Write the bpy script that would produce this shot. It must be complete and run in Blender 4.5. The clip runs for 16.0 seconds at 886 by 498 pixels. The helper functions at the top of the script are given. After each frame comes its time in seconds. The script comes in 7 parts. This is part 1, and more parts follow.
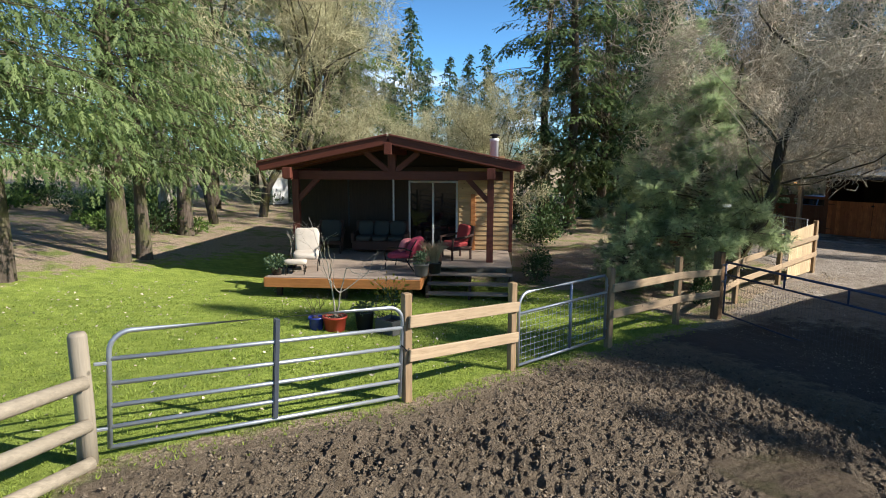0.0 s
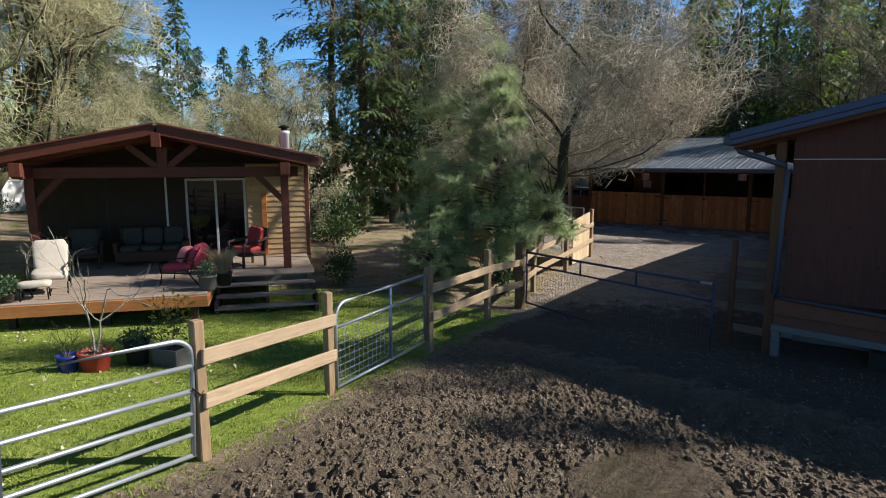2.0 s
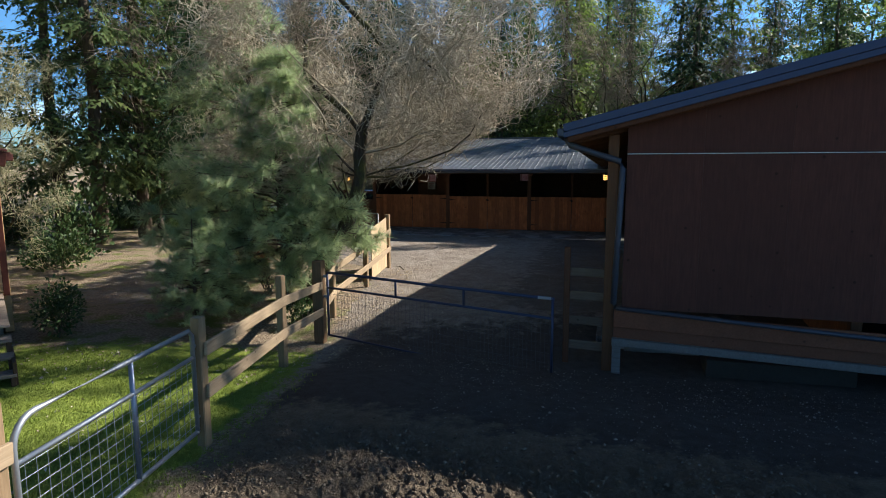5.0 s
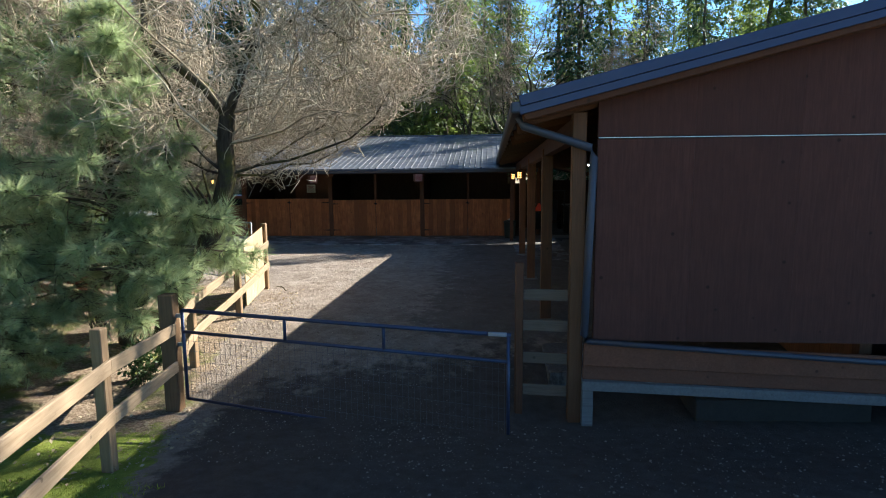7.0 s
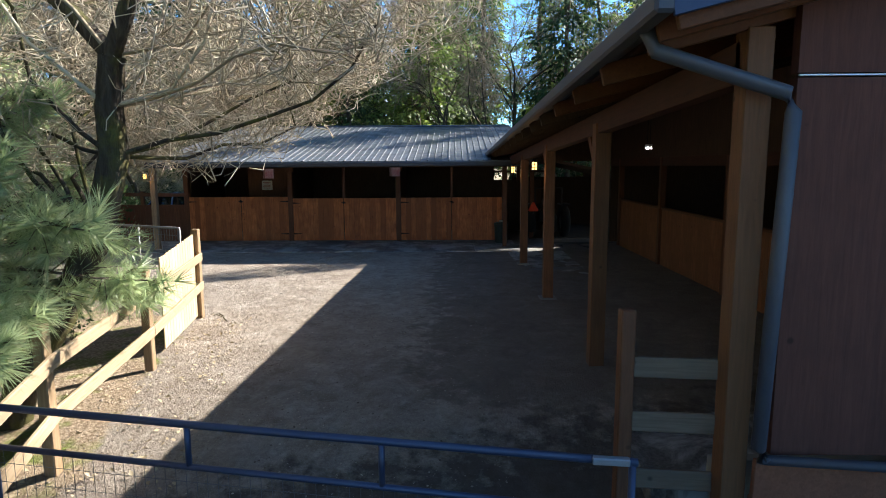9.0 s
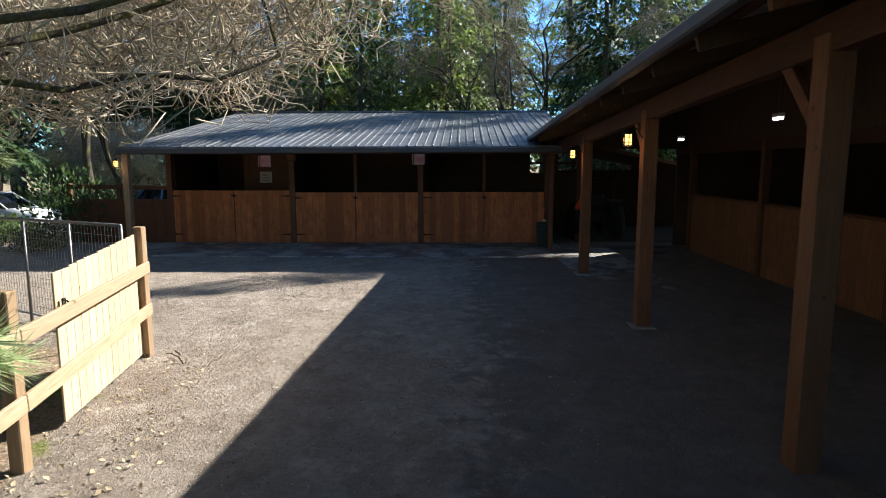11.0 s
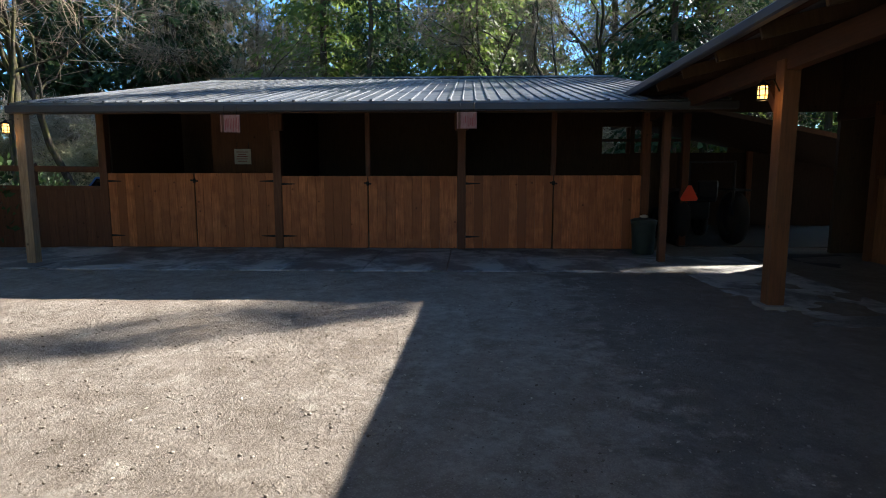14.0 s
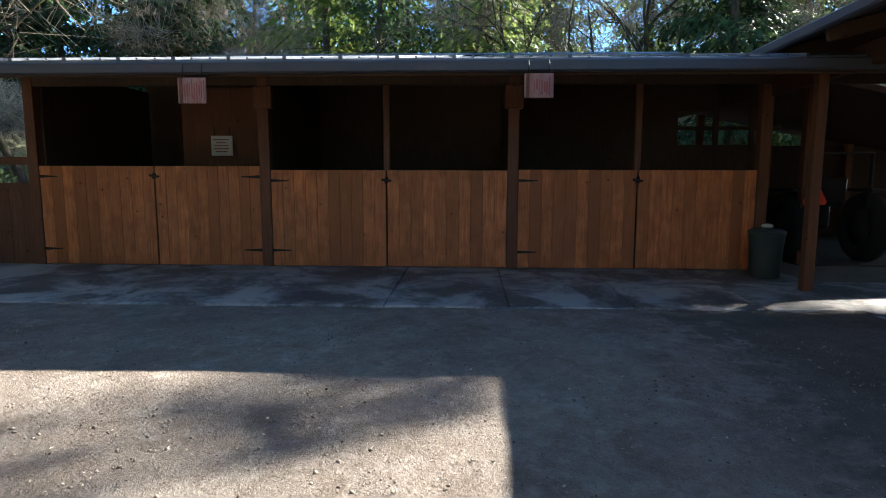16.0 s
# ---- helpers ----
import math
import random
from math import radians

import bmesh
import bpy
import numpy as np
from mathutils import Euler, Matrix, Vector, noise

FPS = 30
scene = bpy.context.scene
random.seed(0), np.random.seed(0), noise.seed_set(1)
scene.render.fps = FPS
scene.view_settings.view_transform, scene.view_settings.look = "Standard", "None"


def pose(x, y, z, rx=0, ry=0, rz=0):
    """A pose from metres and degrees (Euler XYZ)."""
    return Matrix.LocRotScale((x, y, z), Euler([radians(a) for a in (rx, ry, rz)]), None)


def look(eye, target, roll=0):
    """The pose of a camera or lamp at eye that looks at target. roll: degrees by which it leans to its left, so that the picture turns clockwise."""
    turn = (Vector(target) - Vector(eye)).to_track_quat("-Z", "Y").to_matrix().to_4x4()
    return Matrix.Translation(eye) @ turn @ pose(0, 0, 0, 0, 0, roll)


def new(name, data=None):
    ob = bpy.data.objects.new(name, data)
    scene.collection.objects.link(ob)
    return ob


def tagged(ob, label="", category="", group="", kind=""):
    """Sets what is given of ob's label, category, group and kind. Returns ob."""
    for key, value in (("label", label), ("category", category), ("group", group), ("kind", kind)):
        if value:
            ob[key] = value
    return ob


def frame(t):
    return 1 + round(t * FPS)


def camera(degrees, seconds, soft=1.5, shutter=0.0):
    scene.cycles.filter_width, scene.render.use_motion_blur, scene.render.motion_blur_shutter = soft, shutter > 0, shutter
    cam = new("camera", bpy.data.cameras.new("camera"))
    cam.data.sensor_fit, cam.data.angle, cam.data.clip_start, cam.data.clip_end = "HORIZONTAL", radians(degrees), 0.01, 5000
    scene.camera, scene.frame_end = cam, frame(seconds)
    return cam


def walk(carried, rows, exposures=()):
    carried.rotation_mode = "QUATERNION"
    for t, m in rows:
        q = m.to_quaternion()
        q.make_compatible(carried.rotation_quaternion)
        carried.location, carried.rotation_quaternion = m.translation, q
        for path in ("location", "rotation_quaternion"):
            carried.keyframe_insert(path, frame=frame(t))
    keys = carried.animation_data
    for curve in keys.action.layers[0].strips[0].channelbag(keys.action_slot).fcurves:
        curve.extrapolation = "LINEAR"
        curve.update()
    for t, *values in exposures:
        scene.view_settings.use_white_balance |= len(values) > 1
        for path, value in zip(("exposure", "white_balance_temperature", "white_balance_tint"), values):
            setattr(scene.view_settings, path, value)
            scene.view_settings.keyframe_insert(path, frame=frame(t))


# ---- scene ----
cam = camera(72.3, 16.0, soft=1.0)
# seconds, x, y, z, yaw, pitch, roll
ROWS = [
    (0.0, -0.072, 0.052, 2.629, -32.286, -8.376, -0.263),
    (0.5, 0.021, 0.354, 2.591, -35.136, -8.383, -0.15),
    (1.0, 0.164, 0.665, 2.565, -39.886, -8.41, 0.024),
    (1.5, 0.302, 0.92, 2.535, -45.604, -8.453, 0.068),
    (2.0, 0.456, 1.144, 2.511, -52.282, -8.489, 0.087),
    (2.5, 0.663, 1.4, 2.48, -59.008, -8.473, 0.091),
    (3.0, 0.951, 1.679, 2.471, -64.792, -8.421, 0.068),
    (3.5, 1.303, 1.983, 2.469, -67.058, -8.396, -0.036),
    (4.0, 1.689, 2.302, 2.465, -69.118, -8.357, 0.011),
    (6.5, 4.582, 3.9, 2.204, -82.407, -7.939, 0.516),
    (7.0, 5.345, 4.183, 2.187, -85.616, -7.917, 0.546),
    (7.5, 6.192, 4.456, 2.195, -86.998, -7.965, 0.568),
    (8.0, 7.087, 4.681, 2.184, -87.958, -7.974, 0.468),
    (8.5, 8.022, 4.886, 2.078, -88.663, -7.981, 0.369),
    (9.0, 8.952, 5.034, 1.953, -88.973, -8.003, 0.313),
    (11.5, 13.386, 5.906, 1.396, -87.76, -7.879, 0.071),
    (12.0, 14.297, 6.092, 1.221, -87.672, -7.881, 0.077),
    (12.5, 15.274, 6.309, 1.148, -87.675, -7.801, 0.042),
    (13.0, 16.247, 6.506, 1.123, -87.625, -7.724, 0.023),
    (13.5, 17.195, 6.707, 1.004, -87.58, -7.701, 0.019),
    (14.0, 18.12, 6.911, 0.897, -87.57, -7.645, 0.041),
    (14.5, 19.015, 7.117, 0.833, -87.522, -7.609, 0.01),
    (15.0, 19.901, 7.311, 0.778, -87.475, -7.555, -0.042),
    (15.5, 20.716, 7.512, 0.743, -87.449, -7.474, -0.081),
    (16.0, 21.433, 7.74, 0.716, -87.426, -7.373, -0.109),
]
walk(cam, [(t, pose(x, y, z, 90 + pitch, roll, yaw)) for t, x, y, z, yaw, pitch, roll in ROWS], [(0.0, 1.02), (1.0, 0.96), (2.5, 0.80), (4.0, 0.80), (7.0, 1.64), (9.0, 1.92), (11.5, 1.70), (12.5, 1.78), (14.5, 2.03), (16.0, 2.48)])

# ---- world, sun ----
SUN = Vector((1.0, -1.11, 1.0)).normalized()
world = bpy.data.worlds.new("sky")
scene.world = world
world.use_nodes = True
wn, wl = world.node_tree.nodes, world.node_tree.links
wn.clear()
sky = wn.new("ShaderNodeTexSky")
sky.sky_type = "NISHITA"
sky.sun_disc = False
sky.sun_elevation = math.asin(SUN.z)
sky.sun_rotation = math.atan2(SUN.x, SUN.y)
sky.air_density, sky.dust_density, sky.ozone_density = 1.0, 0.4, 2.0
# thin cloud bank low in the sky
wco = wn.new("ShaderNodeTexCoord")
wmap = wn.new("ShaderNodeMapping")
wmap.inputs["Scale"].default_value = (2.2, 2.2, 9.0)
wnoise = wn.new("ShaderNodeTexNoise")
wnoise.inputs["Scale"].default_value = 1.6
wnoise.inputs["Detail"].default_value = 6
wramp = wn.new("ShaderNodeMapRange")
wramp.inputs["From Min"].default_value, wramp.inputs["From Max"].default_value = 0.56, 0.72
wsep = wn.new("ShaderNodeSeparateXYZ")
wlow = wn.new("ShaderNodeMapRange")
wlow.inputs["From Min"].default_value, wlow.inputs["From Max"].default_value = 0.21, 0.11
wmul = wn.new("ShaderNodeMath")
wmul.operation = "MULTIPLY"
wmix = wn.new("ShaderNodeMix")
wmix.data_type = "RGBA"
wmix.inputs[7].default_value = (20.0, 20.6, 21.4, 1)
wbg = wn.new("ShaderNodeBackground")
wbg.inputs["Strength"].default_value = 0.043
wout = wn.new("ShaderNodeOutputWorld")
wl.new(wco.outputs["Generated"], wmap.inputs["Vector"])
wl.new(wmap.outputs["Vector"], wnoise.inputs["Vector"])
wl.new(wnoise.outputs["Fac"], wramp.inputs["Value"])
wl.new(wco.outputs["Generated"], wsep.inputs["Vector"])
wl.new(wsep.outputs["Z"], wlow.inputs["Value"])
wl.new(wramp.outputs["Result"], wmul.inputs[0])
wl.new(wlow.outputs["Result"], wmul.inputs[1])
wl.new(wmul.outputs["Value"], wmix.inputs["Factor"])
wtint = wn.new("ShaderNodeMix")
wtint.data_type, wtint.blend_type = "RGBA", "MULTIPLY"
wtint.inputs[0].default_value = 1.0
whaze = wn.new("ShaderNodeMapRange")
whaze.inputs["From Min"].default_value, whaze.inputs["From Max"].default_value = 0.42, 0.08
wblue = wn.new("ShaderNodeMix")
wblue.data_type = "RGBA"
wblue.inputs[6].default_value = (0.68, 1.0, 1.28, 1)
wblue.inputs[7].default_value = (1.00, 1.90, 2.75, 1)
wl.new(wsep.outputs["Z"], whaze.inputs["Value"])
wl.new(whaze.outputs["Result"], wblue.inputs["Factor"])
wl.new(wblue.outputs[2], wtint.inputs[7])
wl.new(sky.outputs["Color"], wtint.inputs[6])
wl.new(wtint.outputs[2], wmix.inputs[6])
wl.new(wmix.outputs[2], wbg.inputs["Color"])
wl.new(wbg.outputs["Background"], wout.inputs["Surface"])
sun = new("sun", bpy.data.lights.new("sun", "SUN"))
sun.data.energy, sun.data.angle, sun.data.color = 5.0, radians(0.55), (1.0, 0.95, 0.87)
sun.matrix_world = look(SUN * 60, (0, 0, 0))


# ---- materials ----
class Mat:
    """A small builder of node materials."""

    def __init__(self, name, rough=0.8, metal=0.0, spec=0.3):
        self.m = bpy.data.materials.new(name)
        self.m.use_nodes = True
        self.n, self.l = self.m.node_tree.nodes, self.m.node_tree.links
        self.b = self.n["Principled BSDF"]
        self.b.inputs["Roughness"].default_value = rough
        self.b.inputs["Metallic"].default_value = metal
        self.b.inputs["Specular IOR Level"].default_value = spec
        self.co = self.n.new("ShaderNodeTexCoord")

    def coord(self, scale=(1, 1, 1), world=False, shift=False):
        mp = self.n.new("ShaderNodeMapping")
        mp.inputs["Scale"].default_value = scale
        if world:
            g = self.n.new("ShaderNodeNewGeometry")
            self.l.new(g.outputs["Position"], mp.inputs["Vector"])
        else:
            self.l.new(self.co.outputs["Object"], mp.inputs["Vector"])
        if shift:
            oi = self.n.new("ShaderNodeObjectInfo")
            cx = self.n.new("ShaderNodeMath")
            cx.operation = "MULTIPLY"
            cx.inputs[1].default_value = 37.0
            self.l.new(oi.outputs["Random"], cx.inputs[0])
            self.l.new(cx.outputs[0], mp.inputs["Location"])
        return mp.outputs["Vector"]

    def noise(self, vec, scale, detail=4, rough=0.55, lo=0.3, hi=0.7, dist=0.0):
        t = self.n.new("ShaderNodeTexNoise")
        t.inputs["Scale"].default_value = scale
        t.inputs["Detail"].default_value = detail
        t.inputs["Roughness"].default_value = rough
        t.inputs["Distortion"].default_value = dist
        self.l.new(vec, t.inputs["Vector"])
        r = self.n.new("ShaderNodeMapRange")
        r.inputs["From Min"].default_value, r.inputs["From Max"].default_value = lo, hi
        self.l.new(t.outputs["Fac"], r.inputs["Value"])
        return r.outputs["Result"]

    def voronoi(self, vec, scale, feature="F1", lo=0.0, hi=1.0):
        t = self.n.new("ShaderNodeTexVoronoi")
        t.feature = feature
        t.inputs["Scale"].default_value = scale
        self.l.new(vec, t.inputs["Vector"])
        r = self.n.new("ShaderNodeMapRange")
        r.inputs["From Min"].default_value, r.inputs["From Max"].default_value = lo, hi
        self.l.new(t.outputs["Distance"], r.inputs["Value"])
        return r.outputs["Result"]

    def mix(self, fac, a, b):
        x = self.n.new("ShaderNodeMix")
        x.data_type = "RGBA"
        for sock, v in ((x.inputs[0], fac), (x.inputs[6], a), (x.inputs[7], b)):
            if isinstance(v, (tuple, list)):
                sock.default_value = (*v, 1) if len(v) == 3 else v
            elif isinstance(v, (int, float)):
                sock.default_value = v
            else:
                self.l.new(v, sock)
        return x.outputs[2]

    def math(self, op, a, b=0.0, clamp=False):
        x = self.n.new("ShaderNodeMath")
        x.operation, x.use_clamp = op, clamp
        for sock, v in ((x.inputs[0], a), (x.inputs[1], b)):
            if isinstance(v, (int, float)):
                sock.default_value = v
            else:
                self.l.new(v, sock)
        return x.outputs[0]

    def attr(self, name):
        a = self.n.new("ShaderNodeAttribute")
        a.attribute_name = name
        return a.outputs["Fac"]

    def rand(self, island=False):
        if island:
            return self.n.new("ShaderNodeNewGeometry").outputs["Random Per Island"]
        return self.n.new("ShaderNodeObjectInfo").outputs["Random"]

    def color(self, c):
        if isinstance(c, tuple):
            self.b.inputs["Base Color"].default_value = (*c, 1)
        else:
            self.l.new(c, self.b.inputs["Base Color"])
        return self

    def bump(self, h, strength=0.3, distance=0.01):
        p = self.n.new("ShaderNodeBump")
        p.inputs["Strength"].default_value, p.inputs["Distance"].default_value = strength, distance
        self.l.new(h, p.inputs["Height"])
        self.l.new(p.outputs["Normal"], self.b.inputs["Normal"])
        return self

    def rough(self, v):
        self.l.new(v, self.b.inputs["Roughness"])
        return self


def wood(name, dark, light, along=2, rough=0.75, worn=0.35, spec=0.25, vary=0.55, dip=0.5):
    """Sawn timber with the grain along one axis of the piece (0 x, 1 y, 2 z)."""
    m = Mat(name, rough, 0, spec)
    s = [22.0, 22.0, 22.0]
    s[along] = 1.6
    g = m.noise(m.coord(tuple(s), shift=True), 1.5, 5, 0.6, 0.25, 0.75, 0.6)
    c = m.mix(g, dark, light)
    blot = m.noise(m.coord((1, 1, 1), shift=True), 3.0, 4, 0.6, 0.4, 0.8)
    c = m.mix(m.math("MULTIPLY", blot, worn), c, tuple(v * 0.5 for v in dark))
    hue = m.mix(m.math("MULTIPLY", m.rand(), vary), c, tuple(v * dip for v in light))
    knots = m.voronoi(m.coord((3.5, 3.5, 3.5) if along == 2 else (3.5, 3.5, 3.5), shift=True), 1.0, "F1", 0.10, 0.05)
    hue = m.mix(m.math("MULTIPLY", knots, 0.7, True), hue, tuple(v * 0.25 for v in dark))
    m.color(hue).bump(g, 0.35, 0.004)
    return m.m


def plain(name, c, rough=0.6, metal=0.0, var=0.25, scale=6.0, bump=0.1, spec=0.3):
    m = Mat(name, rough, metal, spec)
    a = m.noise(m.coord(shift=True), scale, 5, 0.6, 0.3, 0.75)
    f = m.noise(m.coord(shift=True), scale * 9, 3, 0.6, 0.3, 0.7)
    c1 = m.mix(m.math("MULTIPLY", a, var), c, tuple(v * 0.45 for v in c))
    c1 = m.mix(m.math("MULTIPLY", f, var * 0.5), c1, tuple(min(1, v * 1.4) for v in c))
    m.color(c1).bump(f, bump, 0.003)
    return m.m


def leafy(name, a, b, rough=0.6, through_light=0.25, spec=0.25):
    """Foliage: colour varies by clump; some light passes through."""
    m = Mat(name, rough, 0, spec)
    c = m.mix(m.rand(True), a, b)
    big = m.noise(m.coord((1, 1, 1), world=True), 0.55, 3, 0.6, 0.35, 0.7)
    c = m.mix(m.math("MULTIPLY", big, 0.45), c, tuple(v * 0.55 for v in a))
    m.color(c)
    if through_light:
        t = m.n.new("ShaderNodeBsdfTranslucent")
        m.l.new(c, t.inputs["Color"])
        x = m.n.new("ShaderNodeMixShader")
        x.inputs[0].default_value = through_light
        out = m.n["Material Output"]
        m.l.new(m.b.outputs[0], x.inputs[1])
        m.l.new(t.outputs[0], x.inputs[2])
        m.l.new(x.outputs[0], out.inputs["Surface"])
    return m.m


def barky(name, a, b, moss=None):
    m = Mat(name, 0.9, 0, 0.15)
    g = m.noise(m.coord((9, 9, 2.0), world=True), 1.6, 6, 0.65, 0.3, 0.7, 0.5)
    c = m.mix(g, a, b)
    if moss:
        mm = m.noise(m.coord((1, 1, 1), world=True), 2.2, 5, 0.65, 0.45, 0.62)
        c = m.mix(mm, c, moss)
    m.color(c).bump(g, 0.8, 0.03)
    return m.m


M_POST = wood("weathered_cedar_post", (0.20, 0.125, 0.065), (0.42, 0.29, 0.17))
M_RAIL = wood("sawn_fir_rail", (0.26, 0.18, 0.105), (0.50, 0.375, 0.245), along=0)
M_PANEL = wood("new_fence_board", (0.44, 0.315, 0.175), (0.70, 0.54, 0.34), worn=0.3, vary=0.9, dip=0.55)
M_GATEPOST = wood("dark_brown_gate_post", (0.115, 0.066, 0.034), (0.250, 0.148, 0.078))
M_GREYLOG = wood("grey_round_rail", (0.20, 0.165, 0.12), (0.40, 0.34, 0.255), along=0)
M_GREYPOST = wood("grey_round_post", (0.20, 0.165, 0.12), (0.40, 0.34, 0.255))
M_STAY = plain("dark_steel_stay", (0.065, 0.075, 0.095), 0.5, 0.4, 0.3, 10, 0.05, 0.4)
M_GATE = plain("blue_grey_gate_paint", (0.20, 0.24, 0.33), 0.38, 0.55, 0.3, 10, 0.05, 0.5)
M_GALV = plain("galvanised_steel", (0.36, 0.385, 0.42), 0.46, 0.7, 0.3, 12, 0.05, 0.5)
M_WIRE = plain("dull_wire", (0.16, 0.16, 0.165), 0.45, 0.7, 0.2, 20, 0.0, 0.5)
M_BLUEPIPE = plain("dark_blue_pipe", (0.05, 0.065, 0.12), 0.45, 0.4, 0.3, 10, 0.05, 0.5)
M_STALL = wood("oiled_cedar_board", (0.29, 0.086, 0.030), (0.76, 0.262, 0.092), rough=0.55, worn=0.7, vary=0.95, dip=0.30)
# darker, less saturated cedar for the stall fronts of the barn aisle
M_STALLDULL = wood("dull_cedar_board", (0.155, 0.062, 0.030), (0.36, 0.160, 0.076), rough=0.7, worn=0.5, vary=0.7)
M_STALLPOST = wood("stained_cedar_post", (0.090, 0.036, 0.018), (0.185, 0.075, 0.038), rough=0.6)
M_WARMPOST = wood("oiled_fir_post", (0.115, 0.048, 0.022), (0.225, 0.100, 0.045), rough=0.6)
# near-black boards: the deep shade of porch and shed put into the colour
M_PORCHWALL = wood("shade_black_board", (0.022, 0.014, 0.010), (0.046, 0.029, 0.020))
M_RAFTER = wood("stained_rafter", (0.085, 0.030, 0.015), (0.17, 0.065, 0.030), along=1, rough=0.65)
M_BEAM = wood("stained_beam", (0.045, 0.018, 0.010), (0.090, 0.036, 0.019), along=0, rough=0.65)
M_BARNWALL = wood("brown_plywood_siding", (0.084, 0.029, 0.021), (0.136, 0.050, 0.035), rough=0.7, worn=0.3)
M_SKIRT = wood("red_brown_skirt_board", (0.17, 0.06, 0.032), (0.27, 0.105, 0.06), along=1)
# dark tone carries the shade of inner walls and undersides in its colour
M_DARKWOOD = wood("inner_shade_board", (0.050, 0.030, 0.019), (0.100, 0.061, 0.038))
M_SHAKE = wood("silvered_sill", (0.15, 0.135, 0.125), (0.28, 0.26, 0.24), along=1)
M_HOUSERED = wood("red_stained_timber", (0.085, 0.022, 0.014), (0.165, 0.047, 0.029), along=0, rough=0.6)
M_HOUSEREDV = wood("red_stained_post", (0.085, 0.022, 0.014), (0.165, 0.047, 0.029), rough=0.6)
M_SIDING = wood("tan_lap_siding", (0.40, 0.25, 0.115), (0.58, 0.39, 0.20), along=0, rough=0.6)
M_DECK = wood("grey_deck_board", (0.22, 0.165, 0.125), (0.42, 0.335, 0.265), along=0)
M_DULLBOARD = wood("dull_brown_board", (0.115, 0.080, 0.056), (0.225, 0.165, 0.120), along=0)
M_DECKFRONT = wood("orange_deck_fascia", (0.34, 0.125, 0.040), (0.52, 0.215, 0.072), along=0, rough=0.5)
M_STEP = wood("worn_step_board", (0.17, 0.13, 0.10), (0.36, 0.28, 0.22), along=0)
M_WHITE = plain("white_painted_frame", (0.75, 0.75, 0.74), 0.4, 0, 0.12, 4, 0.02)
# the white frame paint again, dimmed for the shade under the porch
M_FRAME = plain("shaded_white_frame", (0.46, 0.46, 0.45), 0.45, 0, 0.12, 4, 0.02)
M_DARK = plain("black_plastic", (0.018, 0.018, 0.020), 0.5, 0, 0.3, 8, 0.05)
M_CUSHION = plain("cream_cushion", (0.47, 0.41, 0.34), 0.9, 0, 0.3, 5, 0.3)
M_REDCLOTH = plain("faded_red_cushion", (0.36, 0.045, 0.080), 0.9, 0, 0.35, 5, 0.3)
M_PINK = plain("rose_pillow", (0.50, 0.16, 0.17), 0.9, 0, 0.3, 5, 0.3)
# grey-green cloth lowered to near black, the porch's deep shade included
M_GREYCLOTH = plain("shade_dark_cushion", (0.048, 0.048, 0.042), 0.9, 0, 0.3, 5, 0.3)
M_WICKER = plain("brown_wicker", (0.055, 0.026, 0.018), 0.7, 0, 0.5, 40, 0.6)
M_REDPOT = plain("red_plastic_tub", (0.36, 0.050, 0.030), 0.45, 0, 0.25, 5, 0.05)
M_BLUEPOT = plain("cobalt_glazed_pot", (0.020, 0.035, 0.22), 0.25, 0, 0.25, 5, 0.05, 0.5)
M_GREYPOT = plain("grey_planter", (0.105, 0.100, 0.095), 0.7, 0, 0.3, 5, 0.2)
M_TERRA = plain("potting_soil", (0.040, 0.026, 0.017), 0.95, 0, 0.5, 20, 0.9)
M_STEEL = plain("stainless_flue", (0.80, 0.81, 0.83), 0.40, 0.15, 0.12, 8, 0.03)
M_GUTTER = plain("blue_grey_gutter", (0.072, 0.077, 0.100), 0.5, 0.25, 0.2, 6, 0.03, 0.4)
M_GUTTERDARK = plain("dark_gutter", (0.050, 0.050, 0.056), 0.5, 0.2, 0.3, 6, 0.03, 0.4)
M_REDORANGE = plain("orange_red_cushion", (0.38, 0.052, 0.050), 0.9, 0, 0.35, 5, 0.3)
M_BLUETRIM = plain("blue_steel_trim", (0.034, 0.050, 0.108), 0.45, 0.3, 0.2, 6, 0.03, 0.5)
M_FLASH = plain("bare_flashing", (0.66, 0.66, 0.68), 0.35, 0.6, 0.15, 8, 0.03)
M_TYRE = plain("tyre_rubber", (0.016, 0.016, 0.016), 0.85, 0, 0.3, 10, 0.3)
M_TRACTOR = plain("dull_tractor_paint", (0.035, 0.035, 0.040), 0.5, 0, 0.3, 6, 0.05)
M_SMV = plain("fluorescent_red_triangle", (0.85, 0.075, 0.030), 0.5, 0, 0.1, 6, 0.0)
M_BIN = plain("dark_green_bin", (0.030, 0.040, 0.034), 0.55, 0, 0.3, 6, 0.1)
M_PLAQUE = wood("red_washed_plaque", (0.24, 0.085, 0.062), (0.44, 0.25, 0.205))
M_PAPER = plain("printed_paper", (0.52, 0.50, 0.46), 0.7, 0, 0.3, 12, 0.0)
M_INK = plain("faded_ink", (0.26, 0.055, 0.045), 0.7, 0, 0.2, 12, 0.0)
M_IRON = plain("black_iron", (0.020, 0.018, 0.016), 0.5, 0.6, 0.3, 20, 0.1, 0.4)
M_STONE = plain("grey_footing_stone", (0.24, 0.23, 0.21), 0.9, 0, 0.5, 8, 0.6)

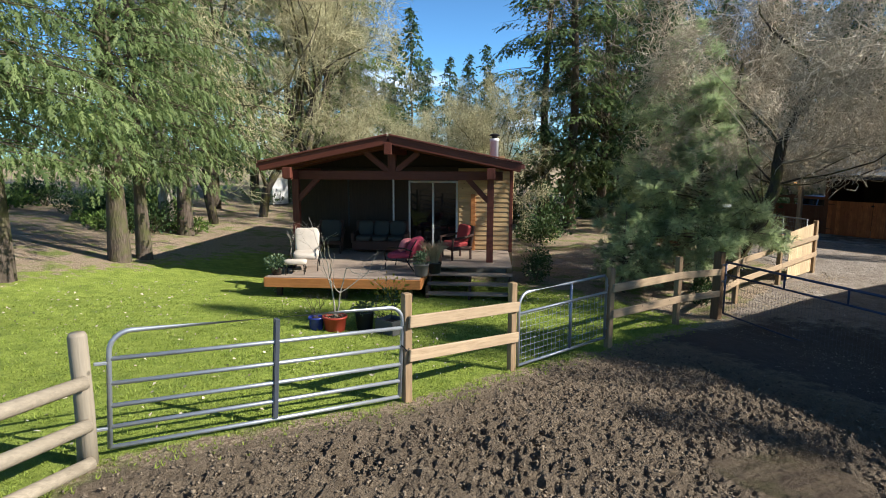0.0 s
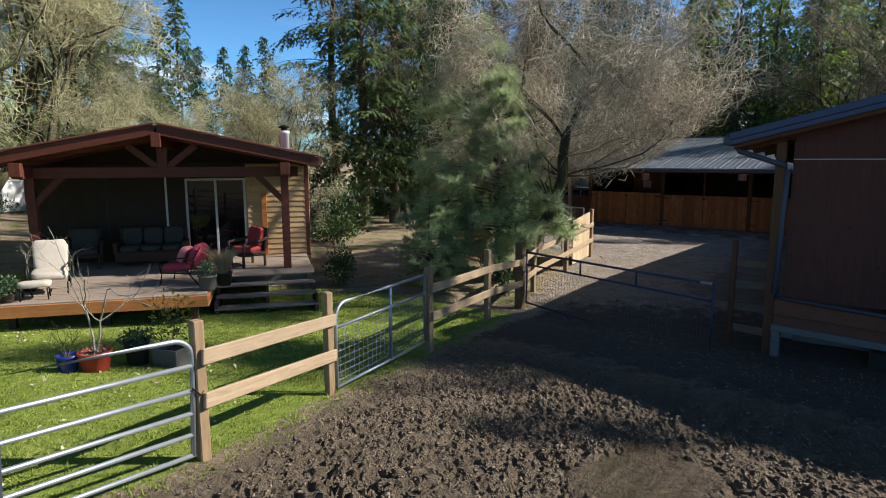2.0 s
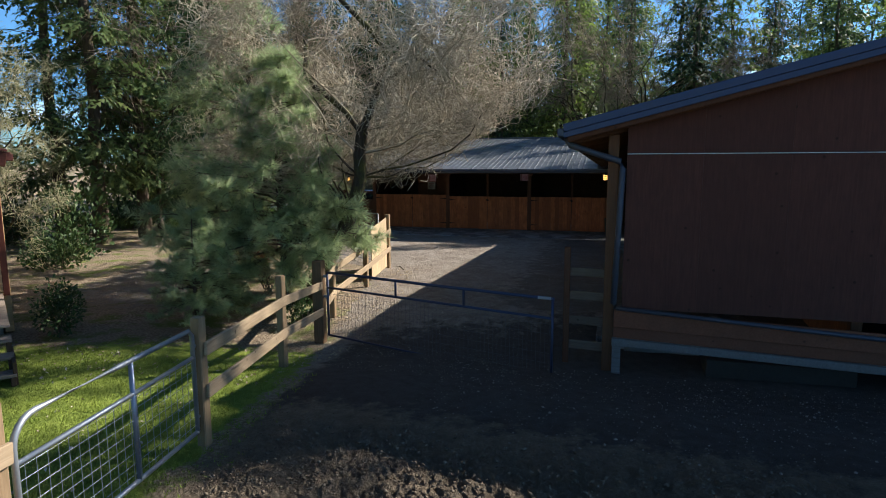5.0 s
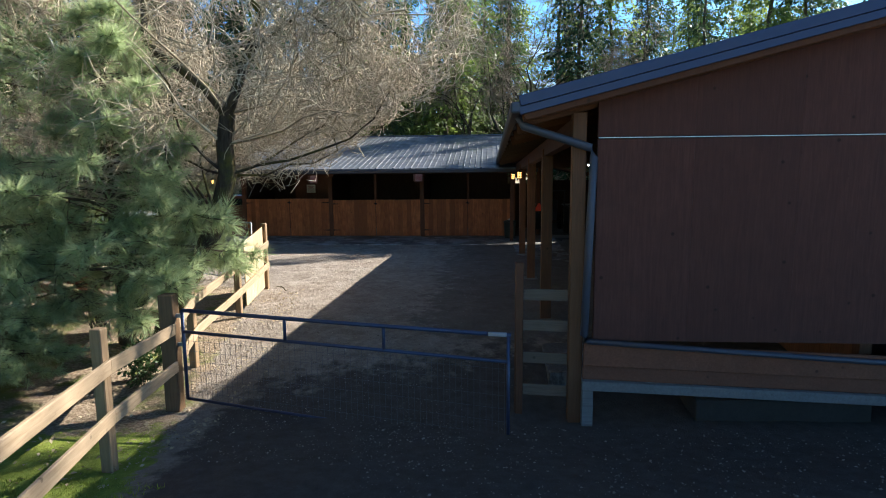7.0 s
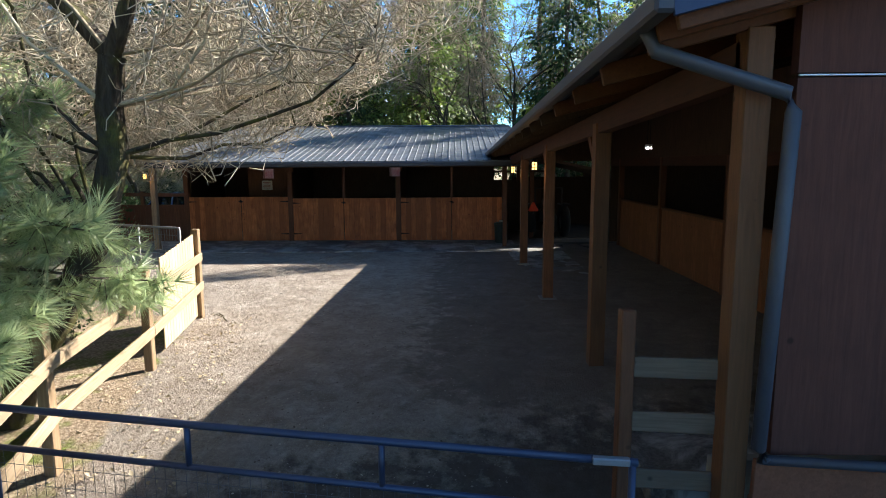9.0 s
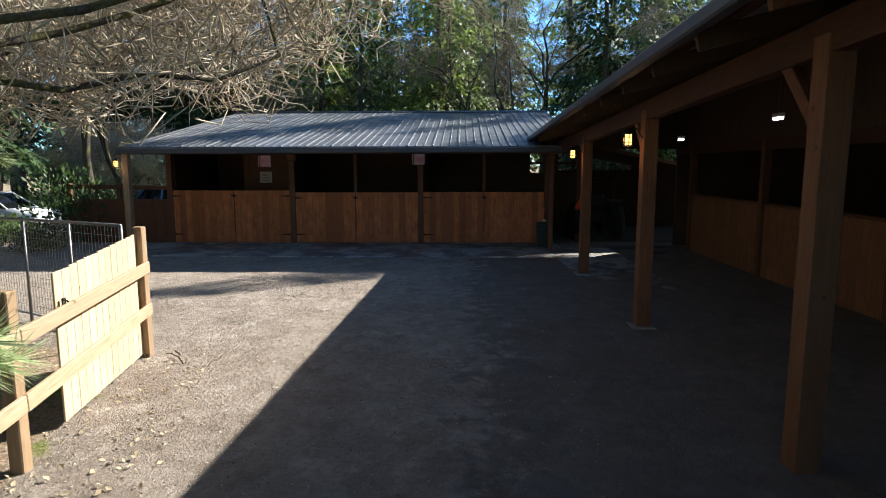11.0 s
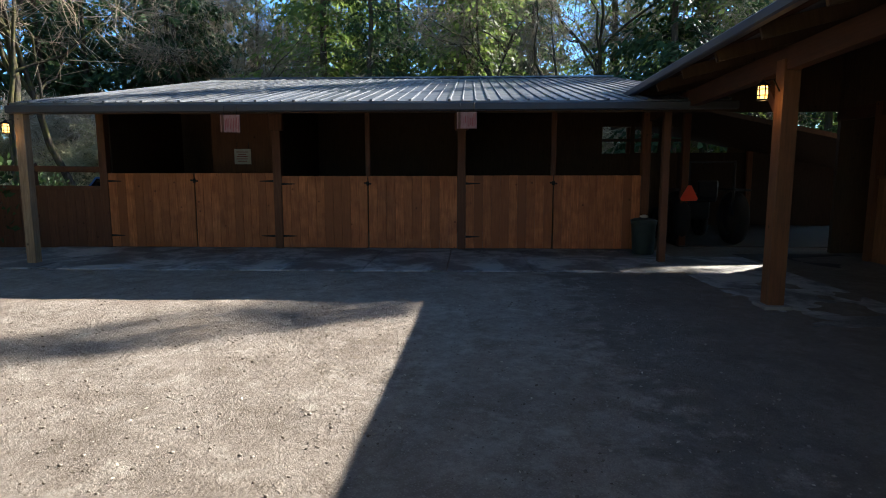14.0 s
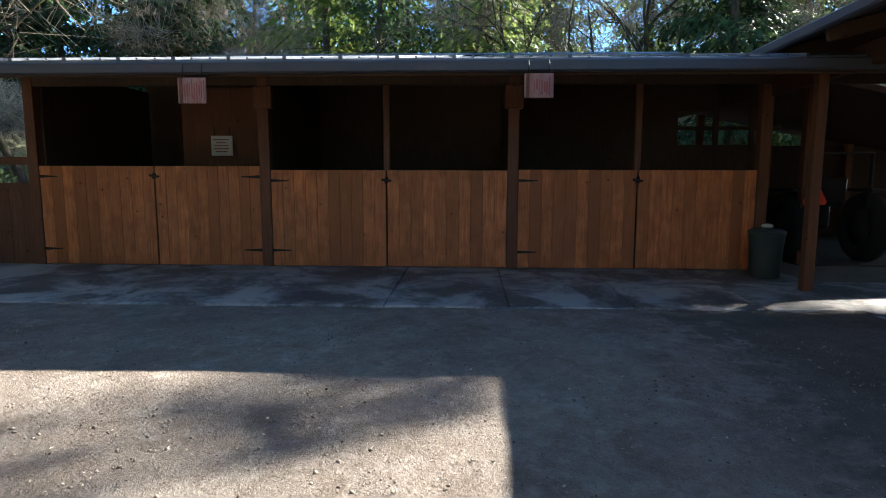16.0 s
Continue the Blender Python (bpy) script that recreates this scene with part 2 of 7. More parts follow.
M_FIR = leafy("fir_needles", (0.075, 0.122, 0.042), (0.240, 0.305, 0.112), 0.55, 0.42)
M_FIRDARK = leafy("dark_fir_needles", (0.028, 0.060, 0.024), (0.078, 0.132, 0.046), 0.55, 0.35)
M_FIRLIGHT = leafy("yellow_green_fir_needles", (0.115, 0.180, 0.045), (0.270, 0.345, 0.090), 0.55, 0.52)
M_PINE = leafy("pine_needles", (0.290, 0.385, 0.180), (0.580, 0.655, 0.385), 0.34, 0.55, 0.5)
M_CURL = leafy("pale_curly_twig", (0.330, 0.270, 0.190), (0.700, 0.620, 0.480), 0.8, 0.0, 0.15)
M_TWIG = leafy("mossy_twig", (0.340, 0.315, 0.170), (0.600, 0.560, 0.350), 0.85, 0.0, 0.1)
M_TWIGGREY = leafy("grey_brown_twig", (0.210, 0.165, 0.115), (0.370, 0.310, 0.225), 0.85, 0.0, 0.1)
M_BARK = barky("fir_bark", (0.055, 0.042, 0.033), (0.150, 0.115, 0.090), (0.085, 0.085, 0.035))
M_BARKPALE = barky("pale_lichened_bark", (0.20, 0.175, 0.145), (0.40, 0.365, 0.315))
M_OAKBARK = barky("mossy_oak_bark", (0.030, 0.024, 0.019), (0.095, 0.078, 0.060), (0.100, 0.095, 0.032))
M_SHRUB = leafy("shrub_leaf", (0.028, 0.062, 0.020), (0.085, 0.135, 0.045), 0.5, 0.25)
M_FERN = leafy("fern_leaf", (0.070, 0.130, 0.028), (0.180, 0.260, 0.060), 0.55, 0.35)
M_YELLOW = leafy("yellow_leaf", (0.34, 0.26, 0.03), (0.50, 0.42, 0.07), 0.6, 0.3)
M_STRAW = leafy("straw_grass_leaf", (0.36, 0.28, 0.17), (0.56, 0.47, 0.32), 0.7, 0.3)
M_HERB = leafy("grey_green_herb", (0.06, 0.10, 0.05), (0.16, 0.22, 0.12), 0.6, 0.3)
M_GRASS = leafy("lawn_blade", (0.170, 0.240, 0.035), (0.380, 0.450, 0.085), 0.6, 0.35)


def ground_material():
    m = Mat("ground", 0.95, 0, 0.15)
    w = m.coord(world=True)
    fine = m.noise(w, 38, 5, 0.7, 0.25, 0.75)
    crumb = m.noise(w, 17, 8, 0.78, 0.30, 0.70)
    blot = m.noise(w, 1.9, 6, 0.72, 0.46, 0.66, 0.5)
    mid = m.noise(w, 5.5, 5, 0.65, 0.3, 0.7)
    big = m.noise(w, 0.8, 4, 0.6, 0.35, 0.68)
    specks = m.voronoi(w, 55, "F1", 0.12, 0.40)
    # lawn: moss and short grass
    lawn = m.mix(mid, (0.225, 0.300, 0.045), (0.440, 0.520, 0.105))
    lawn = m.mix(m.math("MULTIPLY", big, 0.55), lawn, (0.300, 0.350, 0.065))
    lawn = m.mix(m.math("MULTIPLY", fine, 0.5), lawn, (0.070, 0.105, 0.018))
    lawn = m.mix(m.math("MULTIPLY", m.noise(w, 2.6, 6, 0.7, 0.45, 0.68), 0.6), lawn, (0.090, 0.140, 0.022))
    # wet trodden mud
    mud = m.mix(mid, (0.240, 0.183, 0.126), (0.440, 0.345, 0.242))
    mud = m.mix(m.math("MULTIPLY", crumb, 0.45), mud, (0.070, 0.053, 0.038))
    mud = m.mix(m.math("MULTIPLY", fine, 0.45), mud, (0.080, 0.060, 0.042))
    # gravelly dirt yard
    yard = m.mix(mid, (0.310, 0.263, 0.220), (0.460, 0.404, 0.345))
    yard = m.mix(m.math("MULTIPLY", crumb, 0.65), yard, (0.150, 0.122, 0.098))
    yard = m.mix(m.math("MULTIPLY", blot, 0.65), yard, (0.150, 0.118, 0.090))
    yard = m.mix(m.math("MULTIPLY", m.noise(w, 3.4, 7, 0.75, 0.52, 0.66), 0.6), yard, (0.50, 0.445, 0.375))
    yard = m.mix(m.math("MULTIPLY", m.math("SUBTRACT", 1.0, specks), 0.35, True), yard, (0.56, 0.50, 0.42))
    yard = m.mix(m.math("MULTIPLY", big, 0.4), yard, (0.20, 0.155, 0.120))
    # leaf litter under the trees
    flake = m.voronoi(w, 22, "F1", 0.1, 0.7)
    litter = m.mix(flake, (0.50, 0.395, 0.285), (0.220, 0.160, 0.108))
    litter = m.mix(m.math("MULTIPLY", big, 0.6), litter, (0.340, 0.260, 0.180))
    litter = m.mix(m.math("MULTIPLY", m.noise(w, 1.7, 4, 0.6, 0.50, 0.64), 0.85), litter, (0.140, 0.185, 0.035))
    ragged = m.math("SUBTRACT", m.noise(w, 3.2, 5, 0.7, 0.2, 0.8), 0.5)

    def mask(name, amount=0.7):
        v = m.math("ADD", m.attr(name), m.math("MULTIPLY", ragged, amount))
        r = m.n.new("ShaderNodeMapRange")
        r.inputs["From Min"].default_value, r.inputs["From Max"].default_value = 0.40, 0.60
        m.l.new(v, r.inputs["Value"])
        return r.outputs["Result"]

    yard = m.mix(m.math("MULTIPLY", mask("dark_soil", 0.9), 0.55), yard, (0.105, 0.090, 0.078))
    c = m.mix(mask("yard"), litter, yard)
    lane = m.mix(mid, (0.092, 0.077, 0.065), (0.158, 0.134, 0.114))
    lane = m.mix(m.math("MULTIPLY", fine, 0.6), lane, (0.085, 0.068, 0.055))
    c = m.mix(mask("lane"), c, lane)
    c = m.mix(mask("mud"), c, mud)
    ruts = m.noise(m.coord((1.2, 7.0, 1), world=True), 1.0, 6, 0.7, 0.38, 0.62, 0.4)
    dark_soil = m.mix(ruts, (0.100, 0.074, 0.054), (0.215, 0.166, 0.115))
    c = m.mix(mask("wet"), c, m.mix(m.math("MULTIPLY", blot, 0.8), dark_soil, (0.100, 0.092, 0.046)))
    c = m.mix(mask("lawn", 0.9), c, lawn)
    m.color(c)
    h = m.math("ADD", m.math("MULTIPLY", mid, 0.25), m.math("ADD", m.math("MULTIPLY", fine, 0.3), m.math("MULTIPLY", crumb, 0.6)))
    m.bump(m.math("MULTIPLY", h, m.math("ADD", 1.0, m.math("MULTIPLY", m.attr("mud"), 1.8))), 1.0, 0.042)
    m.rough(m.math("SUBTRACT", m.math("SUBTRACT", 0.97, m.math("MULTIPLY", mask("mud"), m.math("MULTIPLY", big, 0.38))), m.math("MULTIPLY", m.attr("wet"), 0.30)))
    return m.m


M_GROUND = ground_material()


def roof_material():
    m = Mat("grey_metal_roofing", 0.38, 0.55, 0.5)
    w = m.coord((1, 1, 1), world=True)
    a = m.noise(w, 1.3, 5, 0.65, 0.35, 0.7)
    c = m.mix(a, (0.17, 0.19, 0.225), (0.095, 0.105, 0.120))
    sep = m.n.new("ShaderNodeSeparateXYZ")
    m.l.new(w, sep.inputs["Vector"])
    drift = m.n.new("ShaderNodeMapRange")
    drift.inputs["From Min"].default_value, drift.inputs["From Max"].default_value = 8.5, 13.5
    drift.inputs["To Max"].default_value = 0.75
    m.l.new(sep.outputs["Y"], drift.inputs["Value"])
    dirt = m.math("ADD", m.noise(w, 7.0, 5, 0.7, 0.52, 0.75), m.math("MULTIPLY", drift.outputs["Result"], m.noise(w, 3.0, 6, 0.75, 0.36, 0.60)), True)
    c = m.mix(m.math("MULTIPLY", dirt, 0.7), c, (0.085, 0.078, 0.060))
    m.color(c).rough(m.math("ADD", 0.30, m.math("MULTIPLY", a, 0.3)))
    return m.m


M_ROOF = roof_material()


def concrete_material():
    m = Mat("stained_concrete", 0.8, 0, 0.3)
    w = m.coord(world=True)
    a = m.noise(w, 1.1, 7, 0.70, 0.44, 0.56, 0.6)
    c = m.mix(a, (0.36, 0.345, 0.32), (0.040, 0.037, 0.034))
    c = m.mix(m.math("MULTIPLY", m.noise(w, 25, 4, 0.7, 0.3, 0.7), 0.4), c, (0.30, 0.29, 0.27))
    m.color(c).bump(a, 0.2, 0.01)
    m.rough(m.math("SUBTRACT", 0.85, m.math("MULTIPLY", a, 0.3)))
    return m.m


M_CONCRETE = concrete_material()
# earth colour lowered to stand for the shade under roofs
M_AISLE = plain("shade_dark_earth", (0.060, 0.050, 0.040), 0.9, 0, 0.5, 3, 0.6)


def glass_material():
    m = Mat("window_glass", 0.03, 0, 0.5)
    m.color((0.006, 0.007, 0.008))
    m.b.inputs["Specular IOR Level"].default_value = 0.3
    m.b.inputs["IOR"].default_value = 1.5
    return m.m


M_GLASS = glass_material()


def glow(name, c, strength):
    m = Mat(name, 0.4)
    m.color(c)
    m.b.inputs["Emission Color"].default_value = (*c, 1)
    m.b.inputs["Emission Strength"].default_value = strength
    return m.m


M_BULB = glow("lit_bulb_glass", (1.0, 0.52, 0.13), 1.3)
M_LED = glow("lit_tube", (0.95, 0.98, 1.0), 3.5)


# ---- builders ----
def mesh_of(name, verts, faces, mats, smooth=False, slots=None):
    me = bpy.data.meshes.new(name)
    me.from_pydata([tuple(v) for v in verts], [], faces)
    for mt in mats if isinstance(mats, (list, tuple)) else [mats]:
        me.materials.append(mt)
    if smooth:
        me.polygons.foreach_set("use_smooth", [True] * len(me.polygons))
    if slots is not None:
        me.polygons.foreach_set("material_index", slots)
    me.update()
    return me


def tri_mesh(name, V, T, mats, slots=None, smooth=False):
    """A mesh from arrays of corners and triangles."""
    me = bpy.data.meshes.new(name)
    V = np.asarray(V, dtype=np.float32)
    T = np.asarray(T, dtype=np.int32)
    me.vertices.add(len(V))
    me.vertices.foreach_set("co", V.ravel())
    me.loops.add(T.size)
    me.loops.foreach_set("vertex_index", T.ravel())
    me.polygons.add(len(T))
    me.polygons.foreach_set("loop_start", np.arange(0, T.size, 3, dtype=np.int32))
    me.polygons.foreach_set("loop_total", np.full(len(T), 3, dtype=np.int32))
    for mt in mats:
        me.materials.append(mt)
    if slots is not None:
        me.polygons.foreach_set("material_index", np.asarray(slots, dtype=np.int32))
    if smooth:
        me.polygons.foreach_set("use_smooth", np.ones(len(T), dtype=bool))
    me.update(calc_edges=True)
    me.validate()
    return me


def thing(name, m=None, label="", category="", group="", kind=""):
    ob = new(name)
    ob.empty_display_size = 0.2
    if m is not None:
        ob.matrix_basis = m
    return tagged(ob, label, category, group, kind)


def part(name, data, material, parent, label="", m=None):
    """Links a bmesh or a mesh as one object under a thing or under a part."""
    if isinstance(data, bmesh.types.BMesh):
        me = bpy.data.meshes.new(name)
        data.to_mesh(me)
        data.free()
        me.materials.append(material)
    else:
        me = data
    ob = new(name, me)
    ob.parent = parent
    if m is not None:
        ob.matrix_basis = m
    return tagged(ob, label)


BOXES = {}


def box_mesh(sx, sy, sz, material, bev=0.006):
    """A bevelled block, its middle at the origin; alike blocks share one mesh."""
    key = (round(sx, 3), round(sy, 3), round(sz, 3), material.name, bev)
    if key not in BOXES:
        bm = bmesh.new()
        bmesh.ops.create_cube(bm, size=1, matrix=Matrix.Diagonal((sx, sy, sz, 1)))
        if bev:
            bmesh.ops.bevel(bm, geom=list(bm.edges), offset=min(bev, 0.3 * min(sx, sy, sz)), segments=1, profile=0.5, affect="EDGES")
        me = bpy.data.meshes.new("block")
        bm.to_mesh(me)
        bm.free()
        me.materials.append(material)
        BOXES[key] = me
    return BOXES[key]


def box(name, centre, size, material, parent, label="", turn=(0, 0, 0), bev=0.006):
    return part(name, box_mesh(*size, material, bev), material, parent, label, pose(*centre, *turn))


def span(a, b, up=(0, 0, 1)):
    """The pose whose x axis runs from a to b, its origin half way."""
    a, b = Vector(a), Vector(b)
    x = (b - a).normalized()
    y = Vector(up).cross(x).normalized()
    z = x.cross(y)
    m = Matrix((x, y, z)).transposed().to_4x4()
    m.translation = (a + b) / 2
    return m, (b - a).length


def bar(name, a, b, w, h, material, parent, label="", bev=0.006):
    """A straight board or beam from a to b, w wide and h high."""
    m, n = span(a, b)
    return part(name, box_mesh(round(n, 3), w, h, material, bev), material, parent, label, m)


def rings(paths, sides, caps=True):
    """Verts and triangles of round, tapering tubes: (points, radii) each."""
    V, T, base = [], [], 0
    ang = np.linspace(0, 2 * np.pi, sides, endpoint=False)
    ca, sa = np.cos(ang), np.sin(ang)
    for pts, rad in paths:
        P = np.asarray(pts, dtype=float)
        n = len(P)
        R = np.broadcast_to(np.asarray(rad, dtype=float), (n,))
        D = np.empty_like(P)
        D[1:-1] = P[2:] - P[:-2]
        D[0], D[-1] = P[1] - P[0], P[-1] - P[-2]
        D /= np.maximum(np.linalg.norm(D, axis=1, keepdims=True), 1e-9)
        ref = np.array((0, 0, 1.0)) if abs(D[0, 2]) < 0.9 else np.array((1.0, 0, 0))
        S = np.cross(D, ref)
        S /= np.maximum(np.linalg.norm(S, axis=1, keepdims=True), 1e-9)
        U = np.cross(S, D)
        ring = P[:, None] + R[:, None, None] * (ca[None, :, None] * S[:, None] + sa[None, :, None] * U[:, None])
        V.append(ring.reshape(-1, 3))
        k = np.arange(sides)
        k2 = (k + 1) % sides
        for i in range(n - 1):
            a, b = base + i * sides, base + (i + 1) * sides
            T.append(np.stack((a + k, a + k2, b + k2), 1))
            T.append(np.stack((a + k, b + k2, b + k), 1))
        if caps:
            for s, flip in ((base, True), (base + (n - 1) * sides, False)):
                for j in range(1, sides - 1):
                    T.append(np.array([[s, s + j + 1, s + j] if flip else [s, s + j, s + j + 1]]))
        base += n * sides
    return np.concatenate(V), np.concatenate(T)


def tube(name, pts, rad, material, parent, label="", sides=10, m=None):
    V, T = rings([(pts, rad)], sides)
    return part(name, tri_mesh(name, V, T, [material], smooth=sides > 6), material, parent, label, m)


def lathe(name, profile, material, parent, label="", sides=20, m=None):
    """A turned body from (radius, height) pairs."""
    V = [(r * math.cos(2 * math.pi * j / sides), r * math.sin(2 * math.pi * j / sides), z) for r, z in profile for j in range(sides)]
    F = [(i * sides + j, i * sides + (j + 1) % sides, (i + 1) * sides + (j + 1) % sides, (i + 1) * sides + j) for i in range(len(profile) - 1) for j in range(sides)]
    F.append(tuple(range(sides))[::-1])
    F.append(tuple(range((len(profile) - 1) * sides, len(profile) * sides)))
    return part(name, mesh_of(name, V, F, material, True), material, parent, label, m)


def arc(c, r, a0, a1, n, u, v):
    """Points of an arc round c in the plane of u and v."""
    u, v, c = Vector(u), Vector(v), Vector(c)
    return [tuple(c + u * (r * math.cos(a0 + (a1 - a0) * i / n)) + v * (r * math.sin(a0 + (a1 - a0) * i / n))) for i in range(n + 1)]


# ---- the ground ----
def smooth(v, a, b):
    t = np.clip((np.asarray(v, dtype=float) - a) / (b - a), 0, 1)
    return t * t * (3 - 2 * t)


def level(x, y):
    """The height of the ground without its small relief."""
    x, y = np.asarray(x, dtype=float), np.asarray(y, dtype=float)
    s = 0.8 * x + 0.25 * y
    z = np.interp(s, (-6, 0, 2, 4, 6, 8, 11, 16, 25), (0.05, 0.02, -0.01, -0.17, -0.42, -0.55, -0.72, -0.81, -0.87))
    u = -0.6 * x + 0.8 * y
    z = z - 0.32 * np.exp(-((x - 13.0) ** 2 / 4.0 + np.maximum(y - 8.6, 0) ** 2 / 5.0 + np.maximum(-6 - y, 0) ** 2 / 9.0)) - 0.13 * np.exp(-((x - 12.4) ** 2 / 6.0 + np.maximum(y - 2.4, 0) ** 2 / 5.0 + np.maximum(-6 - y, 0) ** 2 / 9.0))
    z = z + 0.13 * 12 * (1 - np.exp(-np.maximum(u - 11.5, 0) / 12))
    return z


def gz(x, y):
    return float(level(x, y))


FENCE = [(-14.0, -3.5), (-2.2, 4.35), (-0.03, 5.86), (3.20, 6.00), (5.32, 6.70), (7.72, 7.05), (12.0, 7.90), (19.75, 9.71), (20.2, 11.5), (23.5, 15.0), (30.0, 19.0), (45.0, 21.0)]


def side_of_fence(x, y):
    """Metres beyond the fence line, seen from the mud; negative on the mud's side."""
    fx, fy = [p[0] for p in FENCE], [p[1] for p in FENCE]
    return (np.asarray(y) - np.interp(x, fx, fy)) * 0.92


def make_ground():
    def axis(lo, hi, cuts):
        """Grid lines: fine between the cuts (start, end, step), then ever wider."""
        inner = np.concatenate([np.arange(a, b - 0.3 * st, st) for a, b, st in cuts])
        a, b, out = cuts[0][0], cuts[-1][1], [cuts[0][2]]
        while a - sum(out) > lo:
            out.append(out[-1] * 1.24)
        left = a - np.cumsum(out)[::-1]
        out = [cuts[-1][2]]
        while b + sum(out) < hi:
            out.append(out[-1] * 1.24)
        return np.concatenate((left, inner, b + np.concatenate(([0], np.cumsum(out)))))

    xs = axis(-900, 1200, ((-2.2, 9.2, 0.040), (9.2, 28.5, 0.15)))
    ys = axis(-900, 1200, ((0.7, 7.2, 0.040), (7.2, 14.0, 0.14)))
    X, Y = np.meshgrid(xs, ys)
    jit = np.random.default_rng(77)
    inner = (X > -2.1) & (X < 9.0) & (Y > 0.8) & (Y < 7.1)
    X = X + inner * jit.uniform(-0.015, 0.015, X.shape)
    Y = Y + inner * jit.uniform(-0.015, 0.015, X.shape)
    Z = level(X, Y)
    f = side_of_fence(X, Y)
    lane = smooth(f, 0.25, -0.75) * smooth(X + 0.35 * Y, 19.0, 14.0) * smooth(X, -5, -4)
    mud = smooth(f, 0.25, -0.75) * smooth(X - 0.1 * Y, 10.0, 7.2) * smooth(X, -5, -4)
    wet = smooth((X - 5.65) ** 2 / 0.7 + (Y - 2.85) ** 2 / 0.30 + 0.35 * np.sin(5 * X + 3 * Y), 1.5, 0.6)
    # yard soil turns darker from the open side towards the barn
    dark_soil = smooth(Y, 7.2, 3.8) * smooth(X, 14.0, 17.0) * smooth(X, 40, 34)
    rough = smooth(Y, 0.5, 1.1) * smooth(X, -2.2, -1.6) * (1 - 0.75 * wet) * smooth(f, 0.0, -0.75) * smooth(X, 9.2, 7.9) * smooth(X, -5, -4)
    yard = smooth(X, 9.3, 10.8) * smooth(f, 0.6, -0.3) * smooth(X, 60, 40) * smooth(Y, -30, -20)
    drive = smooth(X, 12, 14) * smooth(np.abs(Y - 14.5 - 0.35 * (X - 14)), 2.4, 1.2) * 0.6
    yard = np.maximum(yard, drive)
    u = -0.6 * X + 0.8 * Y
    lawn = smooth(f, -0.35, 0.35) * smooth(u, 15.5, 11.0) * smooth(X, 13.8, 10.8) * smooth(X + 0.55 * Y, 18.6, 15.8)
    flat = Z.ravel().copy()
    xf, yf, mf, gf = X.ravel(), Y.ravel(), rough.ravel(), yard.ravel()
    for i in np.nonzero(mf > 0.02)[0]:
        p = Vector((xf[i], yf[i], 0))
        warp = p + noise.noise_vector(p * 2.6) * 0.16
        d0 = noise.voronoi(warp * 4.6)[0]
        d1 = noise.voronoi(warp * 10.5 + Vector((7, 3, 1)))[0]
        lump = min(d0[1] - d0[0], 0.40) * 0.16 + min(d1[1] - d1[0], 0.40) * 0.085
        tread = 0.55 + 0.9 * noise.noise(p * 0.75 + Vector((3, 1, 0)))
        a = (lump - 0.05) * min(max(tread, 0.25), 1.15) + noise.noise(p * 1.7) * 0.035 + noise.noise(p * 9.0) * 0.030 + noise.noise(p * 21.0) * 0.042
        flat[i] += mf[i] * (a - 0.01)
    near = (gf > 0.02) & (xf < 30) & (yf > 0) & (yf < 15)
    for i in np.nonzero(near)[0]:
        p = Vector((xf[i], yf[i], 3))
        flat[i] += gf[i] * (noise.noise(p * 1.3) * 0.018 + noise.noise(p * 4.5) * 0.010)
    ny, nx = X.shape
    k = np.arange((ny - 1) * (nx - 1))
    a = (k // (nx - 1)) * nx + k % (nx - 1)
    T = np.concatenate((np.stack((a, a + 1, a + nx + 1), 1), np.stack((a, a + nx + 1, a + nx), 1)))
    me = tri_mesh("ground", np.stack((xf, yf, flat), 1), T, [M_GROUND], smooth=True)
    me.polygons.foreach_set("use_smooth", mf[T[:, 0]] < 0.35)
    for name, v in (("mud", mud), ("lane", lane), ("yard", yard), ("lawn", lawn), ("wet", wet), ("dark_soil", dark_soil)):
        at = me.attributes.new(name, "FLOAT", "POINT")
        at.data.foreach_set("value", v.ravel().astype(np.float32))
    return tagged(new("ground", me), "lawn, trodden mud, gravel yard and leaf litter", "ground", kind="structure")


make_ground()


# ---- fences and gates ----
def fence_post(x, y, w, top, material, label, round_=False, group="fence posts"):
    """A post set in the ground at (x, y), with its top at the height given."""
    z0 = gz(x, y) - 0.15
    t = thing("fence_post", pose(x, y, z0, 0, 0, random.uniform(-6, 6)), label, "fence post", group)
    h = top - z0
    if round_:
        V, T = rings([([(0, 0, 0), (0.01, 0, h * 0.5), (0, 0.01, h - 0.03), (0, 0.01, h)], [w * 0.54, w * 0.5, w * 0.49, w * 0.40])], 12)
        part("shaft", tri_mesh("shaft", V, T, [material], smooth=True), material, t)
    else:
        box("shaft", (0, 0, h / 2), (w, w, h), material, t, bev=0.010)
    return t


def fence_rail(a, b, w, h, material, label, group="fence rails"):
    t = thing("fence_rail", None, label, "fence rail", group)
    m, n = span(a, b)
    t.matrix_basis = m
    part("board", box_mesh(round(n, 3), w, h, material, 0.008), material, t)
    return t


POST_LABEL = "square weathered cedar fence post set in the ground"
RAIL_LABEL = "pale sawn fir rail nailed to the posts"
A, B, C, D = (-0.03, 5.88), (3.20, 6.00), (5.32, 6.70), (7.72, 7.05)
E_, F_, F2, H_, I_ = (10.71, 7.92), (12.88, 8.42), (14.35, 8.88), (16.85, 9.18), (19.75, 9.71)
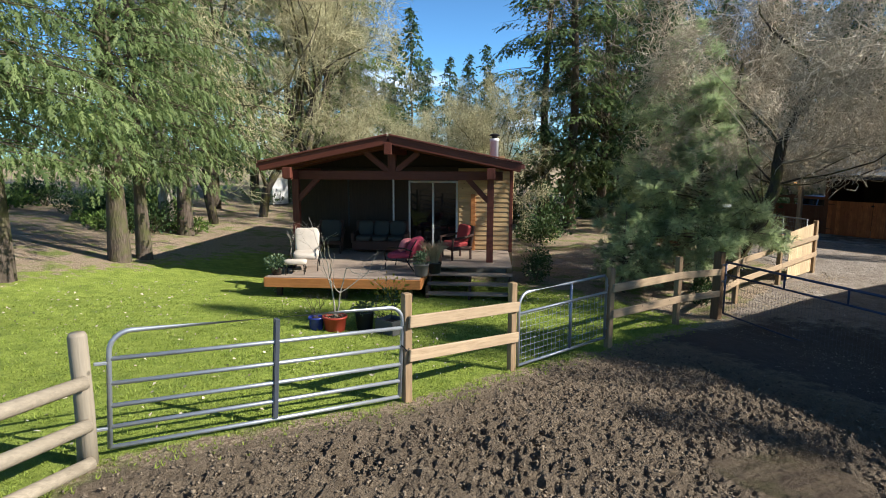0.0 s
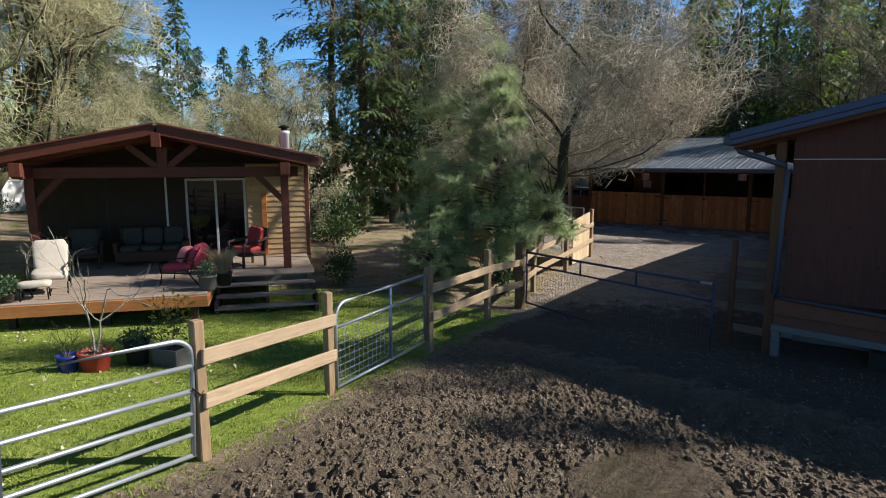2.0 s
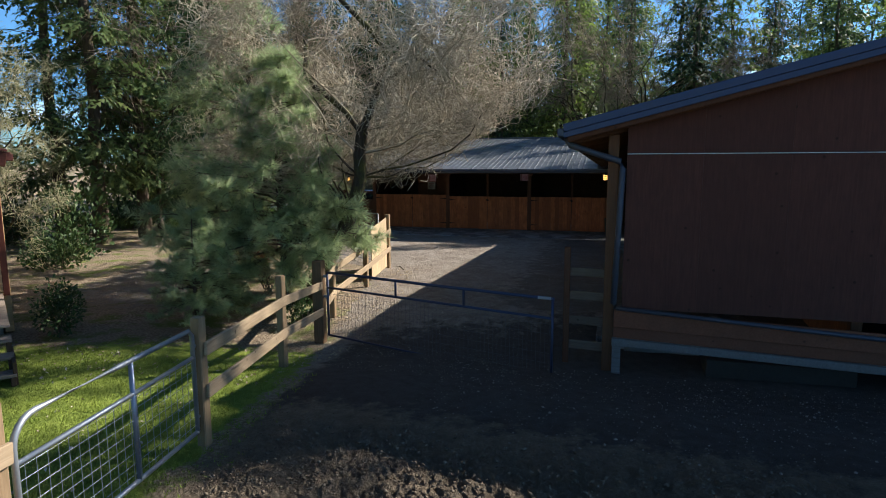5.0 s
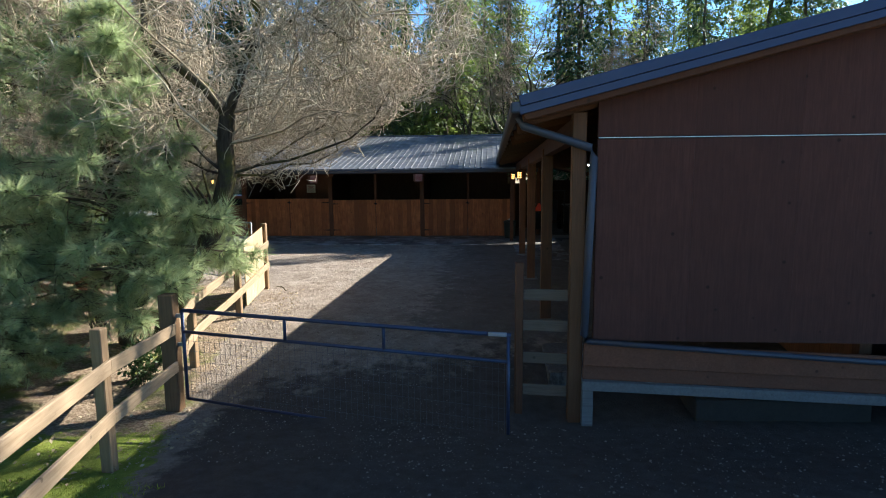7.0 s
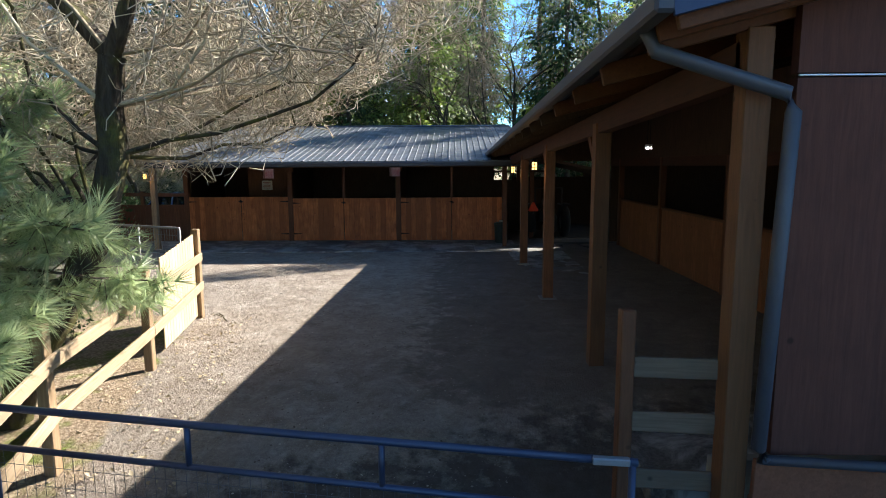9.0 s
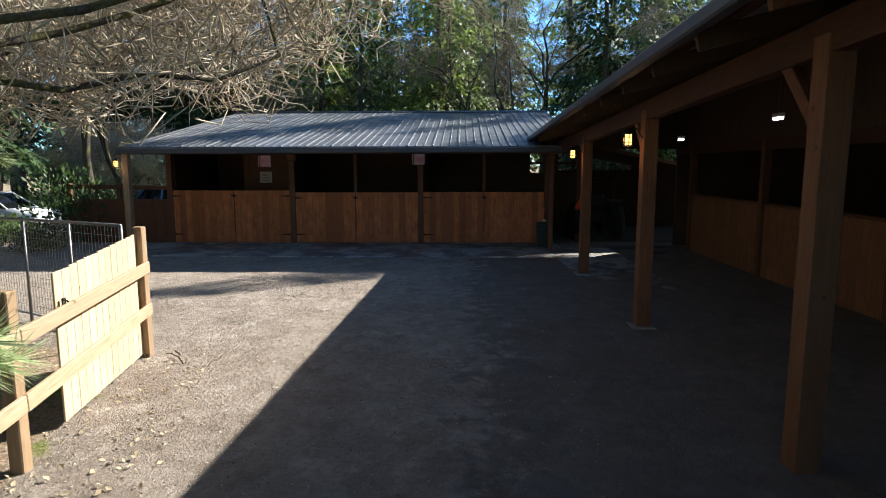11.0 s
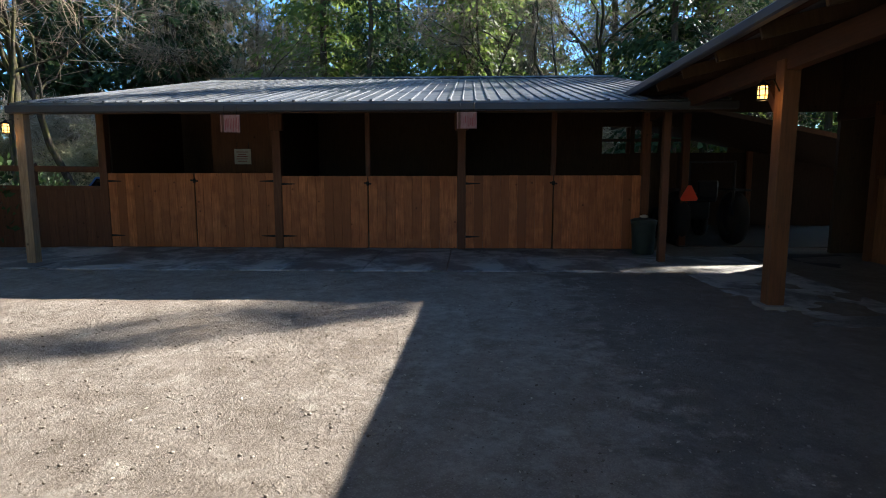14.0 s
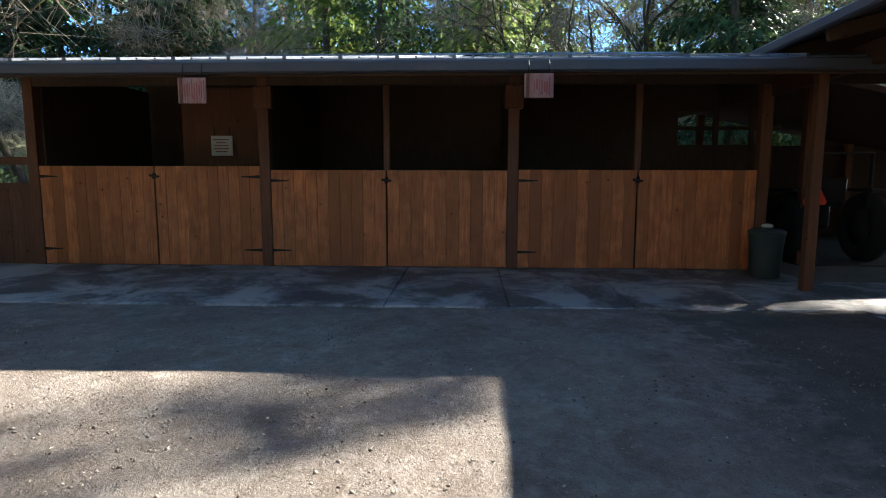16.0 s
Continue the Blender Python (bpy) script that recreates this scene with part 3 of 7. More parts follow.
# round grey fence beside the wide gate
fence_post(*A, 0.155, 1.17, M_GREYPOST, "round grey weathered post beside the wide gate", True)
fence_post(-1.75, 4.55, 0.17, 1.18, M_GREYPOST, "round grey weathered post", True)
for z, dz in ((0.76, 0.05), (0.38, 0.05), (0.04, 0.03)):
    t = thing("fence_rail", None, "round grey weathered rail between round posts", "fence rail", "round rails")
    V, T = rings([([(A[0] + 0.03, A[1] - 0.10, z), (-0.95, 5.10, z + 0.02), (-1.80, 4.42, z + dz)], [0.058, 0.066, 0.060])], 10)
    part("log", tri_mesh("log", V, T, [M_GREYLOG], smooth=True), M_GREYLOG, t)
# square posts with sawn rails
fence_post(*B, 0.10, 1.12, M_POST, POST_LABEL)
fence_post(*C, 0.10, 0.90, M_POST, POST_LABEL)
fence_post(*D, 0.11, 0.83, M_POST, POST_LABEL)
fence_post(*E_, 0.115, 0.67, M_POST, POST_LABEL)
fence_post(*F_, 0.19, 0.53, M_GATEPOST, "thick square gate post of dark weathered cedar")
fence_post(*F2, 0.115, 0.50, M_POST, POST_LABEL)
fence_post(*H_, 0.115, 0.62, M_POST, POST_LABEL)
fence_post(*I_, 0.125, 0.81, M_POST, "square fence post at the end of the board panel")


def along(p, q, k, off=0.0):
    dx, dy = q[0] - p[0], q[1] - p[1]
    n = math.hypot(dx, dy)
    return p[0] + dx * k + dy / n * off, p[1] + dy * k - dx / n * off


def rail_run(p, q, zs0, zs1, k0=0.0, k1=1.0, off=0.075):
    for z0, z1 in zip(zs0, zs1):
        a, b = along(p, q, k0, off), along(p, q, k1, off)
        fence_rail((*a, z0), (*b, z1), 0.04, 0.145, M_RAIL, RAIL_LABEL)


rail_run(B, C, (0.80, 0.40), (0.55, 0.10), -0.015, 1.02)
rail_run(D, E_, (0.50, 0.05), (0.28, -0.22), -0.01, 1.0)
rail_run(E_, F_, (0.28, -0.22), (0.07, -0.44), 0.0, 0.97)
rail_run(F_, F2, (0.10, -0.40), (0.13, -0.38), 0.03, 1.0)
rail_run(F2, H_, (0.13, -0.38), (0.25, -0.27), 0.0, 1.0)
rail_run(H_, I_, (0.25, -0.27), (0.305, -0.22), 0.0, 1.01)
# upright boards between the last posts
panel = thing("board_fence", None, "short run of new upright fence boards behind the rails", "fence panel")
for i in range(13):
    k = 0.30 + 0.66 * i / 12
    x, y = along(H_, I_, k, -0.03)
    z0, top = gz(x, y) + 0.05, 0.56 + 0.17 * k + random.uniform(-0.004, 0.004)
    ang = math.degrees(math.atan2(I_[1] - H_[1], I_[0] - H_[0]))
    box("board", (x, y, (z0 + top) / 2), (0.156, 0.020, round(top - z0, 2)), M_PANEL, panel, turn=(0, random.uniform(-0.3, 0.3), ang), bev=0.004)


x, y = along(H_, I_, 0.30, 0.01)
tube("ring_latch", [(x + 0.05 * math.cos(a), y - 0.02, 0.30 + 0.05 * math.sin(a)) for a in np.linspace(0, 2 * math.pi, 13)], 0.008, M_IRON, panel, "black iron ring latch", 6)
box("latch_plate", (x, y - 0.005, 0.33), (0.05, 0.02, 0.09), M_IRON, panel)


def frame_of(a, b):
    """A pose at a with x towards b on the level and z up."""
    ang = math.degrees(math.atan2(b[1] - a[1], b[0] - a[0]))
    return pose(a[0], a[1], a[2], 0, 0, ang), math.hypot(b[0] - a[0], b[1] - a[1])


# wide six-bar gate
ga, gb = (0.15, 5.95, 0.07), (3.10, 5.99, -0.12)
m, n = frame_of(ga, gb)
gate = thing("farm_gate", m @ pose(0, 0, 0, 0, 3.1, 0), "closed six-bar tubular steel farm gate, blue-grey paint", "gate")
GH = 1.06
r = 0.023
tube("gate_frame", [(0, 0, 0)] + [(0, 0, GH - 0.18)] + arc((0.18, 0, GH - 0.18), 0.18, math.pi, math.pi / 2, 6, (1, 0, 0), (0, 0, 1))[1:] + [(n / 2, 0, GH)] + arc((n - 0.18, 0, GH - 0.18), 0.18, math.pi / 2, 0, 6, (1, 0, 0), (0, 0, 1)) + [(n, 0, 0)], r, M_GALV, gate)
for z in (0.0, 0.19, 0.385, 0.59, 0.815):
    tube("rail", [(0, 0, z), (n / 2, 0, z - 0.006), (n, 0, z)], 0.021, M_GALV, gate)
box("stay", (n * 0.505, -0.028, GH / 2), (0.048, 0.016, GH - 0.02), M_STAY, gate)
box("stay", (n * 0.505, 0.028, GH / 2), (0.048, 0.016, GH - 0.02), M_STAY, gate)
box("hinge", (-0.06, 0, 0.78), (0.12, 0.03, 0.03), M_GALV, gate)
box("hinge", (-0.06, 0, 0.18), (0.12, 0.03, 0.03), M_GALV, gate)
tube("chain", [(n - 0.02, -0.03, 0.62), (n + 0.05, -0.05, 0.55), (n + 0.11, -0.02, 0.60)], 0.010, M_IRON, gate, "latch chain", 6)

# mesh garden gate
ga, gb = (5.45, 6.71, -0.36), (7.62, 7.05, -0.39)
m, n = frame_of(ga, gb)
gate = thing("garden_gate", m, "closed galvanised gate with welded wire mesh", "gate")
GH = 1.08
tube("gate_frame", [(0, 0, 0), (0, 0, GH - 0.2)] + arc((0.2, 0, GH - 0.2), 0.2, math.pi, math.pi / 2, 6, (1, 0, 0), (0, 0, 1))[1:] + [(n / 2, 0, GH), (n - 0.06, 0, GH), (n, 0, GH - 0.06), (n, 0, 0)], 0.023, M_GALV, gate)
tube("rail", [(0, 0, 0), (n, 0, 0)], 0.023, M_GALV, gate)
tube("rail", [(0, 0, 0.78), (n, 0, 0.79)], 0.021, M_GALV, gate)
tube("stay", [(n * 0.56, 0, 0), (n * 0.56, 0, GH)], 0.022, M_GATE, gate)
ps = [([(0, 0, z), (n, 0, z)], 0.0026) for z in np.arange(0.08, 0.77, 0.095)] + [([(x, 0.005, 0), (x, 0.005, 0.78)], 0.0030) for x in np.arange(0.08, n, 0.10)]
V, T = rings(ps, 4, False)
part("wire_mesh", tri_mesh("wire_mesh", V, T, [M_GALV]), M_GALV, gate, "welded wire mesh")
box("hinge", (n + 0.04, 0, 0.15), (0.09, 0.03, 0.03), M_GALV, gate)
box("hinge", (n + 0.04, 0, 0.9), (0.09, 0.03, 0.03), M_GALV, gate)

# long pipe gate across the way into the yard
G_ = (13.20, 3.80)
ga, gb = (12.88, 8.24, 0.0), (12.42, 3.96, 0.0)
m, n = frame_of(ga, gb)
gate = thing("pipe_gate", m, "long dark blue pipe gate with wire mesh below", "gate")


def gate_z(x, drop=0.0):
    """Height of a pipe of the gate x metres from its hinges; drop counts down from the top rail at both ends."""
    return 0.315 - 0.155 * x / n - drop


def low_z(x):
    return -0.90 - 0.33 * x / n


tube("top_rail", [(0, 0, gate_z(0)), (n / 2, 0, gate_z(n / 2) - 0.008), (n + 0.03, 0, gate_z(n))], 0.026, M_BLUEPIPE, gate)
box("latch_plate", (n - 0.13, -0.02, gate_z(n) + 0.012), (0.22, 0.05, 0.045), M_GALV, gate, "bare steel latch plate")
tube("rail", [(0, 0, gate_z(0, 0.29)), (n, 0, gate_z(n, 0.33))], 0.022, M_BLUEPIPE, gate)
tube("bottom_rail", [(0, 0, low_z(0)), (n * 0.5, 0, low_z(n / 2) - 0.01), (n, 0, low_z(n))], 0.020, M_BLUEPIPE, gate)
for x in (0.0, n):
    tube("upright", [(x, 0, low_z(x)), (x, 0, gate_z(x))], 0.023, M_BLUEPIPE, gate)
for k in (0.335, 0.64):
    tube("upright", [(n * k, 0, gate_z(n * k, 0.31)), (n * k, 0, gate_z(n * k))], 0.021, M_BLUEPIPE, gate)
ps = [([(x, 0.01, low_z(x)), (x, 0.01, gate_z(x, 0.31))], 0.0022) for x in np.arange(0.06, n, 0.075)]
ps += [([(0, 0.014, low_z(0) + z), (n, 0.014, low_z(n) + z * 1.2)], 0.0022) for z in np.arange(0.10, 0.88, 0.14)]
V, T = rings(ps, 4, False)
part("wire_mesh", tri_mesh("wire_mesh", V, T, [M_WIRE]), M_WIRE, gate, "sagging wire mesh")
for z in (0.24, -0.15):
    box("hinge", (-0.06, 0, z), (0.13, 0.04, 0.05), M_GALV, gate)
fence_post(*G_, 0.105, 0.92, M_STALLPOST, "square reddish post at the free end of the pipe gate")
for z in (0.49, 0.08, -0.36, -0.80):
    fence_rail((G_[0] + 0.02, G_[1] + 0.04, z), (13.10, 2.98, z + 0.01), 0.04, 0.15, M_DULLBOARD, "short dull brown board between gate post and barn")

# ---- the big barn: end wall, open aisle, posts, roof ----
BX0, BX1, BY, BRIDGE = 12.90, 31.1, 2.96, -4.6
EAVE_Y, PITCH, FALL = 3.83, 0.25, 0.034


def roof_z(y, x=12.4):
    """The roof's top; the whole roofline falls gently along x."""
    z = 2.92 - FALL * (x - 12.4) * 0.92
    return z + PITCH * (EAVE_Y - y) if y > BRIDGE else z + PITCH * (EAVE_Y - BRIDGE) - PITCH * (BRIDGE - y)


barn = thing("barn", None, "long brown barn with metal roof, open aisle and gable wall", "barn")
SOLID = [(0, 1, 2, 3), (7, 6, 5, 4), (0, 4, 5, 1), (1, 5, 6, 2), (2, 6, 7, 3), (3, 7, 4, 0)]


def slab(name, corners, d, material, parent, label=""):
    """A flat board from four corners, thickened by the vector d."""
    V = list(corners) + [tuple(Vector(c) + Vector(d)) for c in corners]
    return part(name, mesh_of(name, V, SOLID, material), material, parent, label)


# gable wall: plywood sheets with thin joints
edges = [BY - 0.08] + [BY - 1.22 * k for k in range(1, 13)]
for y1, y0 in zip(edges, edges[1:]):
    for lo, cut in ((-0.03, 2.475), (2.505, None)):
        za = cut if cut else roof_z(y0) - 0.16
        zb = cut if cut else roof_z(y1) - 0.16
        slab("panel", [(BX0, y1 - 0.001, lo), (BX0, y0 + 0.001, lo), (BX0, y0 + 0.001, za), (BX0, y1 - 0.001, zb)], (0.09, 0, 0), M_BARNWALL, barn)
bar("flashing", (BX0 - 0.006, BY - 0.08, 2.49), (BX0 - 0.006, -12.0, 2.49), 0.016, 0.014, M_FLASH, barn, "bare metal flashing strip")
bar("corner_board", (BX0 - 0.02, BY - 0.05, -0.02), (BX0 - 0.02, BY - 0.05, 2.94), 0.12, 0.05, M_BARNWALL, barn)
SLOPE = 0.035
bar("skirt_board", (BX0 - 0.02, BY + 0.04, -0.20), (BX0 - 0.02, -12.0, -0.20 - SLOPE * 15), 0.05, 0.30, M_SKIRT, barn)
bar("skirt_board", (BX0 + 0.02, BY + 0.04, -0.44), (BX0 + 0.02, -12.0, -0.44 - SLOPE * 15), 0.05, 0.20, M_SKIRT, barn)
bar("sill", (BX0 - 0.05, BY + 0.06, -0.60), (BX0 - 0.05, -12.0, -0.60 - SLOPE * 15), 0.09, 0.12, M_SHAKE, barn, "silvered sill beam")
for y in (BY - 0.02, -1.3, -5.0, -9.0):
    box("foundation_post", (BX0 + 0.02, y, -1.0 - SLOPE * (BY - y)), (0.14, 0.14, 0.75), M_SHAKE, barn)
box("foundation_wall", (BX0 + 1.10, -4.7, -1.15), (0.12, 15.0, 1.1), M_STONE, barn, "grey footing under the wall")
box("corner_post", (BX0 + 0.14, BY + 0.13, 0.75), (0.17, 0.17, 4.1), M_WARMPOST, barn, "tall square corner post")
# far and back walls close the barn
box("back_wall", (21.4, -11.9, 0.4), (17.0, 0.12, 3.6), M_BARNWALL, barn)
for ya, yb in ((-0.6, BRIDGE), (BRIDGE, -11.9)):
    slab("end_wall", [(BX1 - 0.16, ya, -1.2), (BX1 - 0.16, yb, -1.2), (BX1 - 0.16, yb, roof_z(yb, BX1) - 0.06), (BX1 - 0.16, ya, roof_z(ya, BX1) - 0.06)], (0.1, 0, 0), M_DARKWOOD, barn)
# aisle walls coloured dark for the gloom under the roof
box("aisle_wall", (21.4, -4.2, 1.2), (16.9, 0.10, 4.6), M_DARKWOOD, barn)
slab("gable_board", [(BX1 - 0.06, 3.3, 2.02), (BX1 - 0.06, -0.7, 2.02), (BX1 - 0.06, -0.7, roof_z(-0.7, BX1) - 0.06), (BX1 - 0.06, 3.3, roof_z(3.3, BX1) - 0.06)], (0.05, 0, 0), M_DARKWOOD, barn)
# posts of the open aisle with braces and beam
PY = 3.10


def beam_z(x):
    return 2.60 - FALL * (x - 13.0)


for x in (17.05, 21.35, 25.75):
    h = beam_z(x) + 0.95
    post = box("aisle_post", (x, PY, h / 2 - 0.95), (0.20, 0.20, round(h, 2)), M_WARMPOST, barn)
    part("brace", box_mesh(0.78, 0.09, 0.12, M_STALLPOST), M_STALLPOST, post, "", span((0.08, 0, h / 2 - 0.66), (0.62, 0, h / 2 - 0.10))[0])
    box("footing", (0, 0, -h / 2 + 0.10), (0.34, 0.34, 0.10), M_STONE, post)
bar("beam", (BX0 + 0.15, PY, beam_z(13)), (BX1, PY, beam_z(BX1)), 0.15, 0.27, M_BEAM, barn)
# rafters past the fourth get a darker board as painted interior shade
for i in range(15):
    x = BX0 + 0.1 + i * 1.2
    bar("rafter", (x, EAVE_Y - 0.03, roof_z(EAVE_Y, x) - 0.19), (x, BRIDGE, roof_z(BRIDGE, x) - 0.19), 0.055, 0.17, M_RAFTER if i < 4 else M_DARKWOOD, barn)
for x in (BX0 - 0.10, BX0 - 0.42):
    bar("barge_rafter", (x, EAVE_Y - 0.03, roof_z(EAVE_Y) - 0.17), (x, BRIDGE, roof_z(BRIDGE) - 0.17), 0.05, 0.15, M_RAFTER, barn)
for y in np.arange(3.5, -4.4, -0.75):
    bar("purlin", (BX0 - 0.45, y, roof_z(y) - 0.075), (BX1, y, roof_z(y, BX1) - 0.075), 0.10, 0.04, M_BEAM, barn)
for ya, yb in ((EAVE_Y, BRIDGE), (BRIDGE, -12.6)):
    slab("roof", [(BX0 - 0.5, ya, roof_z(ya)), (BX0 - 0.5, yb, roof_z(yb)), (BX1, yb, roof_z(yb, BX1)), (BX1, ya, roof_z(ya, BX1))], (0, 0, -0.05), M_ROOF, barn, "grey ribbed metal roof")
for i in range(57):
    x = BX0 - 0.46 + i * 0.3
    bar("roof_rib", (x, EAVE_Y, roof_z(EAVE_Y, x) + 0.008), (x, BRIDGE, roof_z(BRIDGE, x) + 0.008), 0.035, 0.022, M_ROOF, barn, bev=0.004)
for dz, dx, h in ((-0.030, 0.0, 0.12), (-0.140, 0.02, 0.09)):
    bar("rake_trim", (BX0 - 0.52 + dx, EAVE_Y + 0.02, roof_z(EAVE_Y) + dz), (BX0 - 0.52 + dx, BRIDGE, roof_z(BRIDGE) + dz), 0.03, h, M_BLUETRIM, barn, "blue steel rake trim")
bar("gutter", (BX0 - 0.52, EAVE_Y + 0.06, roof_z(EAVE_Y) - 0.10), (BX1, EAVE_Y + 0.06, roof_z(EAVE_Y, BX1) - 0.10), 0.12, 0.13, M_GUTTER, barn, "grey metal gutter", 0.02)
EZ0 = roof_z(EAVE_Y)
ds = [(BX0 - 0.02, EAVE_Y + 0.02, EZ0 - 0.14), (BX0 - 0.02, EAVE_Y - 0.05, EZ0 - 0.28), (BX0 - 0.09, BY + 0.02, 2.37), (BX0 - 0.09, BY - 0.02, 2.26), (BX0 - 0.09, BY + 0.05, 0.06), (BX0 - 0.09, BY + 0.01, -0.02), (BX0 - 0.09, BY - 3.0, -0.04 - 3 * SLOPE * 1.6), (BX0 - 0.09, -12.0, -0.04 - 15 * SLOPE * 1.6)]
tube("downspout", ds[:6], 0.050, M_GUTTER, barn, "grey metal downspout", 8)
tube("drain_pipe", ds[5:], 0.036, M_GUTTER, barn, "grey drain pipe along the wall foot", 8)
# stall fronts along the aisle
WY = -0.66
for k, x0 in enumerate(np.arange(13.4, 29.9, 4.1)):
    box("stall_post", (x0, WY, 0.55), (0.16, 0.16, 3.1), M_STALLPOST, barn)
    x1 = min(x0 + 4.1, 29.9)
    nb = int((x1 - x0 - 0.18) / 0.145)
    for i in range(nb):
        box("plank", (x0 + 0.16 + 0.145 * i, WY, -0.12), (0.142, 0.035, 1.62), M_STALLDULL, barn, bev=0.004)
    bar("cap_rail", (x0, WY, 0.72), (x1, WY, 0.72), 0.10, 0.06, M_STALLPOST, barn)
bar("header", (13.1, WY, 2.05), (BX1, WY, 1.95), 0.12, 0.24, M_BEAM, barn)
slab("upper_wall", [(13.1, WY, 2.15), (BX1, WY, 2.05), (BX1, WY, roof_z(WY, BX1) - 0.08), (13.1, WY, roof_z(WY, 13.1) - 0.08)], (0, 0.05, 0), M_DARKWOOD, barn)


def lantern(x, y, z, back, group="wall lanterns"):
    """A small caged lantern on a post; back points to the post."""
    t = thing("lantern", pose(x, y, z), "small lit lantern with amber glass on a post", "lantern", group)
    lathe("glass", [(0.050, -0.075), (0.056, 0.0), (0.050, 0.075)], M_BULB, t, "glowing amber glass", 10)
    lathe("cap", [(0.085, 0.078), (0.080, 0.09), (0.030, 0.125), (0.012, 0.15)], M_IRON, t, "", 10)
    lathe("base", [(0.060, -0.095), (0.066, -0.085), (0.058, -0.076)], M_IRON, t, "", 10)
    for k in range(6):
        a = math.pi * k / 3
        tube("cage_bar", [(0.062 * math.cos(a), 0.062 * math.sin(a), -0.08), (0.062 * math.cos(a), 0.062 * math.sin(a), 0.08)], 0.007, M_IRON, t, "", 4)
    for zz in (-0.035, 0.035):
        tube("cage_ring", [(0.064 * math.cos(math.pi * k / 5), 0.064 * math.sin(math.pi * k / 5), zz) for k in range(11)], 0.006, M_IRON, t, "", 4)
    tube("arm", [(0, 0, 0.13), (back[0] * 0.6, back[1] * 0.6, 0.16), (back[0], back[1], 0.02)], 0.010, M_IRON, t, "", 6)
    lamp = new("lantern_light", bpy.data.lights.new("lantern_light", "POINT"))
    lamp.data.energy, lamp.data.color, lamp.data.shadow_soft_size = 0.5, (1.0, 0.55, 0.20), 0.05
    lamp.location = (x + back[0] * 0.1, y + back[1] * 0.1, z - 0.16)
    return t


lantern(21.28, 3.42, 1.90, (0.05, -0.22))
lantern(25.68, 3.42, 1.78, (0.05, -0.22))
for x, y in ((18.0, 0.8), (22.4, 0.8), (26.7, 0.8)):
    t = thing("ceiling_light", pose(x, y, 2.42 - 0.035 * (x - 18)), "lit white strip light under the barn roof", "ceiling light", "barn strip lights")
    box("housing", (0, 0, 0.05), (0.24, 0.09, 0.06), M_WHITE, t)
    box("diffuser", (0, 0, 0.0), (0.21, 0.07, 0.04), M_LED, t, "glowing tube")
    for s in (-0.09, 0.09):
        tube("rod", [(s, 0, 0.07), (s, 0, roof_z(y, x) - 0.05 - 2.42 + 0.035 * (x - 18))], 0.006, M_IRON, t, "", 5)

# ---- the stable with its row of stalls ----
SX, SY0, SY1 = 31.2, 3.20, 14.88
RX, RZ, EX, EZ, YL, YR = 37.8, 3.68, 28.90, 2.05, 15.15, 2.45
stable = thing("stable", None, "low stable with cedar stall fronts under a grey metal roof", "stable")
bays = (14.88, 11.04, 7.07, 3.20)
for y in bays:
    box("post", (SX, y, 0.62), (0.17, 0.17, 3.1), M_STALLPOST, stable)
for y in bays[1:3]:
    box("post_cap", (SX - 0.03, y, 1.86), (0.14, 0.30, 0.36), M_STALLPOST, stable, bev=0.02)
for y in (9.08, 5.12):
    box("post", (SX + 0.02, y, 1.38), (0.09, 0.10, 1.40), M_STALLPOST, stable)
bar("header", (SX, SY0 - 0.2, 2.16), (SX, SY1 + 0.1, 2.16), 0.14, 0.22, M_DARKWOOD, stable)
bar("porch_beam", (29.0, YR + 0.2, 1.95), (29.0, YL - 0.1, 1.95), 0.10, 0.12, M_DARKWOOD, stable)
wood_top = {0: 0.78, 1: 0.72, 2: 0.73}
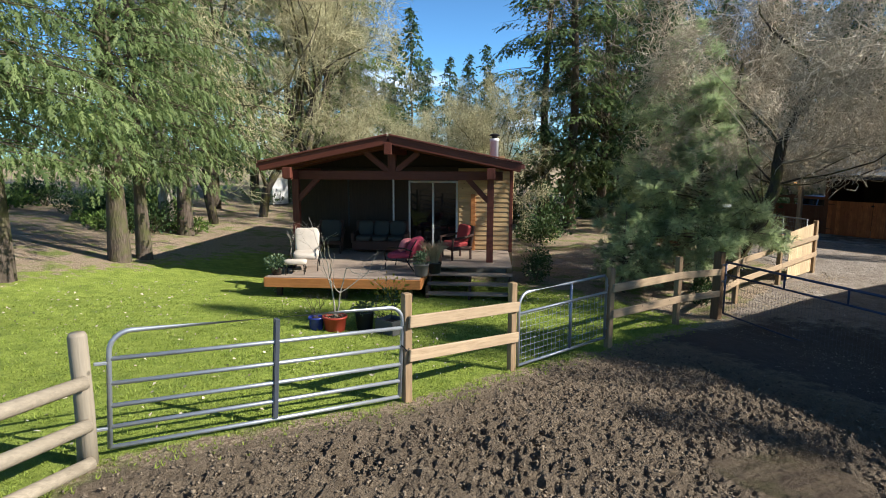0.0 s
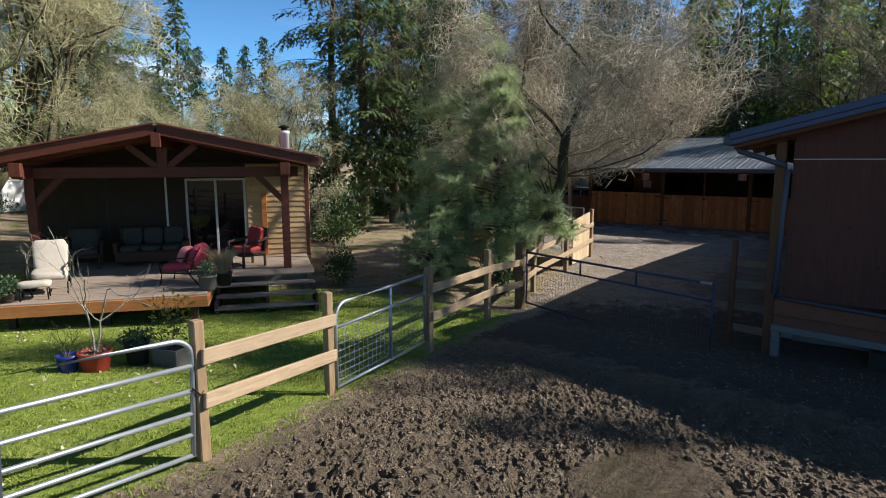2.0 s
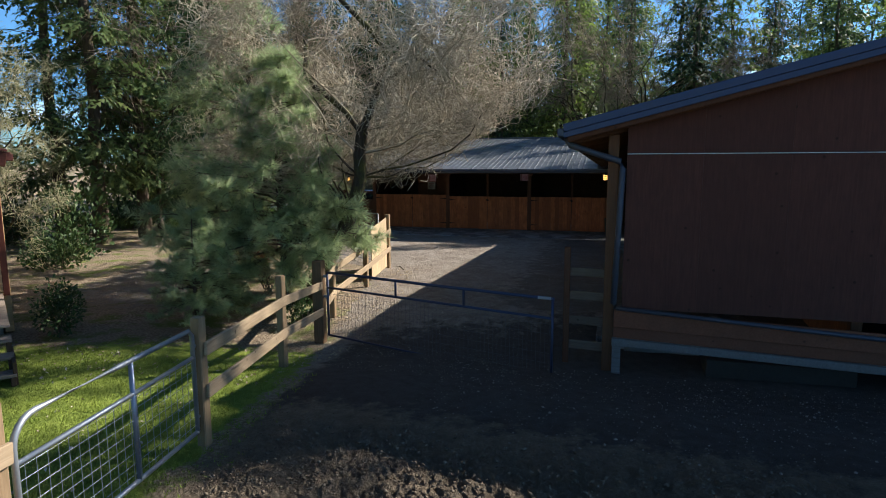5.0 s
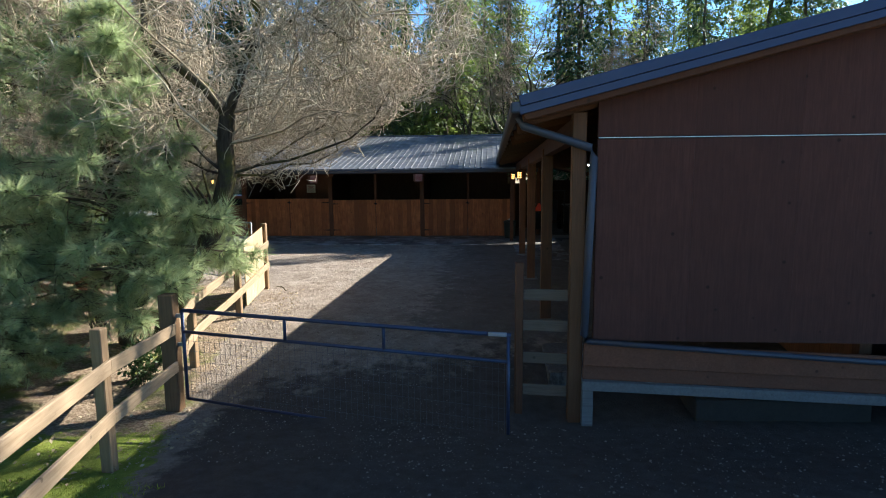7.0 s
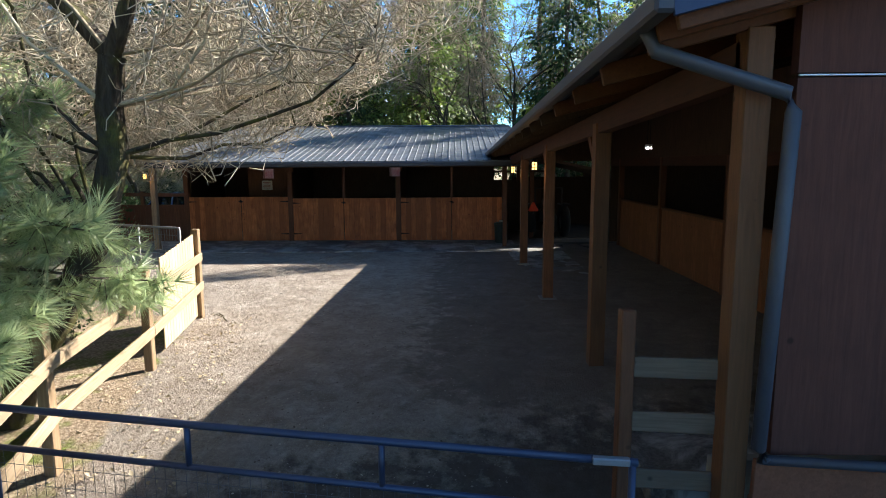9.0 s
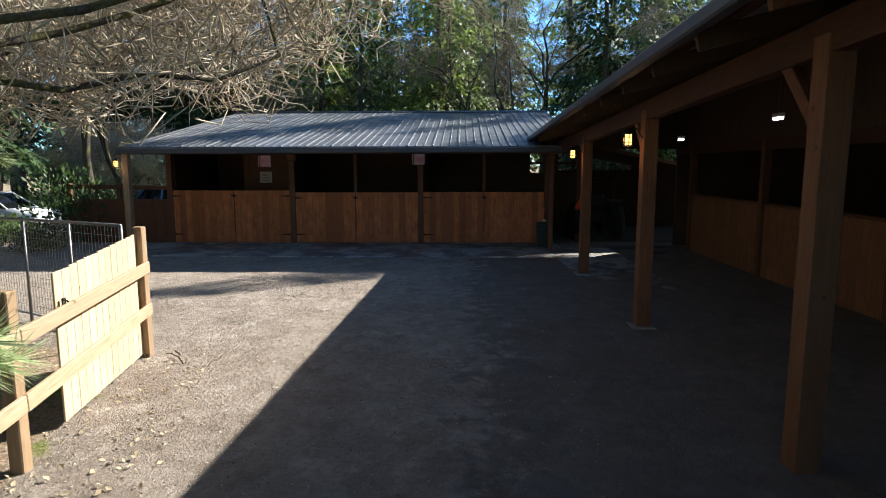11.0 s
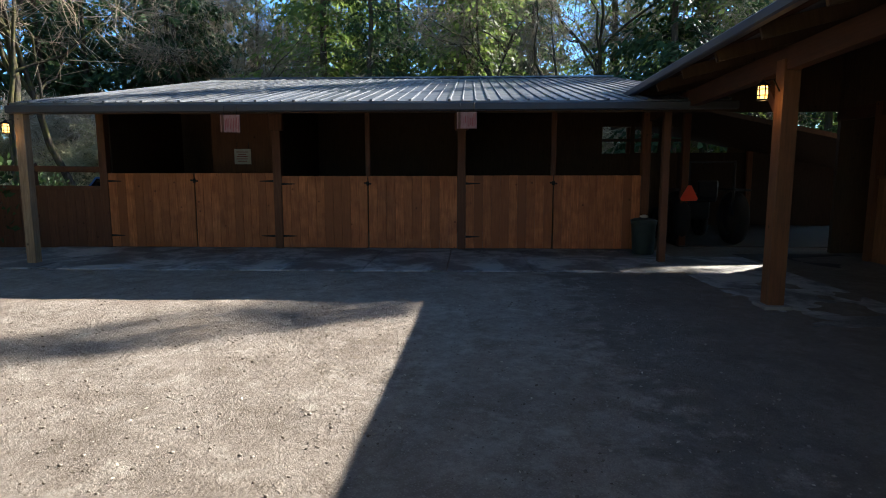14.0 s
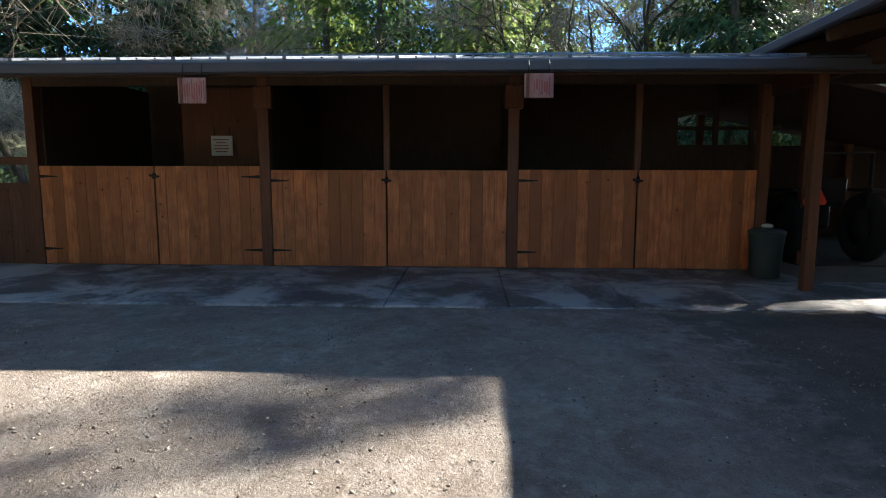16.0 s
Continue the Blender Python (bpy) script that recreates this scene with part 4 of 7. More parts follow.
for b in range(3):
    ya, yb = bays[b] - 0.09, bays[b + 1] + 0.09
    mid = (12.87, 9.08, 5.12)[b]
    top = wood_top[b]
    for y1, y0 in ((ya, mid + 0.012), (mid - 0.012, yb)):
        w = y1 - y0
        door = box("stall_door", (SX - 0.05 + 0.035, (y0 + y1) / 2, -0.85 + 0.25), (0.03, round(w - 0.1, 2), 0.14), M_STALLPOST, stable, "stall door of upright cedar planks")
        HB = Vector((-0.035, 0, -0.25))
        nb = 10
        for i in range(nb):
            hgt = top + 0.85 - 0.02
            box("plank", Vector((random.uniform(-0.003, 0.003), -w / 2 + w * (i + 0.5) / nb, hgt / 2 + 0.02)) + HB, (0.032, round(w / nb - 0.003, 3), round(hgt, 2)), M_STALL, door, bev=0.003)
        box("ledge", (0, 0, top + 0.30), (0.03, round(w - 0.1, 2), 0.14), M_STALLPOST, door)
    # strap hinges and latch of the bay
    for z in (-0.58, top - 0.17):
        for s, yy in ((1, ya), (-1, yb)):
            if b == 0 or s == 1:
                V = [(SX - 0.078, yy, z - 0.025), (SX - 0.078, yy - s * 0.30, z - 0.008), (SX - 0.078, yy - s * 0.30, z + 0.008), (SX - 0.078, yy, z + 0.025)]
                V += [(x + 0.01, y, zz) for x, y, zz in V]
                part("strap_hinge", mesh_of("strap_hinge", V, [(0, 1, 2, 3), (7, 6, 5, 4), (0, 4, 5, 1), (2, 6, 7, 3), (1, 5, 6, 2), (3, 7, 4, 0)], M_IRON), M_IRON, stable, "black strap hinge")
    box("latch", (SX - 0.085, mid, top - 0.16), (0.03, 0.16, 0.035), M_IRON, stable, "black slide bolt", turn=(8, 0, 0))
    box("latch_plate", (SX - 0.078, mid, top - 0.16), (0.02, 0.06, 0.09), M_IRON, stable)
# these boards take the tone with indoor shade in it
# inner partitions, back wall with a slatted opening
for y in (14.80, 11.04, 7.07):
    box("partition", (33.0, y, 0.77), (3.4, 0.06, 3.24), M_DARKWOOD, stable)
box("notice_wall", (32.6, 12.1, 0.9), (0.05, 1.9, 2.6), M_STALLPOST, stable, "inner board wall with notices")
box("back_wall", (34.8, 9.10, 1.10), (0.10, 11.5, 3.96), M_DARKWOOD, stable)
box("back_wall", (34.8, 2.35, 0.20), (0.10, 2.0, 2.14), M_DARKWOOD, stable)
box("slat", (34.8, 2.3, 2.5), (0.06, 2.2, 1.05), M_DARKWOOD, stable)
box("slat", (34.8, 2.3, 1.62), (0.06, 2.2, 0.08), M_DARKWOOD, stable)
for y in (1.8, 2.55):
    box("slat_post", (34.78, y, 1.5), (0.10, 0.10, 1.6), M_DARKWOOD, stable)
# outer porch posts
box("porch_post", (28.95, 14.98, 0.50), (0.17, 0.17, 2.85), M_POST, stable, "pale peeled porch post")
box("porch_post", (29.50, 3.32, 0.50), (0.13, 0.13, 2.9), M_STALLPOST, stable)
# low-pitched metal roof with ribs
V = [(EX, YR, EZ), (EX, YL, EZ), (RX, YL, RZ), (RX, YR, RZ), (44.0, YR, 2.55), (44.0, YL, 2.55)]
V += [(x, y, z - 0.05) for x, y, z in V]
Fc = [(0, 3, 2, 1), (2, 3, 4, 5), (6, 7, 8, 9), (8, 11, 10, 9), (0, 1, 7, 6), (1, 2, 8, 7), (2, 5, 11, 8), (5, 4, 10, 11), (0, 6, 9, 3), (3, 9, 10, 4)]
part("roof", mesh_of("roof", V, Fc, M_ROOF), M_ROOF, stable, "weathered grey metal roof with dirt")
i = 0
y = YR + 0.02
while y < YL - 0.02:
    big = i % 3 == 0
    bar("roof_rib", (EX - 0.02, y, EZ + 0.010), (RX, y, RZ + 0.010), 0.050 if big else 0.028, 0.036 if big else 0.020, M_ROOF, stable, bev=0.005)
    y += 0.228
    i += 1
bar("ridge_cap", (RX, YR, RZ + 0.03), (RX, YL, RZ + 0.03), 0.30, 0.05, M_ROOF, stable)
bar("rake_board", (EX, YL + 0.02, EZ - 0.09), (RX, YL + 0.02, RZ - 0.09), 0.04, 0.16, M_RAFTER, stable)
bar("gutter", (EX - 0.06, YR - 0.1, EZ - 0.10), (EX - 0.06, YL + 0.02, EZ - 0.12), 0.13, 0.14, M_GUTTERDARK, stable, "dark grey gutter", 0.02)
bar("fascia", (EX + 0.03, YR, EZ - 0.12), (EX + 0.03, YL, EZ - 0.12), 0.04, 0.16, M_DARKWOOD, stable)
for y in np.arange(YR + 0.3, YL, 1.22):
    bar("rafter", (EX + 0.06, y, EZ - 0.13), (RX, y, RZ - 0.13), 0.05, 0.14, M_DARKWOOD, stable)
# gable end boards under the right end of the roof
V = [(31.3, 2.50, 2.05), (37.6, 2.50, 2.05), (37.6, 2.50, 3.55), (31.3, 2.50, 2.42)]
V += [(x, y - 0.05, z) for x, y, z in V]
part("gable_board", mesh_of("gable_board", V, [(0, 1, 2, 3), (7, 6, 5, 4), (0, 4, 5, 1), (1, 5, 6, 2), (2, 6, 7, 3), (3, 7, 4, 0)], M_DARKWOOD), M_DARKWOOD, stable)
# paddock wall that goes on beside the stable
wall = thing("paddock_wall", None, "brown board wall with an open top rail beside the stable", "fence")
for i in range(15):
    box("plank", (SX + 0.05, 15.1 + 0.212 * i, -0.22), (0.03, 0.208, 1.34), M_STALLPOST, wall, bev=0.004)
bar("top_rail", (SX + 0.05, 14.95, 0.86), (SX + 0.05, 18.2, 0.90), 0.06, 0.13, M_STALLPOST, wall)
bar("rail", (SX + 0.05, 14.95, 0.45), (SX + 0.05, 18.2, 0.47), 0.06, 0.10, M_STALLPOST, wall)
for y in (16.6, 18.2):
    box("post", (SX + 0.12, y, 0.02), (0.13, 0.13, 1.95), M_STALLPOST, wall)
lantern(28.80, 15.18, 1.60, (0.10, -0.12))


def plaque(y, z, w, h, mat, x=28.74, label="small wooden plaque with faded writing under the eave"):
    t = thing("plaque", pose(x, y, z), label, "sign", "stable plaques")
    box("board", (0, 0, 0), (0.025, w, h), mat, t)
    if mat is M_PAPER:
        for i in range(5):
            box("writing", (-0.014, w * 0.02, h * (0.30 - 0.15 * i)), (0.004, w * random.uniform(0.45, 0.75), h * 0.05), M_INK, t, bev=0)
    else:
        box("batten", (-0.018, w * 0.38, 0), (0.012, w * 0.12, h), M_STALLPOST, t)
        for i in range(9):
            box("stroke", (-0.014, w * (0.24 - 0.085 * i), h * random.uniform(-0.10, 0.10)), (0.004, w * random.uniform(0.015, 0.05), h * random.uniform(0.4, 0.85)), M_INK, t, bev=0)
    for s in (-1, 1):
        tube("hanger", [(0, s * w * 0.35, h / 2 - 0.02), (0.03, s * w * 0.35, h / 2 + 0.16)], 0.006, M_IRON, t, "", 5)


plaque(11.08, 1.66, 0.34, 0.30, M_PLAQUE)
plaque(6.95, 1.70, 0.34, 0.28, M_PLAQUE)
plaque(12.30, 1.16, 0.40, 0.36, M_PAPER, 32.53, "printed notice pinned to the inner board wall")
# bin beside the last stall
tb = thing("dust_bin", pose(30.55, 3.36, -0.85), "dark plastic bin with a pale scoop on its lid", "bin")
lathe("body", [(0.20, 0.0), (0.21, 0.02), (0.245, 0.60), (0.255, 0.62), (0.255, 0.66)], M_BIN, tb)
lathe("lid", [(0.262, 0.66), (0.262, 0.69), (0.20, 0.72), (0.04, 0.735)], M_BIN, tb)
lathe("scoop", [(0.05, 0.735), (0.085, 0.75), (0.075, 0.785), (0.02, 0.80)], M_CUSHION, tb, "pale scoop")

# concrete apron in front of the stalls and along the aisle
ap = thing("apron", None, "stained concrete apron slabs before the stalls", "paving", kind="structure")
for i in range(9):
    y = 2.9 + 1.46 * i
    box("slab", (29.75, y + 0.73, -0.905), (2.85, 1.452, 0.12), M_CONCRETE, ap, turn=(random.uniform(-0.25, 0.25), random.uniform(-0.2, 0.2), 0), bev=0.012)
for i in range(10):
    x = 14.0 + 1.62 * i
    box("slab", (x + 0.8, 2.42, -1.095), (1.60, 1.78, 0.50), M_CONCRETE, ap, turn=(random.uniform(-0.3, 0.3), random.uniform(-0.3, 0.3), 0), bev=0.015)
# packed earth of the aisle behind the slabs, with indoor shade in its colour
aisle = thing("aisle_floor", None, "packed earth floor of the barn aisle, coloured dark for its shade", "floor", kind="structure")
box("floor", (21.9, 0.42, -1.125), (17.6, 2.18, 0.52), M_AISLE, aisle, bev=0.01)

# tractor shed behind the corner between the barns
shed = thing("tractor_shed", None, "dark open lean-to shed between the two barns", "shed")
# wall in near-black tone so the shed's inside stays dark
box("back_wall", (37.0, -1.0, 0.22), (0.10, 6.6, 2.24), M_PORCHWALL, shed)
# added dark sheet over the yard ground, in place of deep shade
box("floor", (34.4, -1.1, -0.93), (5.2, 6.6, 0.16), M_AISLE, shed, "added floor sheet coloured dark for the shade of the shed")
slab("upper_wall", [(37.06, -0.9, 1.2), (37.06, -4.3, 0.7), (37.06, -4.3, 0.83), (37.06, -0.9, 1.53)], (0.06, 0, 0), M_DARKWOOD, shed)
for y, h in ((2.1, 3.0), (-1.5, 2.3), (-4.2, 1.7)):
    box("post", (32.0, y, h / 2 - 0.92), (0.15, 0.15, h), M_STALLPOST, shed)
    box("post", (36.9, y, h / 2 - 0.92), (0.15, 0.15, h), M_STALLPOST, shed)
V = [(31.6, 2.4, 2.30), (37.4, 2.4, 2.30), (37.4, -4.6, 0.85), (31.6, -4.6, 0.85)]
V += [(x, y, z - 0.10) for x, y, z in V]
part("roof", mesh_of("roof", V, [(0, 1, 2, 3), (7, 6, 5, 4), (0, 4, 5, 1), (1, 5, 6, 2), (2, 6, 7, 3), (3, 7, 4, 0)], M_DARKWOOD), M_DARKWOOD, shed)
tr = thing("tractor", pose(32.4, 1.45, -0.88), "dark tractor parked in the shed with a red triangle", "tractor")


def wheel(x, y, r, w):
    tyre = part("tyre", mesh_of("tyre", *torus(r * 0.74, r * 0.27, w), M_TYRE, True), M_TYRE, tr, "", pose(x, y, r, 90, 0, 0))
    lathe("rim", [(r * 0.52, -w * 0.3), (r * 0.54, -w * 0.25), (r * 0.30, 0.0), (r * 0.54, w * 0.25), (r * 0.52, w * 0.3)], M_TRACTOR, tyre, "", 16)


def torus(R, r, w, n=22, k=8):
    V, F = [], []
    for i in range(n):
        a = 2 * math.pi * i / n
        for j in range(k):
            b = 2 * math.pi * j / k
            rr = R + r * math.cos(b)
            V.append((rr * math.cos(a), rr * math.sin(a), w / 2 * math.sin(b)))
            F.append((i * k + j, ((i + 1) % n) * k + j, ((i + 1) % n) * k + (j + 1) % k, i * k + (j + 1) % k))
    return V, F


wheel(0.0, 0.65, 0.62, 0.36)
wheel(0.0, -0.65, 0.62, 0.36)
wheel(1.75, 0.55, 0.38, 0.22)
wheel(1.75, -0.55, 0.38, 0.22)
box("body", (1.2, 0, 0.85), (1.7, 0.55, 0.60), M_TRACTOR, tr, bev=0.06)
box("seat", (0.15, 0, 1.05), (0.45, 0.48, 0.14), M_DARK, tr, bev=0.04)
box("backrest", (-0.08, 0, 1.28), (0.12, 0.46, 0.42), M_DARK, tr, bev=0.04)
for s in (-1, 1):
    box("fender", (0.0, s * 0.65, 1.27), (0.85, 0.38, 0.05), M_TRACTOR, tr)
tube("roll_bar", [(-0.3, -0.5, 0.7), (-0.3, -0.5, 1.9), (-0.3, 0.5, 1.9), (-0.3, 0.5, 0.7)], 0.035, M_TRACTOR, tr)
V = []
for x in (-0.70, -0.685):
    V += [(x, 0.205, 1.02), (x, 0.245, 1.08), (x, 0.045, 1.42), (x, -0.045, 1.42), (x, -0.245, 1.08), (x, -0.205, 1.02)]
Fc = [(5, 4, 3, 2, 1, 0), tuple(range(6, 12))] + [(i, (i + 1) % 6, 6 + (i + 1) % 6, 6 + i) for i in range(6)]
part("warning_triangle", mesh_of("warning_triangle", [(x, y * 0.78 + 0.62, (z - 1.2) * 0.85 + 1.2) for x, y, z in V], Fc, M_SMV), M_SMV, tr, "bright red warning triangle")
tube("bracket", [(-0.68, 0.62, 0.95), (-0.60, 0.62, 1.2), (-0.2, 0.6, 1.2)], 0.02, M_TRACTOR, tr, "", 6)

# ---- the house with its porch ----
HOUSE = pose(7.14, 13.88, 0.03, 0, 0, -36.3)
house = thing("house", HOUSE, "small timber house with a red gabled porch roof", "house")
HW, RW, RF, RB, AP, EV = 3.10, 3.20, -0.62, 9.0, 3.16, 2.50
FY = 2.15
# walls
for x in (-HW, HW):
    box("wall", (x, (FY + 8.6) / 2, 0.85), (0.14, 8.6 - FY, 3.2), M_SIDING, house)
box("wall", (0, 8.6, 1.0), (2 * HW, 0.14, 3.5), M_SIDING, house)
# front wall: dark boards on one side, lap siding beside the sliding door
box("front_wall", (-1.48, FY, 1.18), (3.25, 0.12, 2.36), M_PORCHWALL, house, "dark board wall under the porch")
box("front_wall", (2.33, FY + 0.03, 1.18), (1.52, 0.10, 2.36), M_SIDING, house)
box("lintel", (0.86, FY, 2.20), (1.46, 0.12, 0.40), M_PORCHWALL, house)
box("base_wall", (0, FY + 0.02, -0.42), (6.0, 0.10, 0.80), M_STONE, house)
for i in range(17):
    z = 0.03 + 0.137 * i
    box("siding_board", (2.35, FY - 0.052, z + 0.065), (1.48, 0.024, 0.142), M_SIDING, house, turn=(-8, 0, 0), bev=0.004)
box("corner_board", (HW + 0.01, FY - 0.05, 1.15), (0.10, 0.05, 2.4), M_HOUSEREDV, house)
box("trim_post", (2.02, FY - 0.09, 0.80), (0.13, 0.06, 1.65), M_DECKFRONT, house, "orange-stained upright board")
# gable infill
V = [(-HW, FY, 2.36), (HW, FY, 2.36), (0, FY, 3.02), (-HW, FY + 0.1, 2.36), (HW, FY + 0.1, 2.36), (0, FY + 0.1, 3.02)]
part("gable_wall", mesh_of("gable_wall", V, [(0, 1, 2), (5, 4, 3), (0, 3, 4, 1), (1, 4, 5, 2), (2, 5, 3, 0)], M_PORCHWALL), M_PORCHWALL, house)
# sliding door
door = box("sliding_door", (0.86, FY + 0.05, 1.0), (1.40, 0.03, 1.96), M_GLASS, house, "glazed sliding door in white frame")
for x in (-0.69, 0.0, 0.69):
    box("stile", (x, -0.06, 0), (0.055, 0.06, 1.98), M_FRAME, door)
for z in (-0.97, 0.97):
    box("rail", (0, -0.055, z), (1.43, 0.055, 0.055), M_FRAME, door)
wnd = box("window", (-0.95, FY - 0.03, 1.35), (1.3, 0.03, 1.30), M_GLASS, house, "dark window under the porch")
for x in (-0.66, 0.66):
    box("window_frame", (x, -0.02, 0), (0.05, 0.05, 1.36), M_DARK if x < 0 else M_FRAME, wnd)
# porch posts, braces, beams
for s in (-1, 1):
    post = box("porch_post", (s * 2.50, 0, 1.10), (0.17, 0.17, 2.20), M_HOUSEREDV, house)
    br = part("brace", box_mesh(0.78, 0.11, 0.13, M_HOUSERED, 0.008), M_HOUSERED, post, "", span((-s * 0.05, 0, 0.46), (-s * 0.58, 0, 1.02))[0])
    bar("side_beam", (s * 2.50, RF + 0.02, 2.22), (s * 2.50, FY, 2.22), 0.16, 0.24, M_HOUSERED, house)
    box("beam_end", (s * 2.50, RF - 0.06, 2.27), (0.20, 0.20, 0.26), M_HOUSEREDV, house)
bar("tie_beam", (-2.8, 0, 2.20), (2.8, 0, 2.20), 0.17, 0.22, M_HOUSERED, house)
bar("ridge_beam", (0, RF - 0.10, 2.86), (0, FY, 2.86), 0.18, 0.28, M_HOUSERED, house)
box("king_post", (0, 0, 2.54), (0.20, 0.17, 0.50), M_HOUSEREDV, house)
for s in (-1, 1):
    part("strut", box_mesh(0.72, 0.13, 0.14, M_HOUSERED, 0.008), M_HOUSERED, house, "", span((s * 0.12, 0, 2.32), (s * 0.66, 0, 2.76))[0])
    bar("porch_rafter", (s * 0.08, 0, 2.97), (s * 3.0, 0, 2.38), 0.13, 0.15, M_HOUSERED, house)
# roof, fascia, gutter, soffit boards
V = [(-RW, RF, EV), (0, RF, AP), (RW, RF, EV), (-RW, RB, EV), (0, RB, AP), (RW, RB, EV)]
V += [(x, y, z - 0.07) for x, y, z in V]
Fc = [(0, 1, 4, 3), (1, 2, 5, 4), (6, 9, 10, 7), (7, 10, 11, 8), (0, 6, 7, 1), (1, 7, 8, 2), (3, 4, 10, 9), (4, 5, 11, 10), (0, 3, 9, 6), (2, 8, 11, 5)]
M_HROOF = plain("red_brown_roofing", (0.17, 0.055, 0.042), 0.6, 0.1, 0.4, 4, 0.3)
part("roof", mesh_of("roof", V, Fc, M_HROOF), M_HROOF, house, "red-brown metal roof")
for s in (-1, 1):
    for k in range(8):
        x = s * (0.25 + 0.43 * k)
        z = AP - (AP - EV) * abs(x) / RW
        bar("roof_rib", (x, RF, z + 0.012), (x, RB, z + 0.012), 0.04, 0.025, M_HROOF, house, bev=0.004)
    bar("fascia", (s * 0.02, RF - 0.03, AP - 0.09), (s * (RW + 0.02), RF - 0.03, EV - 0.09), 0.045, 0.21, M_HOUSERED, house)
    bar("fascia_cap", (s * 0.02, RF - 0.05, AP + 0.035), (s * (RW + 0.04), RF - 0.05, EV + 0.035), 0.09, 0.035, M_HROOF, house)
    bar("gutter", (s * (RW + 0.05), RF, EV - 0.06), (s * (RW + 0.05), RB, EV - 0.06), 0.11, 0.10, M_HROOF, house)
    for y in np.arange(RF + 0.12, FY, 0.5):
        bar("purlin", (s * 0.1, y, AP - 0.15), (s * RW, y, EV - 0.15), 0.045, 0.10, M_HOUSERED, house)
flue = lathe("flue", [(0.12, 2.4), (0.12, 3.14), (0.14, 3.15), (0.14, 3.22), (0.11, 3.23)], M_STEEL, house, "stainless stove flue", 18, pose(2.62, 3.0, 0))
lathe("cowl", [(0.08, 3.23), (0.09, 3.30), (0.165, 3.31), (0.165, 3.33), (0.06, 3.38)], M_IRON, flue, "dark rain cap", 18)

# ---- deck and steps ----
deck = thing("deck", HOUSE, "raised deck of grey boards with orange front board", "deck")
DX0, DX1, DYF = -2.52, 0.95, -2.38
for i in range(32):
    y = DYF + 0.07 + 0.142 * i
    if y > FY - 0.05:
        break
    x1 = DX1 if y < -0.62 else 3.05
    box("plank", ((DX0 + x1) / 2, y, -0.02), (round(x1 - DX0, 2), 0.136, 0.035), M_DECK, deck, bev=0.005)
bar("fascia", (DX0 - 0.01, DYF - 0.03, -0.13), (DX1 + 0.03, DYF - 0.03, -0.13), 0.045, 0.21, M_DECKFRONT, deck, "orange-stained front board")
bar("fascia", (DX0 - 0.02, DYF, -0.13), (DX0 - 0.02, FY, -0.13), 0.045, 0.21, M_DECKFRONT, deck)
bar("fascia", (DX1 + 0.02, DYF, -0.13), (DX1 + 0.02, -0.62, -0.13), 0.045, 0.21, M_DECKFRONT, deck)
for x in (-2.3, -0.8, 0.7):
    for y in (DYF + 0.3, -0.6, 1.4):
        box("deck_post", (x, y, -0.55), (0.12, 0.12, 0.65), M_DARKWOOD, deck)
        box("pier", (x, y, -0.80), (0.26, 0.26, 0.22), M_STONE, deck)
for x in (-2.1, -0.9, 0.3):
    box("joist", (x, -0.3, -0.13), (0.05, 4.1, 0.18), M_DARKWOOD, deck)
steps = thing("deck_steps", HOUSE, "broad worn wooden steps up to the deck", "steps")
for k in range(3):
    z, y = -0.19 - 0.17 * k, -0.74 - 0.33 * k
    for j in range(2):
        box("tread", (2.03, y - 0.15 * j + 0.06, z), (2.05, 0.145, 0.04), M_STEP, steps)
    for j in range(3):
        x = 1.05 + 0.98 * j
        box("riser_block", (x, y - 0.02, z - 0.10), (0.06, 0.30, 0.17), M_DARKWOOD, steps)
for x in (1.02, 3.04):
    box("stringer", (x, -1.05, -0.55), (0.05, 0.95, 0.40), M_DARKWOOD, steps)


def local(x, y, z, turn=0.0):
    return HOUSE @ pose(x, y, z, 0, 0, turn)


CUSHIONS = {}


def cushion(name, centre, size, material, parent, turn=(0, 0, 0), label=""):
    """A plump padded block with soft corners and a slightly sunken middle."""
    key = (size, material.name)
    if key not in CUSHIONS:
        V, F, nu, nv = [], [], 20, 10
        for i in range(nv + 1):
            b = math.pi * (i / nv - 0.5)
            for j in range(nu):
                a = 2 * math.pi * j / nu
                c = [math.cos(b) * math.cos(a), math.cos(b) * math.sin(a), math.sin(b)]
                p = [math.copysign(abs(v) ** 0.45, v) for v in c]
                dent = 1 - 0.10 * noise.noise(Vector(c) * 2.1 + Vector((size[0] * 9, 0, 0)))
                V.append([p[k] * size[k] / 2 * dent for k in range(3)])
        for i in range(nv):
            F += [(i * nu + j, i * nu + (j + 1) % nu, (i + 1) * nu + (j + 1) % nu, (i + 1) * nu + j) for j in range(nu)]
        CUSHIONS[key] = mesh_of(name, V, F, material, True)
    return part(name, CUSHIONS[key], material, parent, label, pose(*centre, *turn))


